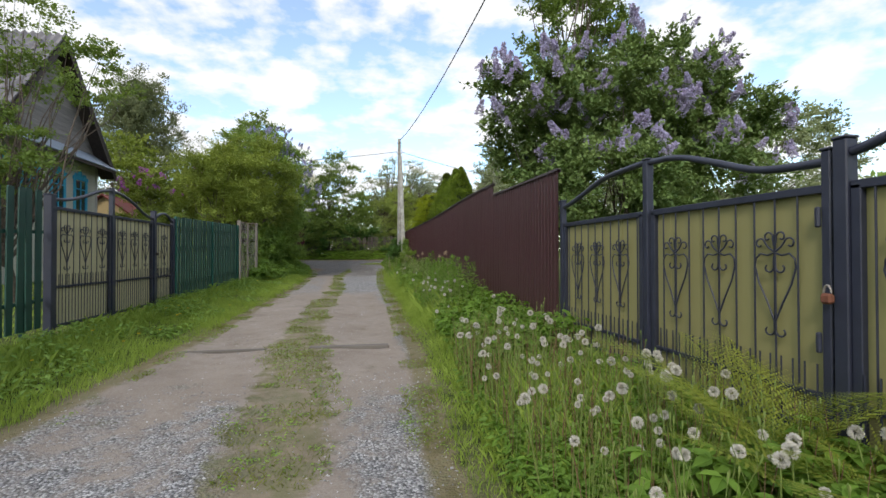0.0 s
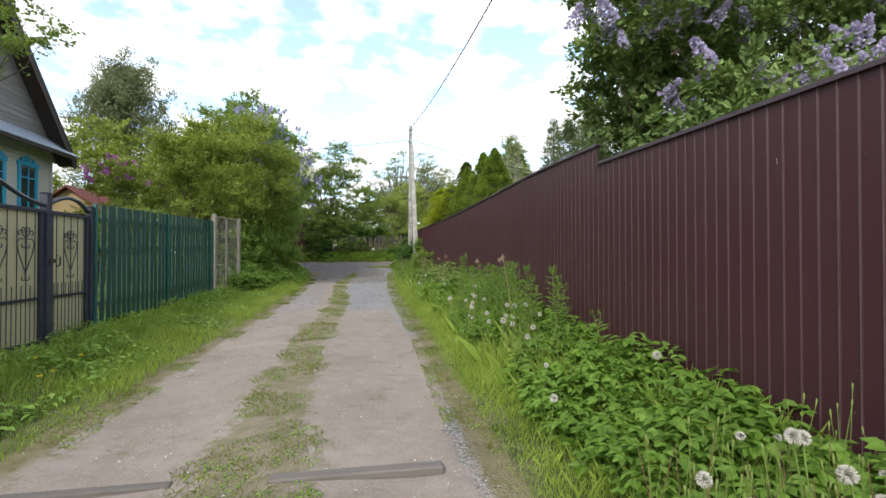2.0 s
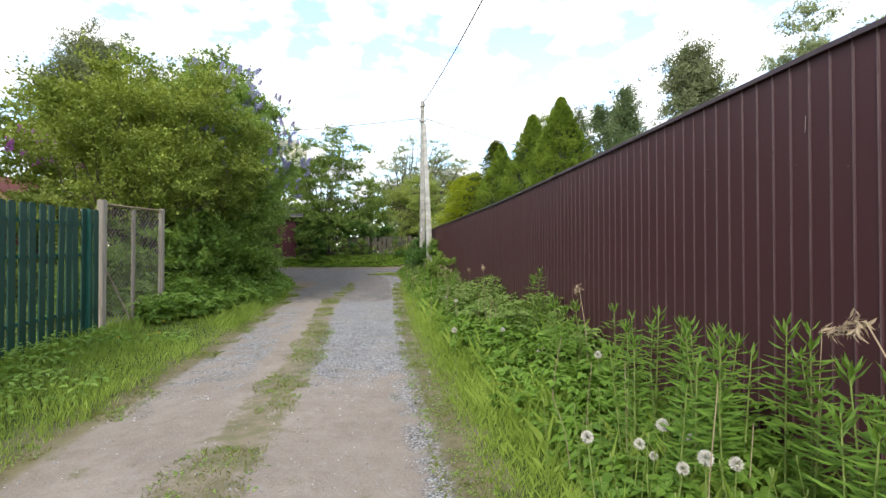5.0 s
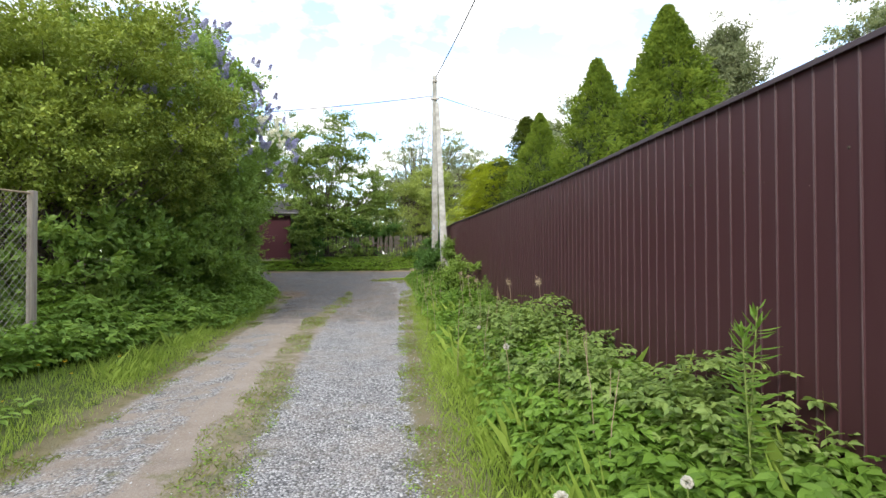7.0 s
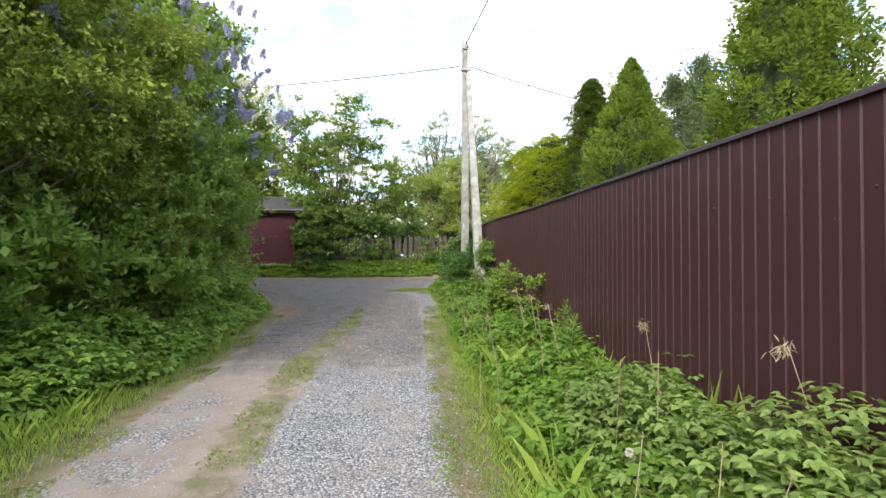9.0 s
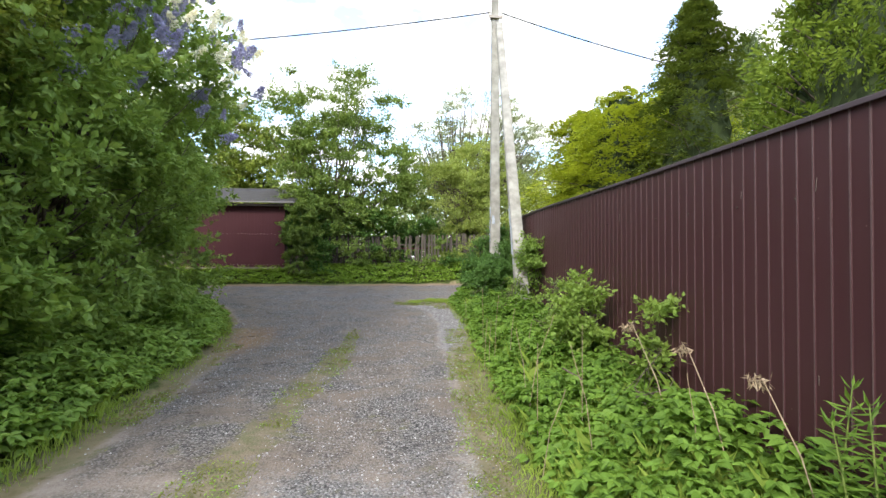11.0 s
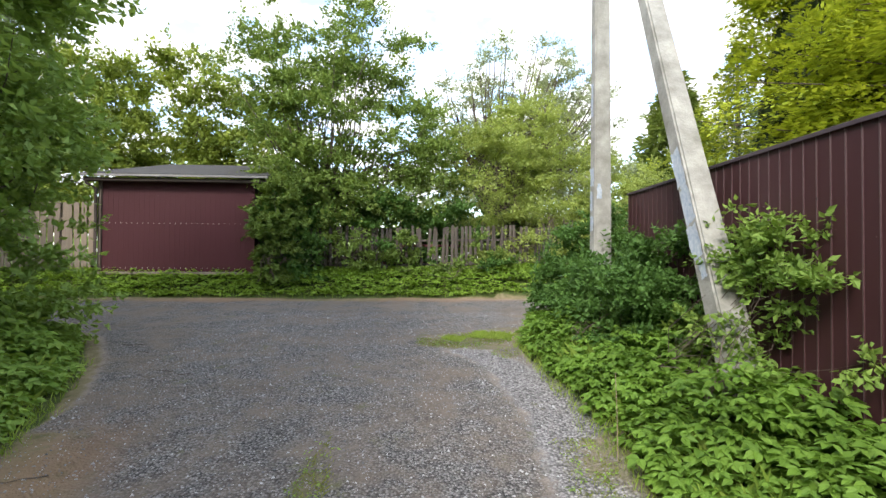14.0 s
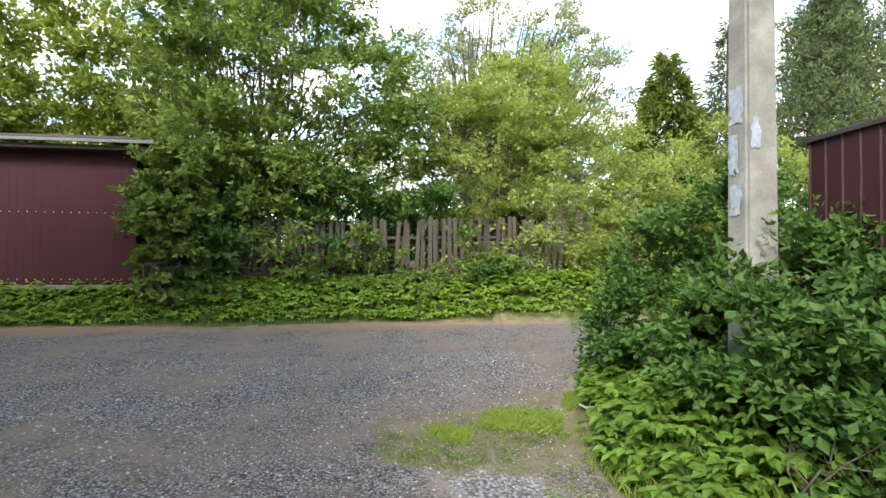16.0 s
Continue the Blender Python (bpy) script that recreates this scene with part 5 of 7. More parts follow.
def conifer(name, label, at, height, radius, mat, n, size, seed, drop=0.0, ratio=0.3, bare=0.08, rough=0.06, spray=0.7):
    """A tall spruce of many small sprays on boughs round a tapered trunk."""
    rng = np.random.default_rng(seed)
    tree = thing(name, label, "conifer", at)
    boughs = int(height * 34)
    h = bare + (1 - bare) * rng.random(boughs) ** 1.15
    a = rng.uniform(0, 2 * np.pi, boughs)
    prof = radius * np.clip(1 - h, 0.03, 1) ** 0.8 * rng.uniform(0.8, 1.15, boughs)
    k = rng.choice(boughs, n, p=(prof + 0.08) / (prof + 0.08).sum())
    ns = 12
    rad = np.stack([np.cos(a), np.sin(a), 0 * a], 1)
    su = rng.random((boughs, ns)) ** 0.5
    base = rad[:, None] * (prof[:, None] * su)[..., None]
    base[..., 2] += h[:, None] * height - 0.45 * drop * prof[:, None] * su
    sd = unit(rad[:, None] + rng.normal(size=(boughs, ns, 3)) * 0.55 + [0, 0, 0.1 - drop])
    sl = spray * rng.uniform(0.6, 1.3, (boughs, ns)) * (0.35 + 0.65 * np.clip((1 - h[:, None]) * 3, 0, 1))
    j = rng.integers(0, ns, n)
    s = rng.random(n)
    p = base[k, j] + sd[k, j] * (s * sl[k, j])[:, None] + rng.normal(size=(n, 3)) * rough
    p[:, 2] = np.clip(p[:, 2], 0.1, height * 1.02)
    sgn = np.where(rng.random(n) < 0.5, 1, -1)[:, None]
    side = np.cross(sd[k, j], unit(rng.normal(size=(boughs, ns, 3)))[k, j])
    out = unit(sd[k, j] + sgn * side * 0.7 * (1 - s)[:, None] + rng.normal(size=(n, 3)) * 0.18)
    le = size * rng.uniform(0.6, 1.3, n)
    part("crown", leaves_mesh("crown", p, out, rng.normal(size=(n, 3)), le, le * ratio, M[mat]), parent=tree)
    lines = []
    for q in range(0, boughs, 9):
        e, z = rad[q] * prof[q] * 0.9, h[q] * height
        lines.append(([(0, 0, z), (e[0], e[1], z - drop * 0.4 * prof[q])], [0.02, 0.006]))
    conifer_bark(tree, height, lines)
    return tree


def conifer_bark(tree, height, boughs):
    lines = [([(0, 0, -0.1), (0.03, 0, height * 0.5), (0, 0, height * 0.97)], np.array([0.03, 0.018, 0.004]) * height * 0.8)]
    part("trunk", tubes("trunk", lines, M["bark"], 7), parent=tree)
    part("boughwork", tubes("boughwork", boughs, M["bark"], 5), parent=tree)["kind"] = "stuff"


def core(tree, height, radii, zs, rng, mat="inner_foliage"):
    """A dark shell inside a garden conifer, standing in for the shade between its sprays."""
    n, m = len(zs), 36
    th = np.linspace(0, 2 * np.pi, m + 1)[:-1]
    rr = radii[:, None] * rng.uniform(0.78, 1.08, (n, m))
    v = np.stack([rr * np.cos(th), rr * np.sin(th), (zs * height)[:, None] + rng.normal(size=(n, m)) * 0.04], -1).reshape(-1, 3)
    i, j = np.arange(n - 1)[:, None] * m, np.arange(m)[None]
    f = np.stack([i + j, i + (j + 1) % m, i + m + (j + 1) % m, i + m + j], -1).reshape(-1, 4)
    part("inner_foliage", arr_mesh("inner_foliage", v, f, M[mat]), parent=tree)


def fan_conifer(name, label, at, height, radius, mat, fans, per, leaf, seed, flame=True, length=0.34, half=0.16, low=0.2, group="", point=0.8, tips=0.0):
    """A garden conifer: flat feathery sprays, upright on a flame shape or in drooping tiers on a spreading one."""
    rng = np.random.default_rng(seed)
    tree = thing(name, label, "conifer", at, group)

    def reach(h):
        return np.minimum(0.46 * ((1 - h) * height) ** 0.88, radius) if flame else radius * np.clip(1 - ((h - 0.2) / 0.82) ** 2, 0.0, 1) ** point

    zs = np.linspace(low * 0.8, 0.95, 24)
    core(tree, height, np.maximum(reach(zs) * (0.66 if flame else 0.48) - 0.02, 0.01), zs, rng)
    h = low + (1.0 - low) * rng.random(fans) ** 0.85
    a = rng.uniform(0, 2 * np.pi, fans)
    lump = 1 + (0.07 if flame else 0.18) * np.sin(3 * a + 9 * h + seed) + (0.03 if flame else 0.10) * np.sin(7 * a - 14 * h)
    r = reach(h) * lump * rng.uniform(0.68 if flame else 0.50, 1.06, fans)
    rad, up = np.stack([np.cos(a), np.sin(a), 0 * a], 1), np.array([0, 0, 1.0])
    d = unit(rad * (0.5 if flame else 1.0) + up * (0.95 if flame else 0.30) + rng.normal(size=(fans, 3)) * (0.16 if flame else 0.22))
    ln = length * rng.uniform(0.6, 1.3, fans) * np.clip(0.45 + r / radius * 0.6, 0.3, 1)
    ln = ln * np.where(rng.random(fans) < tips, 1.7, 1.0)
    tip = rad * r[:, None] + up * (h * height)[:, None]
    org = tip - d * (ln * 0.72)[:, None]
    flat = unit(np.cross(d, up) + rng.normal(size=(fans, 3)) * (0.9 if flame else 0.28))
    flat = unit(flat - d * np.sum(flat * d, 1)[:, None])
    k = rng.integers(0, fans, fans * per)
    u, v = rng.random(len(k)) ** 0.8, rng.random(len(k)) ** 0.8
    row = np.round(u * 9) / 9
    sg = np.where(rng.random(len(k)) < 0.5, 1.0, -1.0)
    wide = half * (ln[k] / length) * np.sin(np.pi * np.clip(0.12 + row * 0.86, 0, 1)) ** 0.7
    twig = unit(d[k] * 0.75 + flat[k] * sg[:, None])
    p = org[k] + d[k] * (ln[k] * row)[:, None] + twig * (wide * v)[:, None]
    p = p - up * ((0.06 if flame else 0.26) * (row + v * 0.4) ** 2 * ln[k])[:, None] + rng.normal(size=(len(k), 3)) * 0.008
    nod = 0.1 if flame else 0.2
    clear = (p[:, 0] + at[0] > fence_x(p[:, 1] + at[1]) + 0.10) | (p[:, 2] + at[2] > 3.12)
    k, p, twig, v = k[clear], p[clear], twig[clear], v[clear]
    le = leaf * rng.uniform(0.7, 1.3, len(k))
    side = np.cross(twig, np.cross(d[k], flat[k])) + rng.normal(size=(len(k), 3)) * 0.25
    part("crown", leaves_mesh("crown", p, unit(twig - up * nod * v[:, None] + rng.normal(size=(len(k), 3)) * 0.16), side, le, le * 0.40, M[mat], 0.1), parent=tree)
    q = np.flatnonzero((tip[:, 0] + at[0] > fence_x(tip[:, 1] + at[1]) + 0.12) | (tip[:, 2] + at[2] > 3.2))[::7]
    conifer_bark(tree, height, [([(0, 0, h[j] * height - 0.3 * r[j]), tuple(org[j] * 0.6 + np.array([0, 0, h[j] * height - 0.2 * r[j]]) * 0.4), tuple(tip[j])], [0.016, 0.010, 0.004]) for j in q])
    return tree


for k, (x, y, top, r) in enumerate(((4.05, 17.15, 4.60, 0.64), (4.36, 19.5, 4.98, 0.70), (4.55, 22.7, 5.03, 0.70))):
    fan_conifer("thuja", "dense flame-shaped green thuja rising above the brown fence", (x, y, 0.5), top - 0.5, r, "thuja", 1250, 44, 0.044, 60 + k, length=0.30, half=0.11, low=0.3, group="thujas behind the fence")
fan_conifer("juniper", "dark irregular pointed conifer between the thujas and the golden ones", (5.3, 25.9, 0.6), 5.35, 1.25, "juniper", 520, 80, 0.06, 66, False, 0.75, 0.26, 0.3, point=1.0, tips=0.2)
for k, (x, y, top, r) in enumerate(((4.9, 27.5, 4.35, 1.55), (4.8, 29.1, 4.45, 1.35), (6.7, 28.6, 5.0, 1.8))):
    fan_conifer("golden_conifer", "spreading golden-green conifer in drooping tiers over the brown fence", (x, y, 0.7), top, r, "golden", 380, 150, 0.060, 70 + k, False, 0.95, 0.34, 0.3, group="golden conifers", point=0.6, tips=0.15)

# beyond the crossing
t, cc, s = broadleaf("bird_cherry_tree", "tall loose-crowned green tree behind the old pickets", (-1.6, 38.0, 1.5),
                     [(-2.2, 36.6, 3.7, 0.7, 0.5, 1.3), (-1.6, 37.8, 5.2, 2.2, 1.6, 2.2), (-0.6, 38.0, 7.6, 1.5, 1.4, 1.7), (-3.1, 38.2, 7.2, 1.3, 1.4, 1.9), (-1.2, 37.4, 3.4, 2.3, 1.2, 1.4), (0.8, 37.6, 4.6, 1.4, 1.2, 1.6), (-2.5, 37.1, 3.0, 0.9, 0.8, 1.2)],
                     360, 66000, 0.46, 0.105, "leaf_tree", 0.16, 2.4, 81, 3, 110, 1.9, inner=0.34)
t, cc, s = broadleaf("shrub", "dark leafy shrub crowding the old pickets", (-0.6, 36.9, 1.5), [(-1.9, 36.1, 2.1, 0.9, 0.25, 0.7), (2.9, 36.3, 1.8, 0.35, 0.2, 0.3), (-2.3, 36.6, 2.6, 0.9, 0.5, 0.9), (-0.2, 37.2, 2.6, 1.3, 0.7, 1.1), (1.7, 37.2, 2.4, 1.1, 0.6, 0.9), (-1.6, 38.7, 2.3, 2.0, 0.5, 1.0), (1.6, 38.7, 2.3, 2.0, 0.5, 1.0), (3.9, 38.5, 2.2, 1.3, 0.4, 0.9)], 210, 46000, 0.33, 0.10, "bramble", 0.06, 0.8, 82, 4, 30, 1.5, category="bush", inner=0.3)
t, cc, s = broadleaf("shrub", "small green shrub at the corner of the garage", (-2.9, 35.95, 1.5), [(-2.5, 35.95, 2.3, 0.5, 0.4, 0.95), (-2.5, 36.0, 3.2, 0.45, 0.35, 0.6)], 50, 9000, 0.22, 0.10, "leaf_tree", 0.04, 0.6, 83, 3, 16, 1.4, category="bush")
t, cc, s = broadleaf("shrub", "pale yellow-green willow-like shrub over the pickets", (3.6, 38.2, 1.5), [(2.9, 38.0, 4.3, 1.7, 1.2, 1.5), (5.2, 38.3, 3.6, 1.8, 1.1, 1.6), (4.0, 38.6, 5.6, 1.2, 1.0, 0.9), (3.6, 37.0, 2.6, 1.6, 0.6, 0.9)], 260, 46000, 0.42, 0.085, "leaf_yellowish", 0.09, 1.2, 84, 5, 60, 1.6, category="bush")
t, cc, s = broadleaf("shrub", "pale green shrub before the tall board fence", (7.2, 37.4, 1.4), [(6.4, 37.2, 2.8, 1.3, 0.7, 1.4), (8.6, 37.6, 3.2, 1.8, 0.9, 1.9), (5.6, 36.6, 2.1, 0.9, 0.5, 0.7)], 150, 28000, 0.4, 0.085, "leaf_yellowish", 0.07, 0.9, 85, 5, 40, 1.4, category="bush")
t, cc, s = broadleaf("old_fruit_tree", "sparse old fruit tree with many bare twigs", (4.2, 41.5, 1.4), [(4.4, 41.0, 7.9, 2.3, 1.5, 1.6), (6.4, 41.5, 7.0, 1.7, 1.5, 1.7), (2.5, 41.4, 6.9, 1.5, 1.4, 1.5), (4.6, 41, 6.2, 2.3, 1.3, 1.6)], 260, 34000, 0.38, 0.085, "leaf_silver", 0.26, 3.0, 86, 2, 230, inner=0.1)
t, cc, s = broadleaf("garden_tree", "bright green tree behind the garage", (-8.5, 44, 1.3), [(-8.5, 43.5, 6.6, 3.0, 2.0, 3.0), (-5.2, 44, 6.0, 2.2, 1.8, 2.2), (-11.5, 43, 6.0, 2.6, 2, 3.0), (-8.0, 43, 4.0, 4.5, 1.5, 2.0)], 330, 58000, 0.6, 0.17, "leaf_bush", 0.2, 3, 87, 2, 60)
t, cc, s = broadleaf("garden_tree", "pale green tree far behind the shrubs", (9.5, 52, 1.3), [(8.5, 52, 6.0, 3.0, 2, 3.0), (11.5, 52, 5, 3, 2, 3.0), (3.5, 55, 5.5, 3, 2, 2.6)], 200, 26000, 0.7, 0.22, "leaf_silver", 0.2, 3, 88, 2, 60)
t, cc, s = broadleaf("birch_tree", "tall birch with hanging twigs beyond the fence", (10.2, 33.5, 1.0), [(10.2, 33.5, 7.4, 0.9, 0.9, 1.7), (10.2, 33.5, 5.4, 1.2, 1.2, 1.6)], 90, 12000, 0.4, 0.11, "leaf_silver", 0.10, 3.5, 89, 1, 60, bark="birch_bark", droop=1.0)
t, cc, s = broadleaf("garden_tree", "grey-green tree in the garden behind the gate", (16.5, 19, 0.8), [(15, 19, 5.3, 2.8, 2, 2.4), (19, 18, 5.6, 3.0, 2, 2.4), (12.6, 17.5, 3.8, 2.2, 1.6, 1.9), (15.5, 18.5, 3.0, 3.5, 1.5, 1.6)], 240, 38000, 0.6, 0.16, "leaf_silver", 0.18, 2.5, 90, 2, 50)


def pine(name, label, at, height, seed, spread=2.6, n=26000, mat="needle", low=0.25):
    """A pine: bare lower stem, tufted boughs that rise at their tips."""
    rng = np.random.default_rng(seed)
    tree = thing(name, label, "conifer", at)
    m = int(height * 9)
    h = low + (1 - low) * np.sort(rng.random(m))
    a = rng.uniform(0, 2 * np.pi, m)
    prof = spread * np.clip(1.02 - h, 0.06, 1) ** 0.6 * rng.uniform(0.65, 1.15, m)
    k = rng.integers(0, m, n)
    u = rng.random(n) ** 0.5
    base = np.stack([np.cos(a) * prof, np.sin(a) * prof, 0.28 * prof], 1)[k] * u[:, None]
    p = base + np.stack([0 * u, 0 * u, h[k] * height], 1)
    q = rng.integers(0, 7, n)
    u = rng.random((m, 7))[k, q] ** 0.5
    p = np.stack([np.cos(a) * prof, np.sin(a) * prof, 0.28 * prof], 1)[k] * u[:, None] + np.stack([0 * u, 0 * u, h[k] * height], 1)
    tuft = rng.normal(size=(m, 7, 3))[k, q] * (0.10 + 0.20 * u)[:, None] * spread / 2.4
    p = p + tuft + rng.normal(size=(n, 3)) * 0.10 * spread / 2.4
    le = 0.22 * rng.uniform(0.7, 1.3, n) * height / 12
    out = unit(rng.normal(size=(n, 3)) + [0, 0, 0.8])
    part("crown", leaves_mesh("crown", p, out, rng.normal(size=(n, 3)), le, le * 0.3, M[mat]), parent=tree)
    lines = [([(0, 0, -0.2), (0.1, 0.05, height * 0.5), (0, 0, height * 0.96)], [height * 0.017, height * 0.011, 0.02])]
    for j in range(0, m, 2):
        lines.append(([(0, 0, h[j] * height), (math.cos(a[j]) * prof[j] * .6, math.sin(a[j]) * prof[j] * .6, h[j] * height + 0.1 * prof[j]), (math.cos(a[j]) * prof[j], math.sin(a[j]) * prof[j], h[j] * height + 0.3 * prof[j])], [0.045, 0.03, 0.01]))
    part("trunk", tubes("trunk", lines, M["bark"], 5), parent=tree)


pine("pine_tree", "broad grey-green pine beyond the gardens", (-16.5, 43, 1.2), 13.8, 91, 5.6, 52000, "pine_pale", low=0.14)
pine("pine_tree", "tall dark pine beyond the corner", (20.5, 47, 1.2), 12.6, 92, 3.4, 15000)
pine("pine_tree", "tall dark pine in the group beyond the corner", (24.5, 50, 1.2), 15.6, 93, 3.6, 16000)
pine("pine_tree", "broad bushy pine far beyond the brown fence", (33.0, 52.0, 1.0), 20.5, 94, 6.2, 44000, "pine_pale", low=0.15)
pine("pine_tree", "smaller pine beside the broad one", (27.0, 54.0, 1.0), 15.5, 97, 4.2, 16000, low=0.15)
conifer("spruce_tree", "dark pointed spruce beyond the corner", (17.0, 53.3, 1.2), 12.7, 4.0, "juniper", 40000, 0.40, 95, 0.5)
conifer("spruce_tree", "dark pointed spruce far behind the fence", (22.7, 55.7, 1.0), 16.2, 2.6, "needle", 20000, 0.3, 96, 0.5, spray=0.8)

broadleaf("birch_tree", "very tall slender birch with hanging twigs far behind the fence", (26.5, 33.0, 1.0), [(26.3, 33, 14.5, 1.2, 1.2, 2.4), (25.6, 33, 11.8, 1.8, 1.4, 2.2), (27.6, 33, 11.0, 1.8, 1.4, 2.4)], 120, 14000, 0.6, 0.16, "leaf_silver", 0.14, 7, 98, 1, 70, bark="birch_bark", droop=1.0)


def far_trees():
    """A belt of far woods that closes the view all round."""
    rng = np.random.default_rng(99)
    ps, outs = [], []
    for k in range(150):
        a = 2 * math.pi * k / 150 + rng.normal() * 0.01
        d = rng.uniform(70, 95)
        c = np.array([d * math.sin(a), 15 + d * math.cos(a), 2.5])
        hgt = rng.uniform(3.5, 6.5)
        m = 210
        s = on_sphere(rng, m)
        ps.append(c + s * [3.2, 3.2, hgt] * (rng.random((m, 1)) ** 0.3) + [0, 0, hgt * 0.5])
        outs.append(s)
    p, o = np.concatenate(ps), np.concatenate(outs)
    n = len(p)
    le = rng.uniform(0.8, 1.5, n)
    me = leaves_mesh("far_woods", p, unit(o + rng.normal(size=(n, 3)) * 0.6), rng.normal(size=(n, 3)), le, le * 0.7, M["leaf_deep"])
    tagged(part("far_woods", me), "belt of far woods beyond the gardens", "woods", kind="stuff")


far_trees()


# ---- verge plants ----
def scatter(rng, n, x0, x1, y0, y1, ok):
    x, y = rng.uniform(x0, x1, n), rng.uniform(y0, y1, n)
    k = ok(x, y)
    return x[k], y[k]


def patchy(x, y, f=1.0, s=0.0):
    return 0.5 + 0.25 * (np.sin(x * 2.1 * f + y * 1.3 * f + s) + np.sin(y * 2.7 * f - x * 1.1 * f + 2 * s))


def grass_patch(name, label, rng, x, y, height, width, lean=0.35, mat="grass", dry=0.0):
    n = len(x)
    z = land(x, y) - 0.01
    h = height * rng.uniform(0.35, 1.0, n) ** 1.0 * rng.uniform(0.8, 1.3, n)
    a = rng.uniform(0, 2 * np.pi, n)
    out = np.stack([np.cos(a), np.sin(a), 0 * a], 1)
    side = np.stack([-np.sin(a), np.cos(a), 0 * a], 1) * (width * rng.uniform(0.35, 0.8, n))[:, None] / 2
    b = np.stack([x, y, z], 1)
    l = (lean * rng.uniform(0.05, 1.5, n) * h)[:, None]
    up = np.array([0, 0, 1.0])
    m = b + up * (h * 0.55)[:, None] + out * l * 0.35
    t = b + up * (h * rng.uniform(0.85, 1.0, n))[:, None] + out * l
    v = np.stack([b - side, b + side, m + side * 0.9, t], 1).reshape(-1, 3)
    k = np.arange(n)[:, None] * 4
    f = np.concatenate([k + [0, 1, 2], k + [0, 2, 3]], 1).reshape(-1, 3)
    tagged(part(name, arr_mesh(name, v, f, M[mat])), label, "grass", kind="stuff")


def weed_patch(name, label, rng, x, y, height, leaf, mat, per=3, spread=0.09, category="weeds", levels=1, ternate=True):
    """Many small plants: each with a few stalks that end in three toothed leaflets, or in one."""
    x, y = np.repeat(x, levels), np.repeat(y, levels)
    n = len(x)
    h = height(x, y) if callable(height) else height * np.ones(n)
    lev = np.tile(np.linspace(0.45, 1.0, levels) if levels > 1 else [1.0], n // levels)
    h = h * np.repeat(rng.uniform(0.6, 1.2, n // levels), levels) * lev
    c = np.stack([x + rng.normal(size=n) * 0.03, y + rng.normal(size=n) * 0.03, land(x, y) + h], 1)
    tilt = unit(np.stack([rng.normal(size=n) * 0.28, rng.normal(size=n) * 0.28, np.ones(n)], 1))
    a0 = rng.uniform(0, 2 * np.pi, n)
    P, A, S, L = [], [], [], []
    up = np.array([0, 0, 1.0])
    for j in range(per):
        a = a0 + j * 2 * np.pi / per + rng.normal(size=n) * 0.3
        way = np.stack([np.cos(a), np.sin(a), rng.normal(size=n) * 0.15 + 0.05], 1)
        way = unit(way - tilt * np.sum(way * tilt, 1)[:, None] * 0.6)
        knee = c + way * (spread * rng.uniform(0.35, 1.1, (n, 1)))
        size = leaf * rng.uniform(0.65, 1.3, n)
        for turn in ((-1.05, 0.0, 1.05) if ternate else (0.0,)):
            cs, sn = math.cos(turn), math.sin(turn)
            cr = np.cross(tilt, way)
            d = unit(way * cs + cr * sn - up * 0.14 + rng.normal(size=(n, 3)) * 0.10)
            P.append(knee)
            A.append(d)
            S.append(np.cross(d, tilt) + rng.normal(size=(n, 3)) * 0.12)
            L.append(size * (1.0 if turn == 0 else 0.86))
    P, A, S, L = map(np.concatenate, (P, A, S, L))
    me = ovate_mesh(name, P, A, S, L, L * (0.66 if ternate else 0.5), M[mat], 0.14, 0.14)
    tagged(part(name, me), label, category, kind="stuff")


def off_road(x, y):
    return road_depth(x, y) < -0.02


def in_fence(x, y):
    return (x < fence_x(y) - 0.05) | (y > 30.8)


rg = np.random.default_rng(7)
# left verge grass
x, y = scatter(rg, 165000, -3.75, -1.6, -1.5, 24, lambda x, y: (road_depth(x, y) < 0.12 * rg.random(len(x))) & (rg.random(len(x)) < 0.75 * np.clip(1.3 - y / 30, 0.3, 1)))
grass_patch("verge_grass", "tufted green grass on the verge before the gate and pickets", rg, x, y, 0.06 + 0.10 * patchy(x, y) + 0.06 * (x < -3.1), 0.0085, 0.3)
# garden lawn seen between pickets
x, y = scatter(rg, 26000, -12, -3.85, 0, 22, lambda x, y: rg.random(len(x)) < np.clip(1.4 + x / 9, 0.2, 1))
grass_patch("garden_lawn", "garden lawn behind the picket fence", rg, x, y, 0.14, 0.016)
# lane's middle strip, short
def strip_ok(x, y):
    mid = -0.52 + 0.12 * np.sin(y * 0.5) + np.interp(y, [0, 12, 20, 26], [-0.15, 0.0, 0.15, 0.45])
    half = np.interp(y, [0, 5, 9, 14, 20, 26, 28.5], [0.35, 0.42, 0.30, 0.26, 0.20, 0.22, 0.0])
    p = patchy(x, y, 2.3) * 0.7 + patchy(x, y, 0.9, 2) * 0.5
    edge = (road_depth(x, y) < 0.35) & (road_depth(x, y) > 0) & (y < 28)
    pt = np.minimum(np.hypot((x - 1.35) / 1.0, (y - 31.2) / 0.7), np.minimum(np.hypot((x - 2.3) / 1.0, (y - 31.75) / 0.35) + 0.2, np.hypot((x - 1.85) / 0.4, (y - 30.5) / 0.6) + 0.2)) < 0.62
    return ((np.abs(x - mid) < half * (0.4 + 0.9 * p)) & (p > 0.46) & (y < 28.4) & (np.modf(np.abs(np.sin(x * 91.7 + y * 57.3) * 437.5))[0] < 0.7)) | (edge & (p > np.where((x > 0) & (y > 8), 0.40, 0.62))) | (pt & (p > 0.35))


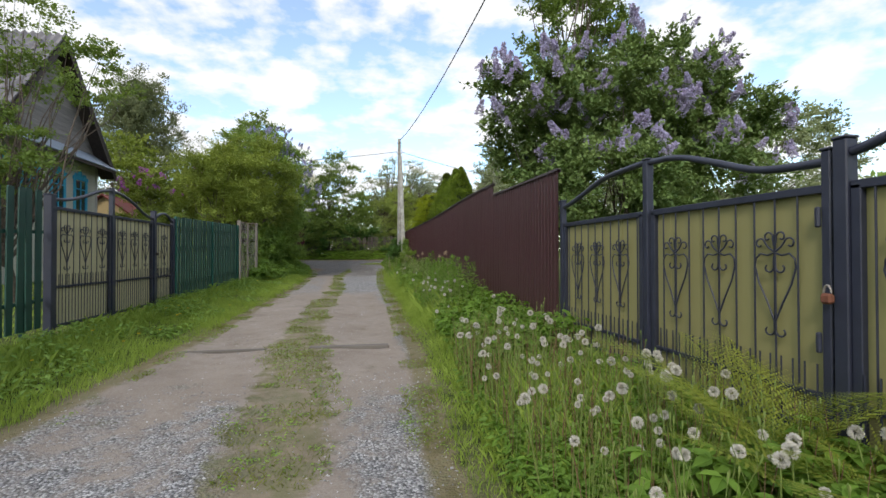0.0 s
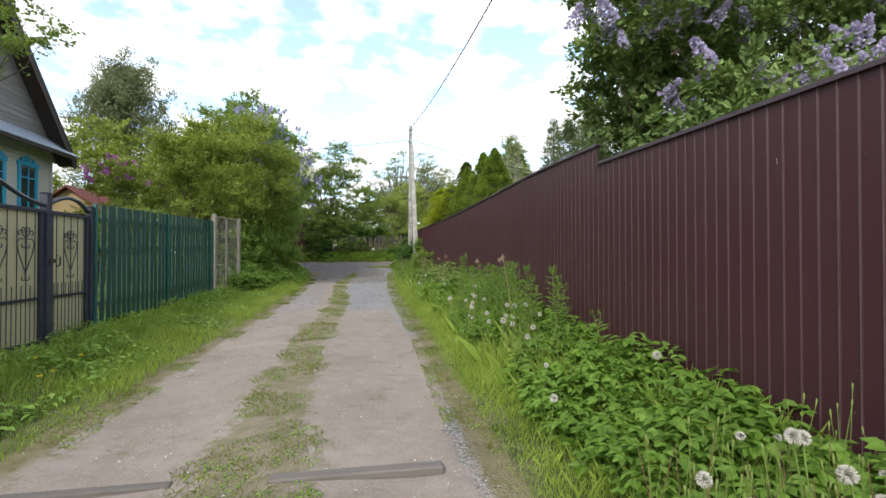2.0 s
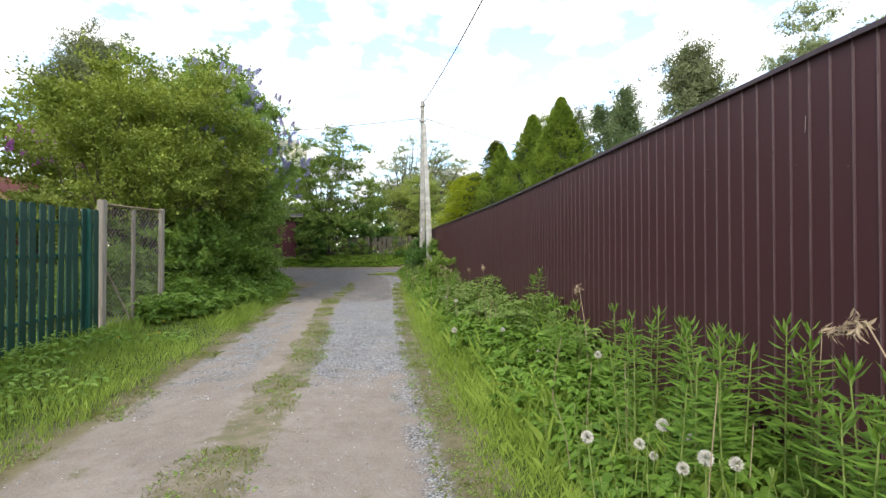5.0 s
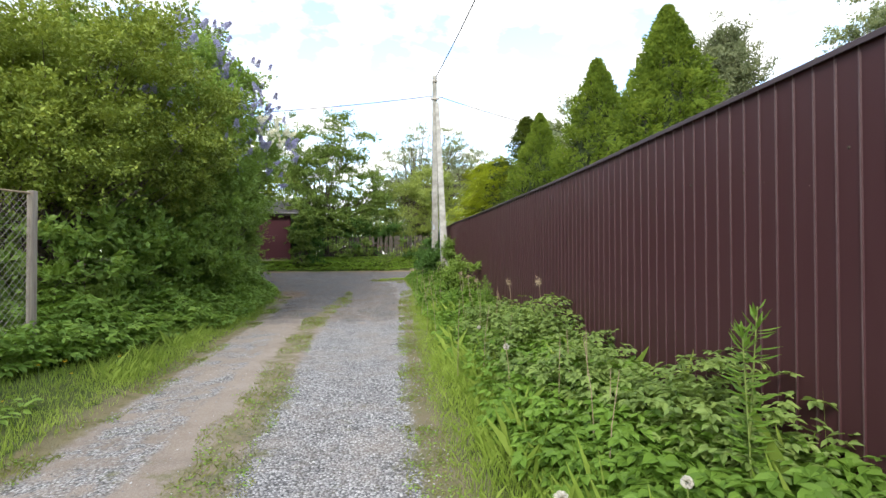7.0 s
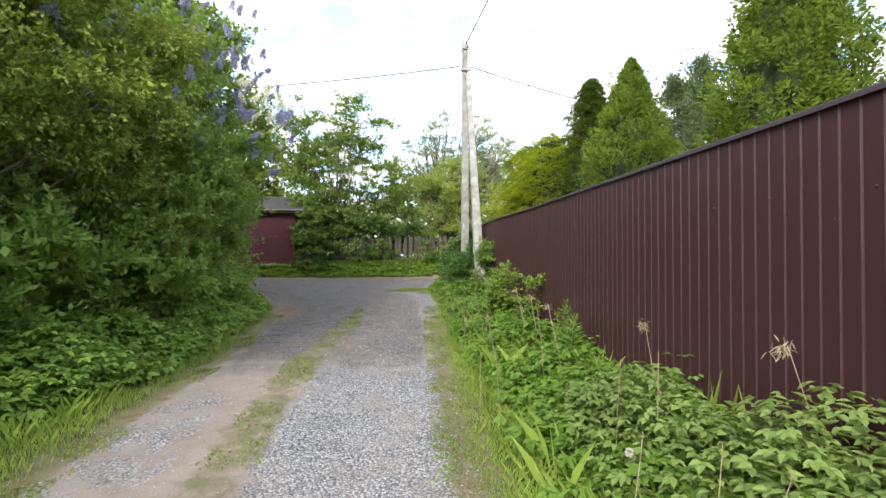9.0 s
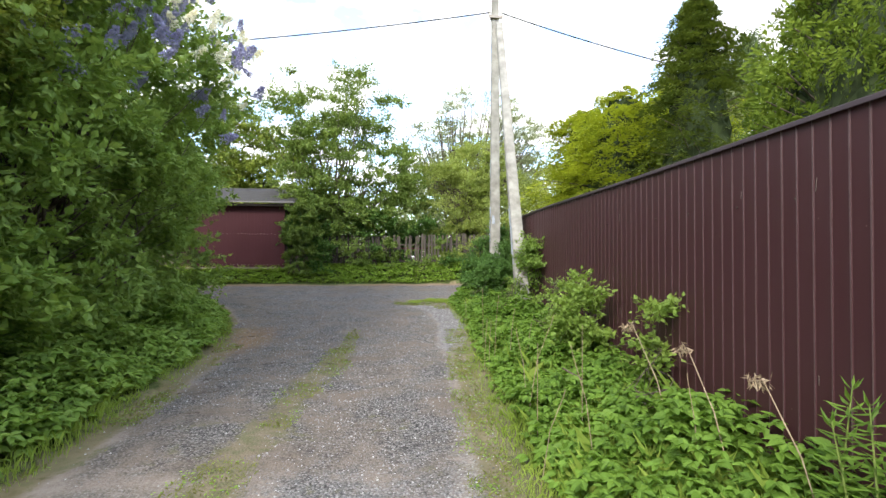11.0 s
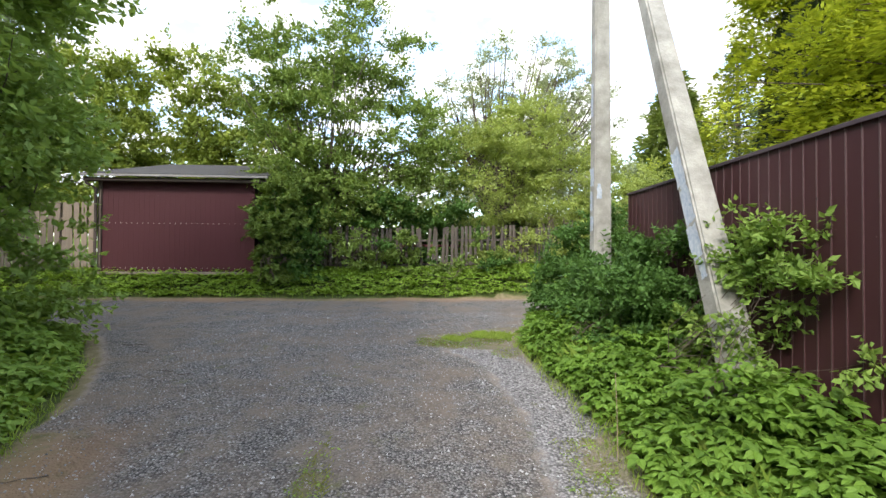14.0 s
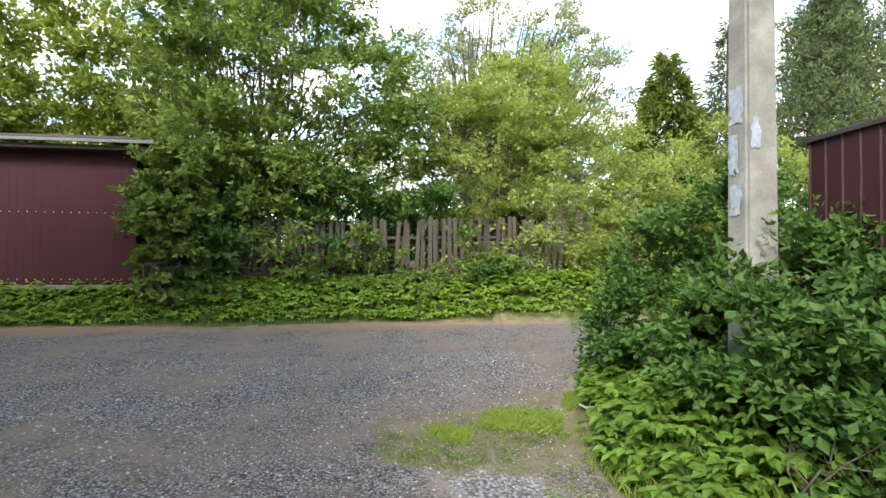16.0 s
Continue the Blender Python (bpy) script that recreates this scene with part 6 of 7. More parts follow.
x, y = scatter(rg, 560000, -2.2, 3.3, -1, 33, strip_ok)
grass_patch("lane_grass", "short trodden grass down the middle of the lane", rg, x, y, 0.026 + 0.022 * patchy(x, y, 3), 0.008, 0.9, "short_grass")
x, y = scatter(rg, 30000, -2.2, 3.3, -1, 33, strip_ok)
weed_patch("lane_weeds", "low plantain and clover in the middle of the lane", rg, x, y, 0.012, 0.026, "weed_dark", 4, 0.02, ternate=False)
u = rg.uniform(0, 2 * np.pi, 9000)
v = rg.random(9000) ** 0.6
x, y = np.concatenate([1.7 + 0.62 * v[:5500] * np.cos(u[:5500]), 2.5 + 0.6 * v[5500:] * np.cos(u[5500:])]), np.concatenate([31.35 + 0.33 * v[:5500] * np.sin(u[:5500]), 31.85 + 0.2 * v[5500:] * np.sin(u[5500:])])
k = patchy(x, y, 3.1, 1.0) > 0.5
grass_patch("grass_tuft_patch", "small ragged grass patch on the gravel at the bend", rg, x[k], y[k], 0.07 + 0 * x[k], 0.008, 0.8)
# right verge grass: long and yellowish near the gate
x, y = scatter(rg, 185000, 0.5, 3.2, -2, 24, lambda x, y: in_fence(x, y) & (road_depth(x, y) < 0.1 * rg.random(len(x))) & (rg.random(len(x)) < np.where(y < 6, 0.75, 0.9) * np.clip(1.35 - y / 26, 0.3, 1)))
grass_patch("verge_grass", "tall rank grass on the verge below the sheet fence", rg, x, y, np.interp(-road_depth(x, y), [-0.1, 0.2, 0.7, 1.3], [0.04, 0.13, 0.26, 0.32]) * (0.7 + 0.6 * patchy(x, y)), 0.0075, 0.45)
# other low grass at the crossing and its back verge
x, y = scatter(rg, 60000, -11, 9, 22, 37.4, lambda x, y: (road_depth(x, y) < 0.02) & (rg.random(len(x)) < 0.5))
grass_patch("bank_grass", "grass on the banks of the crossing lane", rg, x, y, 0.13, 0.012)

x, y = scatter(rg, 5000, 1.3, 3.3, 8, 26, lambda x, y: in_fence(x, y) & off_road(x - 0.3, y) & (patchy(x, y, 1.4, 1.0) > 0.5))
grass_patch("tall_grass", "long arching grass rising through the weeds", rg, x, y, 0.42 + 0 * x, 0.007, 0.5)

x, y = scatter(rg, 1300, 1.8, 3.2, 12.5, 18.5, lambda x, y: in_fence(x, y) & (x > fence_x(y) - 0.42) & (patchy(x, y, 2.2, 0.3) > 0.5))
grass_patch("tall_grass", "tall grass blades standing against the brown fence", rg, x, y, 0.66 + 0 * x, 0.006, 0.4)
x, y = scatter(rg, 30000, -3.4, -1.4, 17.5, 31.5, lambda x, y: (road_depth(x, y) < 0.12) & (road_depth(x, y) > -0.42) & (patchy(x, y, 2.6, 0.7) > 0.42))
grass_patch("tall_grass", "uneven grass fringe between the nettles and the lane", rg, x, y, np.interp(-road_depth(x, y), [-0.1, 0.2, 0.4], [0.04, 0.16, 0.26]), 0.007, 0.55)
x, y = scatter(rg, 52000, 0.9, 2.7, 8, 31, lambda x, y: (road_depth(x, y) < 0.10) & (road_depth(x, y) > -0.62) & (rg.random(len(x)) < 0.8))
grass_patch("tall_grass", "bright soft grass fringe between the gravel and the weeds", rg, x, y, np.interp(-road_depth(x, y), [-0.1, 0.2, 0.6], [0.04, 0.13, 0.26]) * (0.6 + 0.7 * patchy(x, y, 1.9)), 0.006, 0.5)
# leafy weeds
x, y = scatter(rg, 1300, -3.75, -2.2, 0.5, 17, lambda x, y: off_road(x + 0.2, y) & (patchy(x, y, 1.1, 0.4) > 0.45))
weed_patch("verge_weeds", "broad-leaved weeds in tufts on the grassy verge", rg, x, y, lambda x, y: np.interp(-road_depth(x, y), [0, 0.5, 1.2], [0.05, 0.12, 0.20]), 0.075, "weed_dark", 4, 0.06, levels=2, ternate=False)
x, y = scatter(rg, 3000, -3.78, -2.9, 0, 17, lambda x, y: patchy(x, y, 1.7, 1.4) > 0.45)
grass_patch("tall_grass", "longer grass at the foot of the gate and pickets", rg, x, y, 0.26 + 0 * x, 0.006, 0.5)
x, y = scatter(rg, 4600, 1.0, 3.0, 4.6, 16, lambda x, y: in_fence(x, y) & off_road(x - 0.35, y) & (patchy(x, y, 0.8) + 0.5 * (x > 1.7) + 0.5 * (y < 8.6) > 0.62))
weed_patch("ground_elder", "bright green ground elder below the brown fence", rg, x, y, lambda x, y: np.interp(-road_depth(x, y), [0, 0.4, 1.2], [0.08, 0.20, 0.38]) * (0.7 + 0.5 * patchy(x, y, 1.9)), 0.078, "weed", 3, 0.08, levels=2)
x, y = scatter(rg, 3800, 0.9, 2.5, -1.0, 4.8, lambda x, y: in_fence(x, y) & off_road(x - 0.25, y))
weed_patch("verge_weeds", "mixed low weeds under the dandelions", rg, x, y, lambda x, y: np.interp(-road_depth(x, y), [0, 0.4, 1.2], [0.05, 0.13, 0.26]), 0.06, "weed", 4, 0.05, levels=2, ternate=False)
x, y = scatter(rg, 300, 1.25, 2.35, 0.7, 1.9, lambda x, y: x > 1.9 - 0.4 * y + 0.2)
weed_patch("ground_elder", "large-leaved ground elder in the corner by the gate", rg, x, y, 0.36, 0.10, "weed", 3, 0.09, levels=2)
x, y = scatter(rg, 7600, 1.2, 4.4, 18.2, 32.6, lambda x, y: off_road(x - np.interp(y, [18, 22, 26], [0.5, 0.25, 0.12]), y) & in_fence(x, y))
weed_patch("ground_elder", "lush ground elder on the bank at the bend", rg, x, y, lambda x, y: np.interp(-road_depth(x, y), [0, 0.3, 1.0], [0.08, 0.22, 0.36]) * (0.6 + 0.65 * patchy(x, y, 1.7)), 0.080, "weed", 3, 0.09, levels=2)
x, y = scatter(rg, 2600, 1.5, 3.3, 13.0, 19.0, lambda x, y: in_fence(x, y) & (x > np.interp(y, [13.0, 16, 20, 24], [2.5, 2.0, 2.0, 2.5])))
weed_patch("raspberry_canes", "raspberry thicket below the brown fence", rg, x, y, lambda x, y: np.interp(x, [1.8, 2.3, 2.9], [0.25, 0.50, 0.58]) * (0.6 + 0.65 * patchy(x, y, 1.6)), 0.062, "berry_leaf", 3, 0.09, levels=3)
x, y = scatter(rg, 2400, 1.75, 3.2, 13.0, 19.5, lambda x, y: in_fence(x, y) & (rg.random(len(x)) < 0.2 + 0.8 * (x > 2.15)))
weed_patch("ground_elder", "ground elder among the raspberry canes", rg, x, y, lambda x, y: np.interp(-road_depth(x, y), [0, 0.4, 1.2], [0.08, 0.22, 0.38]), 0.085, "weed", 3, 0.09, levels=2)
x, y = scatter(rg, 5900, -4.4, -1.5, 17.6, 31.5, lambda x, y: off_road(x + np.interp(y, [17, 19, 22], [1.1, 0.7, 0.15]), y) & (x > np.interp(y, [17, 18.6, 18.9], [-3.3, -3.6, -5])))
weed_patch("nettles", "dense nettles and ground elder at the foot of the bush", rg, x, y, lambda x, y: np.interp(-road_depth(x, y), [0, 0.4, 1.4], [0.08, 0.24, 0.62]) * (0.6 + 0.7 * patchy(x, y, 1.5)) * np.interp(y, [16, 18, 20], [0.45, 0.7, 1]), 0.095, "weed_dark", 3, 0.1, levels=2)
x, y = scatter(rg, 6000, -9, 8.5, 35.6, 37.2, lambda x, y: rg.random(len(x)) < 0.9)
weed_patch("ground_elder", "ground elder carpet before the old pickets", rg, x, y, lambda x, y: 0.06 + 0.17 * smooth(35.5, 36.2, y), 0.085, "weed_sunlit", 3, 0.09)
x, y = scatter(rg, 1500, -12.5, -5.0, 30.5, 33.2, off_road)
weed_patch("nettles", "nettles along the crossing lane", rg, x, y, 0.4, 0.12, "weed_dark", 3, 0.1, levels=2)


# shrubs along the fence at the bend
def small_shrub(label, at, blobs, clumps, n, mat, seed, leaf=0.07, name="shrub", ratio=0.62, stems=14):
    return broadleaf(name, label, at, blobs, clumps, n, 0.17, leaf, mat, 0.025, 0.35, seed, 4, stems, at[2] + 0.05, ratio, category="bush")


small_shrub("young elder bush with pale leaves beside the fence", (2.9, 24.5, 0.75), [(2.9, 24.4, 1.50, 0.22, 0.30, 0.12), (2.98, 24.8, 1.62, 0.16, 0.22, 0.13), (2.85, 24.3, 1.22, 0.2, 0.26, 0.15)], 40, 2600, "leaf_elder", 101, 0.060, ratio=0.74, stems=9)
small_shrub("slender elder seedling against the brown fence", (3.02, 23.05, 0.75), [(3.05, 23.05, 1.48, 0.04, 0.06, 0.14), (3.03, 23.1, 1.15, 0.05, 0.07, 0.14)], 14, 700, "leaf_elder", 102, 0.056, ratio=0.7, stems=6)
small_shrub("thin reddish elder seedling against the brown fence", (3.05, 25.7, 0.75), [(3.05, 25.7, 1.35, 0.14, 0.2, 0.33)], 16, 700, "berry_leaf", 108, 0.045)
small_shrub("elder shrub with long sprays round the brace pole's foot", (3.2, 28.1, 0.8), [(3.35, 27.9, 1.95, 0.12, 0.45, 0.42), (3.3, 28.3, 2.15, 0.12, 0.35, 0.32), (3.2, 27.5, 1.5, 0.22, 0.55, 0.45), (3.3, 28.4, 1.4, 0.15, 0.6, 0.5)], 52, 4600, "leaf_mid", 103, 0.062, ratio=0.6, stems=20)
small_shrub("thin green saplings before the old pickets", (0.9, 36.3, 1.5), [(-0.6, 36.3, 2.0, 0.35, 0.1, 0.4), (0.5, 36.35, 2.1, 0.35, 0.12, 0.5), (1.5, 36.3, 1.9, 0.4, 0.1, 0.35), (2.4, 36.35, 2.1, 0.35, 0.12, 0.45)], 46, 4600, "leaf_tree", 107, 0.085)
small_shrub("dark bramble thicket between the two poles", (3.0, 29.6, 0.9), [(3.05, 29.7, 1.40, 0.4, 0.7, 0.6), (3.4, 30.1, 1.65, 0.12, 0.45, 0.5), (2.9, 30.5, 1.4, 0.35, 0.55, 0.6), (3.3, 29.3, 1.65, 0.18, 0.6, 0.5)], 180, 22000, "bramble", 104, 0.062)
small_shrub("dark shrub crowding the foot of the utility pole", (3.1, 31.4, 0.9), [(3.05, 31.5, 1.6, 0.4, 0.35, 0.75), (3.0, 31.8, 1.4, 0.4, 0.45, 0.65), (3.45, 31.25, 2.0, 0.3, 0.3, 0.7)], 150, 16000, "bramble", 106, 0.062)
small_shrub("bramble shrub hiding the corner of the fence", (3.9, 31.6, 1.0), [(3.48, 30.55, 2.0, 0.08, 0.2, 0.7), (4.1, 31.4, 1.95, 0.5, 0.45, 0.85), (3.7, 31.2, 2.1, 0.3, 0.3, 0.65), (4.9, 31.9, 1.6, 0.8, 0.6, 0.8)], 150, 19000, "bramble", 105, 0.052)


# ---- single plants ----
def goldenrod(label, at, height, seed):
    rng = np.random.default_rng(seed)
    t = thing("goldenrod", label, "plant", at, "goldenrod plants")
    P, A, L, lines = [], [], [], []
    for q in range(rng.integers(2, 5)):
        b = np.array([rng.normal() * 0.07, rng.normal() * 0.07, 0])
        h = height * rng.uniform(0.75, 1.0)
        lean = np.array([rng.normal() * 0.06, rng.normal() * 0.06, 0])
        lines.append(([tuple(b), tuple(b + lean * 0.4 + [0, 0, h * 0.5]), tuple(b + lean + [0, 0, h])], [0.006, 0.005, 0.003]))
        m = int(h * 62)
        z = np.sort(rng.uniform(0.25, 1.0, m))
        a = np.arange(m) * 2.4
        d = unit(np.stack([np.cos(a), np.sin(a), 0.25 + 1.1 * (z > 0.9)], 1))
        P.append(b + lean * z[:, None] + np.stack([0 * z, 0 * z, z * h], 1))
        A.append(d)
        L.append(np.interp(z, [0.25, 0.7, 0.95, 1.0], [0.10, 0.13, 0.10, 0.06]))
    P, A, L = map(np.concatenate, (P, A, L))
    me = leaves_mesh("leaves", P, A, np.cross(A, [0, 0, 1.0]), L, L * 0.2, M["weed"], 0.3)
    part("leaves", me, parent=t)
    part("stem", tubes("stem", lines, M["stem"], 5), parent=t)


for k, (x, y, h) in enumerate(((2.35, 8.5, 0.95), (2.45, 8.75, 0.8), (2.2, 9.1, 0.75), (2.35, 9.6, 0.9), (2.15, 9.9, 0.85), (2.4, 10.2, 0.8), (2.3, 10.8, 0.9), (2.1, 11.3, 0.75), (2.4, 11.9, 0.8),
                               (2.3, 12.8, 0.75), (2.4, 14.0, 0.95), (2.35, 13.4, 0.7), (2.5, 7.6, 0.7), (2.42, 9.4, 0.9), (2.25, 10.05, 0.85), (2.42, 10.5, 0.9), (2.3, 11.0, 0.85), (2.4, 11.5, 0.85), (2.1, 10.7, 0.8), (2.45, 9.9, 0.9), (2.45, 21.0, 0.85), (2.4, 20.6, 0.75))):
    x = x + float(fence_x(y)) - 2.82
    goldenrod("tall leafy goldenrod shoots close to the brown fence", (x, y, land1(x, y)), h * (1.18 if 8 < y < 15 else 1), 200 + k)


def dandelion_master():
    t = thing("dandelion", "dandelion gone to white seed head on a pale stem", "flower", (0, 0, 0), "dandelion seed heads")
    part("stem", tubes("stem", [([(0, 0, 0), (0.01, 0.005, 0.2), (0, 0.01, 0.4)], [0.0032, 0.0028, 0.0025])], M["stem"], 5), parent=t)
    rng = np.random.default_rng(8)
    n = 200
    s = on_sphere(rng, n)
    P = np.array([0, 0.01, 0.415]) + s * 0.008
    me = leaves_mesh("seed_head", P, s + rng.normal(size=(n, 3)) * 0.15, rng.normal(size=(n, 3)), 0.0155 * np.ones(n), 0.0048 * np.ones(n), M["fluff"], 0.5)
    part("seed_head", me, parent=t)
    return t


def yellow_dandelion():
    t = thing("dandelion", "low dandelion in bright yellow flower", "flower", (-2.3, 10.2, land1(-2.3, 10.2)), "yellow dandelions")
    part("stem", tubes("stem", [([(0, 0, 0), (0.01, 0, 0.08), (0, 0.01, 0.16)], [0.003, 0.0026, 0.0024])], M["stem"], 5), parent=t)
    rng = np.random.default_rng(12)
    a = rng.uniform(0, 6.28, 60)
    d = np.stack([np.cos(a), np.sin(a), rng.uniform(0.1, 0.9, 60)], 1)
    part("petals", leaves_mesh("petals", np.zeros((60, 3)) + [0, 0.01, 0.16], d, rng.normal(size=(60, 3)), 0.019 * np.ones(60), 0.006 * np.ones(60), M["dandelion_yellow"]), parent=t)
    return t


yd, ry = yellow_dandelion(), random.Random(5)
for _ in range(26):
    y = ry.choice((ry.uniform(4, 13), ry.uniform(15.5, 18.5)))
    x = float(np.interp(y, LY, LX)) - ry.uniform(0.25, 1.0)
    copy_thing(yd, pose(x, y, land1(x, y), 0, 0, ry.uniform(0, 360)) @ Matrix.Scale(ry.uniform(0.8, 1.3), 4))


def twig(at, turn, seed):
    rng = np.random.default_rng(seed)
    t = thing("twig", "dry fallen twig lying on the gravel of the lane", "twig", Matrix.Translation(at) @ Matrix.Rotation(turn, 4, "Z"), "fallen twigs")
    ln = rng.uniform(0.14, 0.34)
    p = np.stack([np.linspace(0, ln, 5), rng.normal(size=5) * 0.012, 0.006 + rng.random(5) * 0.006], 1)
    part("stick", tubes("stick", [(p, np.linspace(0.0045, 0.002, 5))], M["bark"], 5), parent=t)


for k in range(16):
    y = ry.uniform(22, 31)
    x = float(np.interp(y, LY, LX)) + ry.uniform(0.15, 1.9)
    twig((x, y, land1(x, y)), ry.uniform(-0.6, 0.6) + 3.1 * (k % 2), 500 + k)

dm = dandelion_master()
rg = np.random.default_rng(17)
spots = []
while len(spots) < 150:
    q = rg.random()
    y = rg.uniform(1.4, 5.2) if q < 0.68 else rg.uniform(5.2, 8.0) if q < 0.74 else rg.uniform(8, 11) if q < 0.92 else rg.uniform(11, 21)
    x = rg.uniform(1.0, 2.25) if y < 9 else rg.uniform(1.4, 2.3)
    if road_depth(x, y) < -0.15:
        spots.append((x, y))
dm.matrix_basis = Matrix.Translation((1.7, 2.3, land1(1.7, 2.3))) @ Matrix.Scale(1.2, 4)
for x, y in spots:
    copy_thing(dm, Matrix.Translation((x, y, land1(x, y) - 0.02)) @ Euler((rg.normal() * 0.10, rg.normal() * 0.10, rg.uniform(0, 6.28))).to_matrix().to_4x4() @ Matrix.Scale(rg.uniform(0.75, 1.22), 4))

# bare flower stalks among them
def stalks(name, label, rng, x, y, h, mat, r=0.0022, head=0.0):
    lines = []
    for a, b in zip(x, y):
        z = land1(a, b)
        k = h * rng.uniform(0.6, 1.15)
        lx, ly = rng.normal() * 0.10 * k, rng.normal() * 0.10 * k
        lines.append(([(a, b, z), (a + lx * 0.4, b + ly * 0.4, z + k * 0.6), (a + lx * 0.94, b + ly * 0.94, z + k * 0.93), (a + lx, b + ly, z + k * 0.98), (a + lx, b + ly, z + k)], [r, r * 0.9, r * 0.8, head or r * 0.7, head * 0.5 or r * 0.6]))
    tagged(part(name, tubes(name, lines, M[mat], 4)), label, "plant", kind="stuff")


x, y = scatter(rg, 750, 1.0, 2.35, 0.8, 5.6, lambda x, y: off_road(x - 0.2, y))
x, y = np.concatenate([x, rg.uniform(1.45, 2.1, 140)]), np.concatenate([y, rg.uniform(7.6, 11.5, 140)])
stalks("flower_stalks", "pale green bare flower stalks on the verge", rg, x, y, 0.55, "stem", head=0.006)
x, y = scatter(rg, 420, 1.0, 2.35, 1.4, 5.5, lambda x, y: off_road(x - 0.2, y))
stalks("flower_stalks", "reddish bare stalks among the dandelions", rg, x, y, 0.5, "red_stem", 0.0022)
x, y = scatter(rg, 50, 1.6, 2.6, 8, 28, off_road)
stalks("dry_stalks", "dry brown stalks leaning on the verge", rg, x, y, 0.9, "dry_stem", 0.003)


def dry_plume(label, at, tip, seed):
    rng = np.random.default_rng(seed)
    t = thing("dry_plume", label, "plant", at)
    p = [(0, 0, 0), (tip[0] * 0.35, tip[1] * 0.35, tip[2] * 0.6), (tip[0] * 0.8, tip[1] * 0.8, tip[2]), (tip[0], tip[1], tip[2] * 0.96)]
    part("stalk", tubes("stalk", [(p, [0.005, 0.004, 0.003, 0.002])], M["dry_stem"], 5), parent=t)
    n = 60
    u = rng.random(n)[:, None]
    P = np.array(p[2]) * (1 - u) + np.array(p[3]) * u + rng.normal(size=(n, 3)) * 0.015
    part("plume", leaves_mesh("plume", P, rng.normal(size=(n, 3)) + [0, 0, -1], rng.normal(size=(n, 3)), 0.05 * np.ones(n), 0.012 * np.ones(n), M["dry_stem"]), parent=t)


for k, (x, y, tx, ty, h) in enumerate(((2.2, 9.6, 0.0, 0.6, 1.15), (2.45, 17.3, 0.1, 0.5, 1.0), (2.3, 22.1, 0.05, 0.9, 0.85), (2.3, 21.5, 0.1, 0.75, 0.8), (2.4, 21.0, 0.05, 0.6, 0.75), (2.5, 12.9, 0, 0.3, 1.0), (2.5, 18.9, 0.0, 0.25, 0.9))):
    x = x + float(fence_x(y)) - 2.8
    dry_plume("dry brown plume of last year's weed by the fence", (x, y, land1(x, y)), (tx, ty, h), 300 + k)


def fern(at, seed, size=0.55, fronds=8):
    rng = np.random.default_rng(seed)
    t = thing("fern", "pale green fern with arching fronds by the gate", "fern", at, "ferns by the gate")
    for q in range(fronds):
        a = 2 * math.pi * q / fronds + rng.normal() * 0.3
        ln = size * rng.uniform(0.7, 1.1)
        s = np.linspace(0, 1, 27)
        el = 1.15 - 1.0 * s
        r = np.cumsum(np.cos(el)) / 27 * ln
        z = np.cumsum(np.sin(el)) / 27 * ln
        spine = np.stack([np.cos(a) * r, np.sin(a) * r, z], 1)
        d = unit(np.gradient(spine, axis=0))
        side = np.cross(d, [0, 0, 1.0])
        w = 0.20 * ln * np.sin(np.pi * np.clip(s * 0.9 + 0.08, 0, 1))
        P, A, L = [], [], []
        for sg in (1, -1):
            pin = unit(side * sg + d * 0.45)
            for v in np.linspace(0.08, 1.0, 10):
                for e in (1, -1):
                    P.append(spine + pin * (w * v)[:, None])
                    A.append(unit(pin * 0.7 + d * e))
                    L.append((0.012 + 0.10 * w) * (1.05 - 0.75 * v))
        P, A, L = map(np.concatenate, (P, A, L))
        me = leaves_mesh("frond", P, A, np.cross(A, [0, 0, 1.0]), L, L * 0.42, M["fern"], 0.1)
        part("frond", me, parent=t)


for k, (x, y, sz) in enumerate(((2.10, 1.80, 1.35), (2.22, 2.2, 1.25), (1.9, 1.5, 1.0), (2.25, 2.75, 0.6), (2.1, 1.3, 0.9))):
    fern((x, y, land1(x, y) + 0.02), 400 + k, sz)


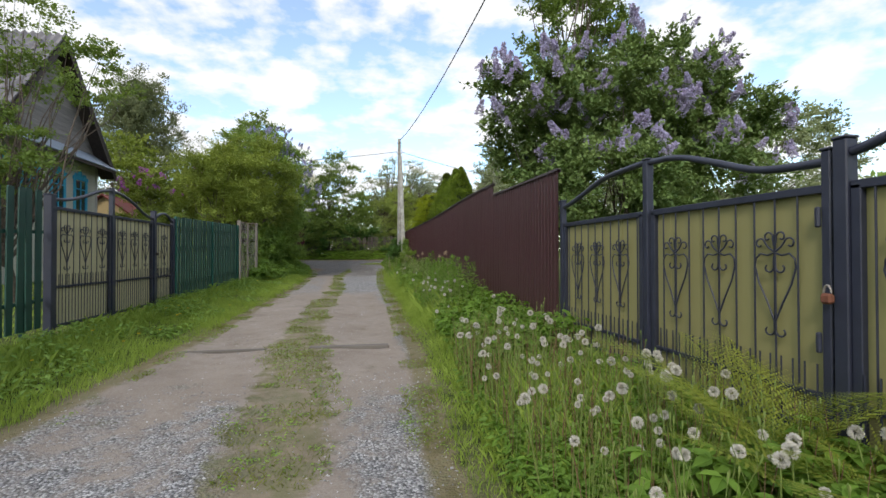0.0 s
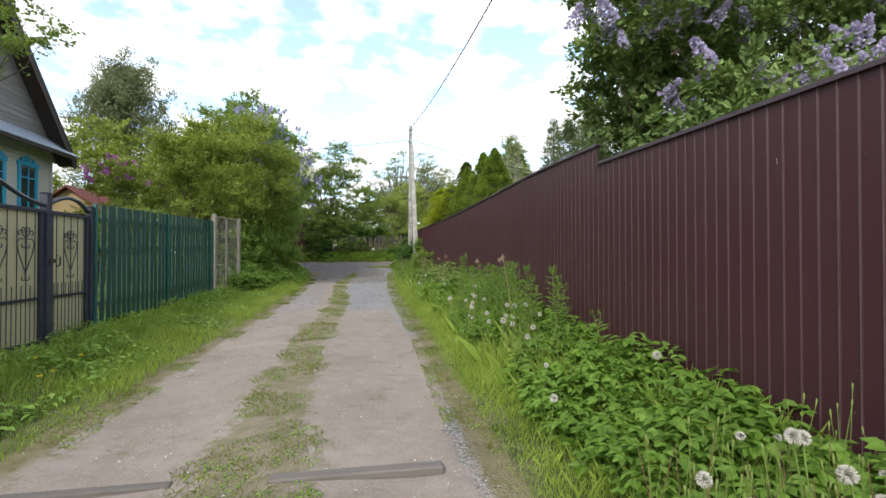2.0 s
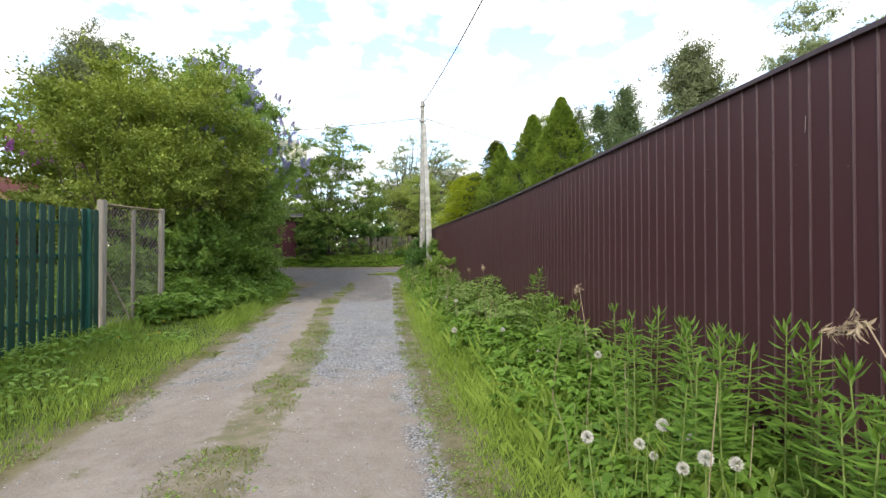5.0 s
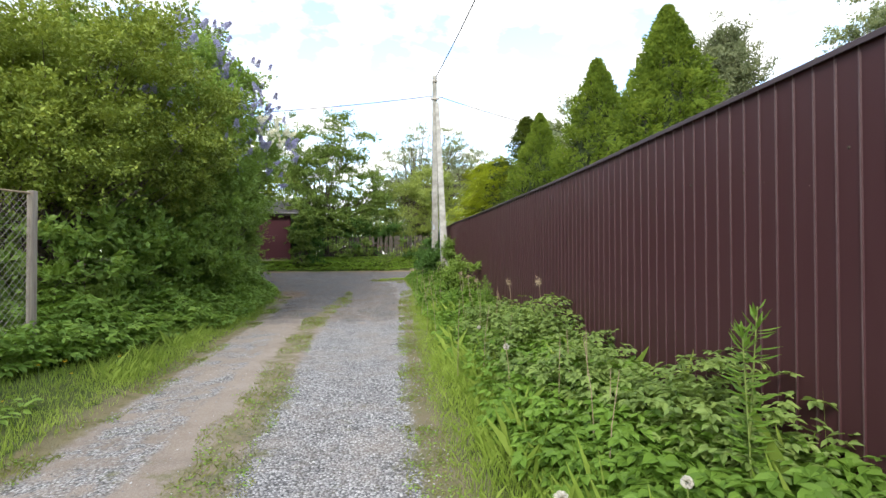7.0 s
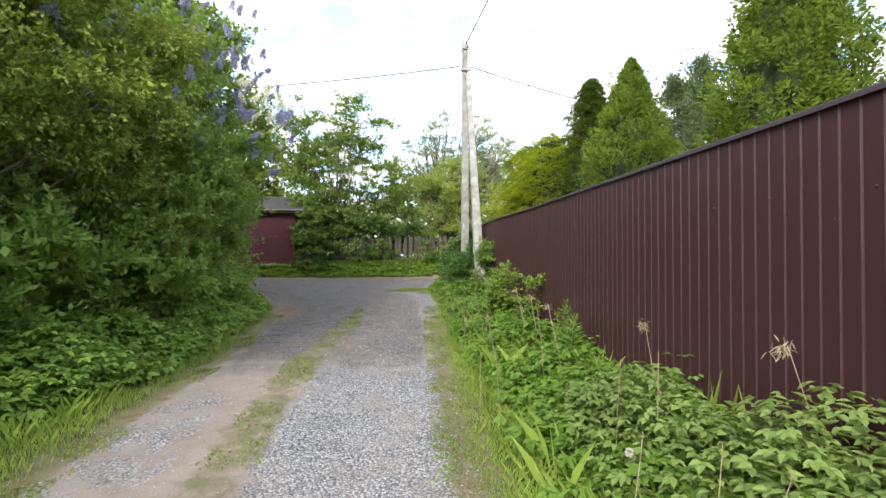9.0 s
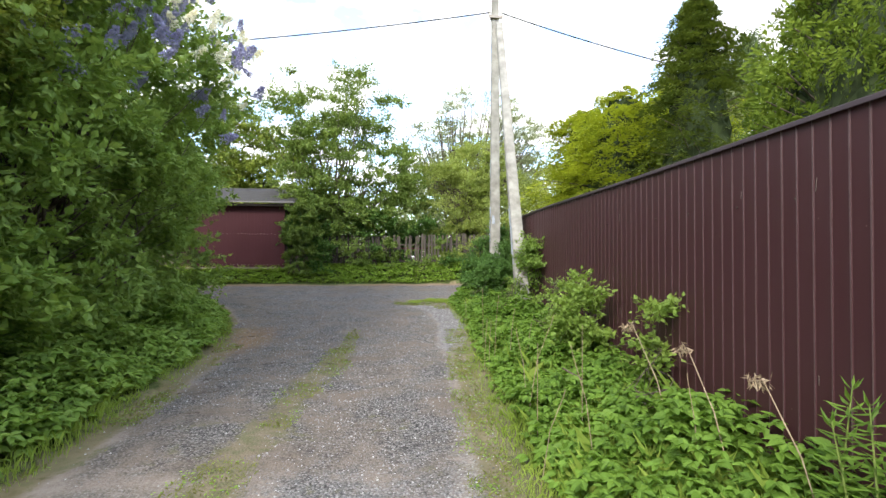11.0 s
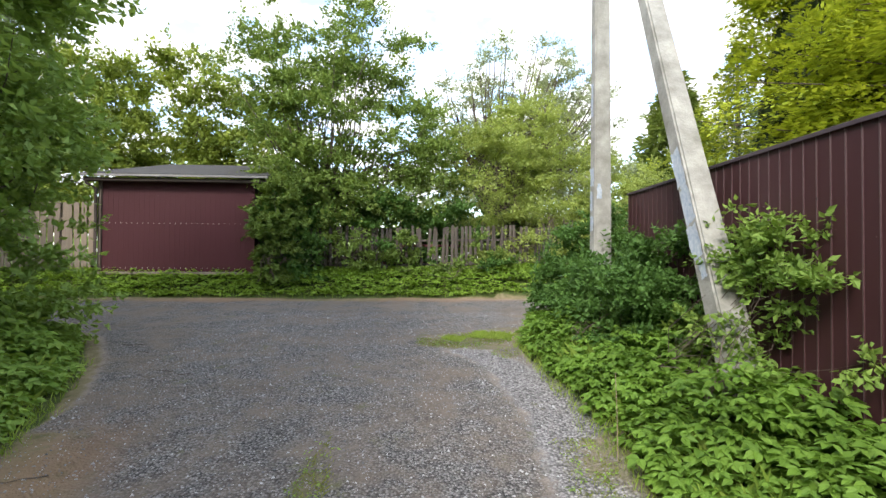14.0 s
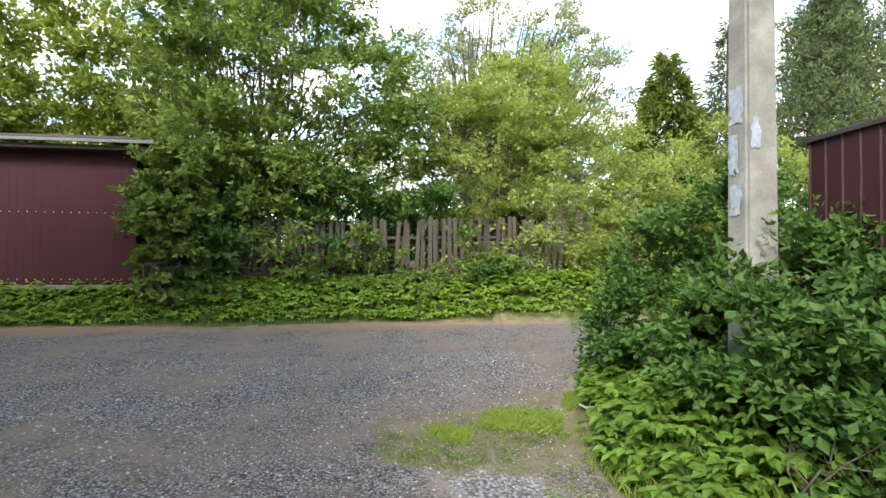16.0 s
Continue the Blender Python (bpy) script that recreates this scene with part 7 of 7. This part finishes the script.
# ---- loose crushed stone on the lane ----
def gravel():
    rng = np.random.default_rng(55)
    n = 150000
    x = rng.uniform(-2.4, 2.6, n)
    y = rng.uniform(-0.5, 33.5, n)
    d = road_depth(x, y)
    pale = (y < 5.4) & (x > -0.2) & (x < 1.0) | (y < 5) & (x < -0.9) & (rng.random(n) < 0.5)
    pale |= (y > 13.5) & (y < 25) & (x > -0.2)
    pale |= (y > 24)
    keep = (d > 0.03) & (rng.random(n) < np.where(pale, 0.5, 0.08))
    x, y = x[keep], y[keep]
    n = len(x)
    r = 0.0062 * rng.uniform(0.6, 1.0, n) * (1 + 1.3 * rng.random(n) ** 4) * np.where(y > 24, 1.1, 1)
    base = np.array([(1, 0, 0), (-0.5, 0.87, 0), (-0.5, -0.87, 0), (0.3, 0.1, 0.8), (-0.6, 0.2, 0.45)], float)
    a = rng.uniform(0, 6.28, n)
    ca, sa = np.cos(a), np.sin(a)
    v = base[None] * rng.uniform(0.7, 1.3, (n, 5, 3)) * r[:, None, None]
    vx = v[..., 0] * ca[:, None] - v[..., 1] * sa[:, None]
    vy = v[..., 0] * sa[:, None] + v[..., 1] * ca[:, None]
    v = np.stack([vx + x[:, None], vy + y[:, None], v[..., 2] + (land(x, y) + 0.001)[:, None]], -1).reshape(-1, 3)
    f = np.array([(0, 1, 3), (1, 4, 3), (4, 2, 3), (2, 0, 3), (1, 2, 4)])
    f = (np.arange(n)[:, None, None] * 5 + f[None]).reshape(-1, 3)
    tagged(part("crushed_stone", arr_mesh("crushed_stone", v, f, M["stone"])), "loose grey crushed stone on the lane", "gravel", kind="stuff")


gravel()
litter = bmesh.new()
box(litter, (0, 0, 0), (0.09, 0.05, 0.012), Matrix.Rotation(0.5, 4, "Y"), 0.004)
box(litter, (0.05, 0.03, 0.0), (0.06, 0.05, 0.01), Matrix.Rotation(-0.4, 4, "X"), 0.004)
tagged(part("paper_scrap", litter, M["trim_white"], at=(2.32, 31.45, land1(2.32, 31.45) + 0.03)), "crumpled white paper scrap on the grass patch", "litter")
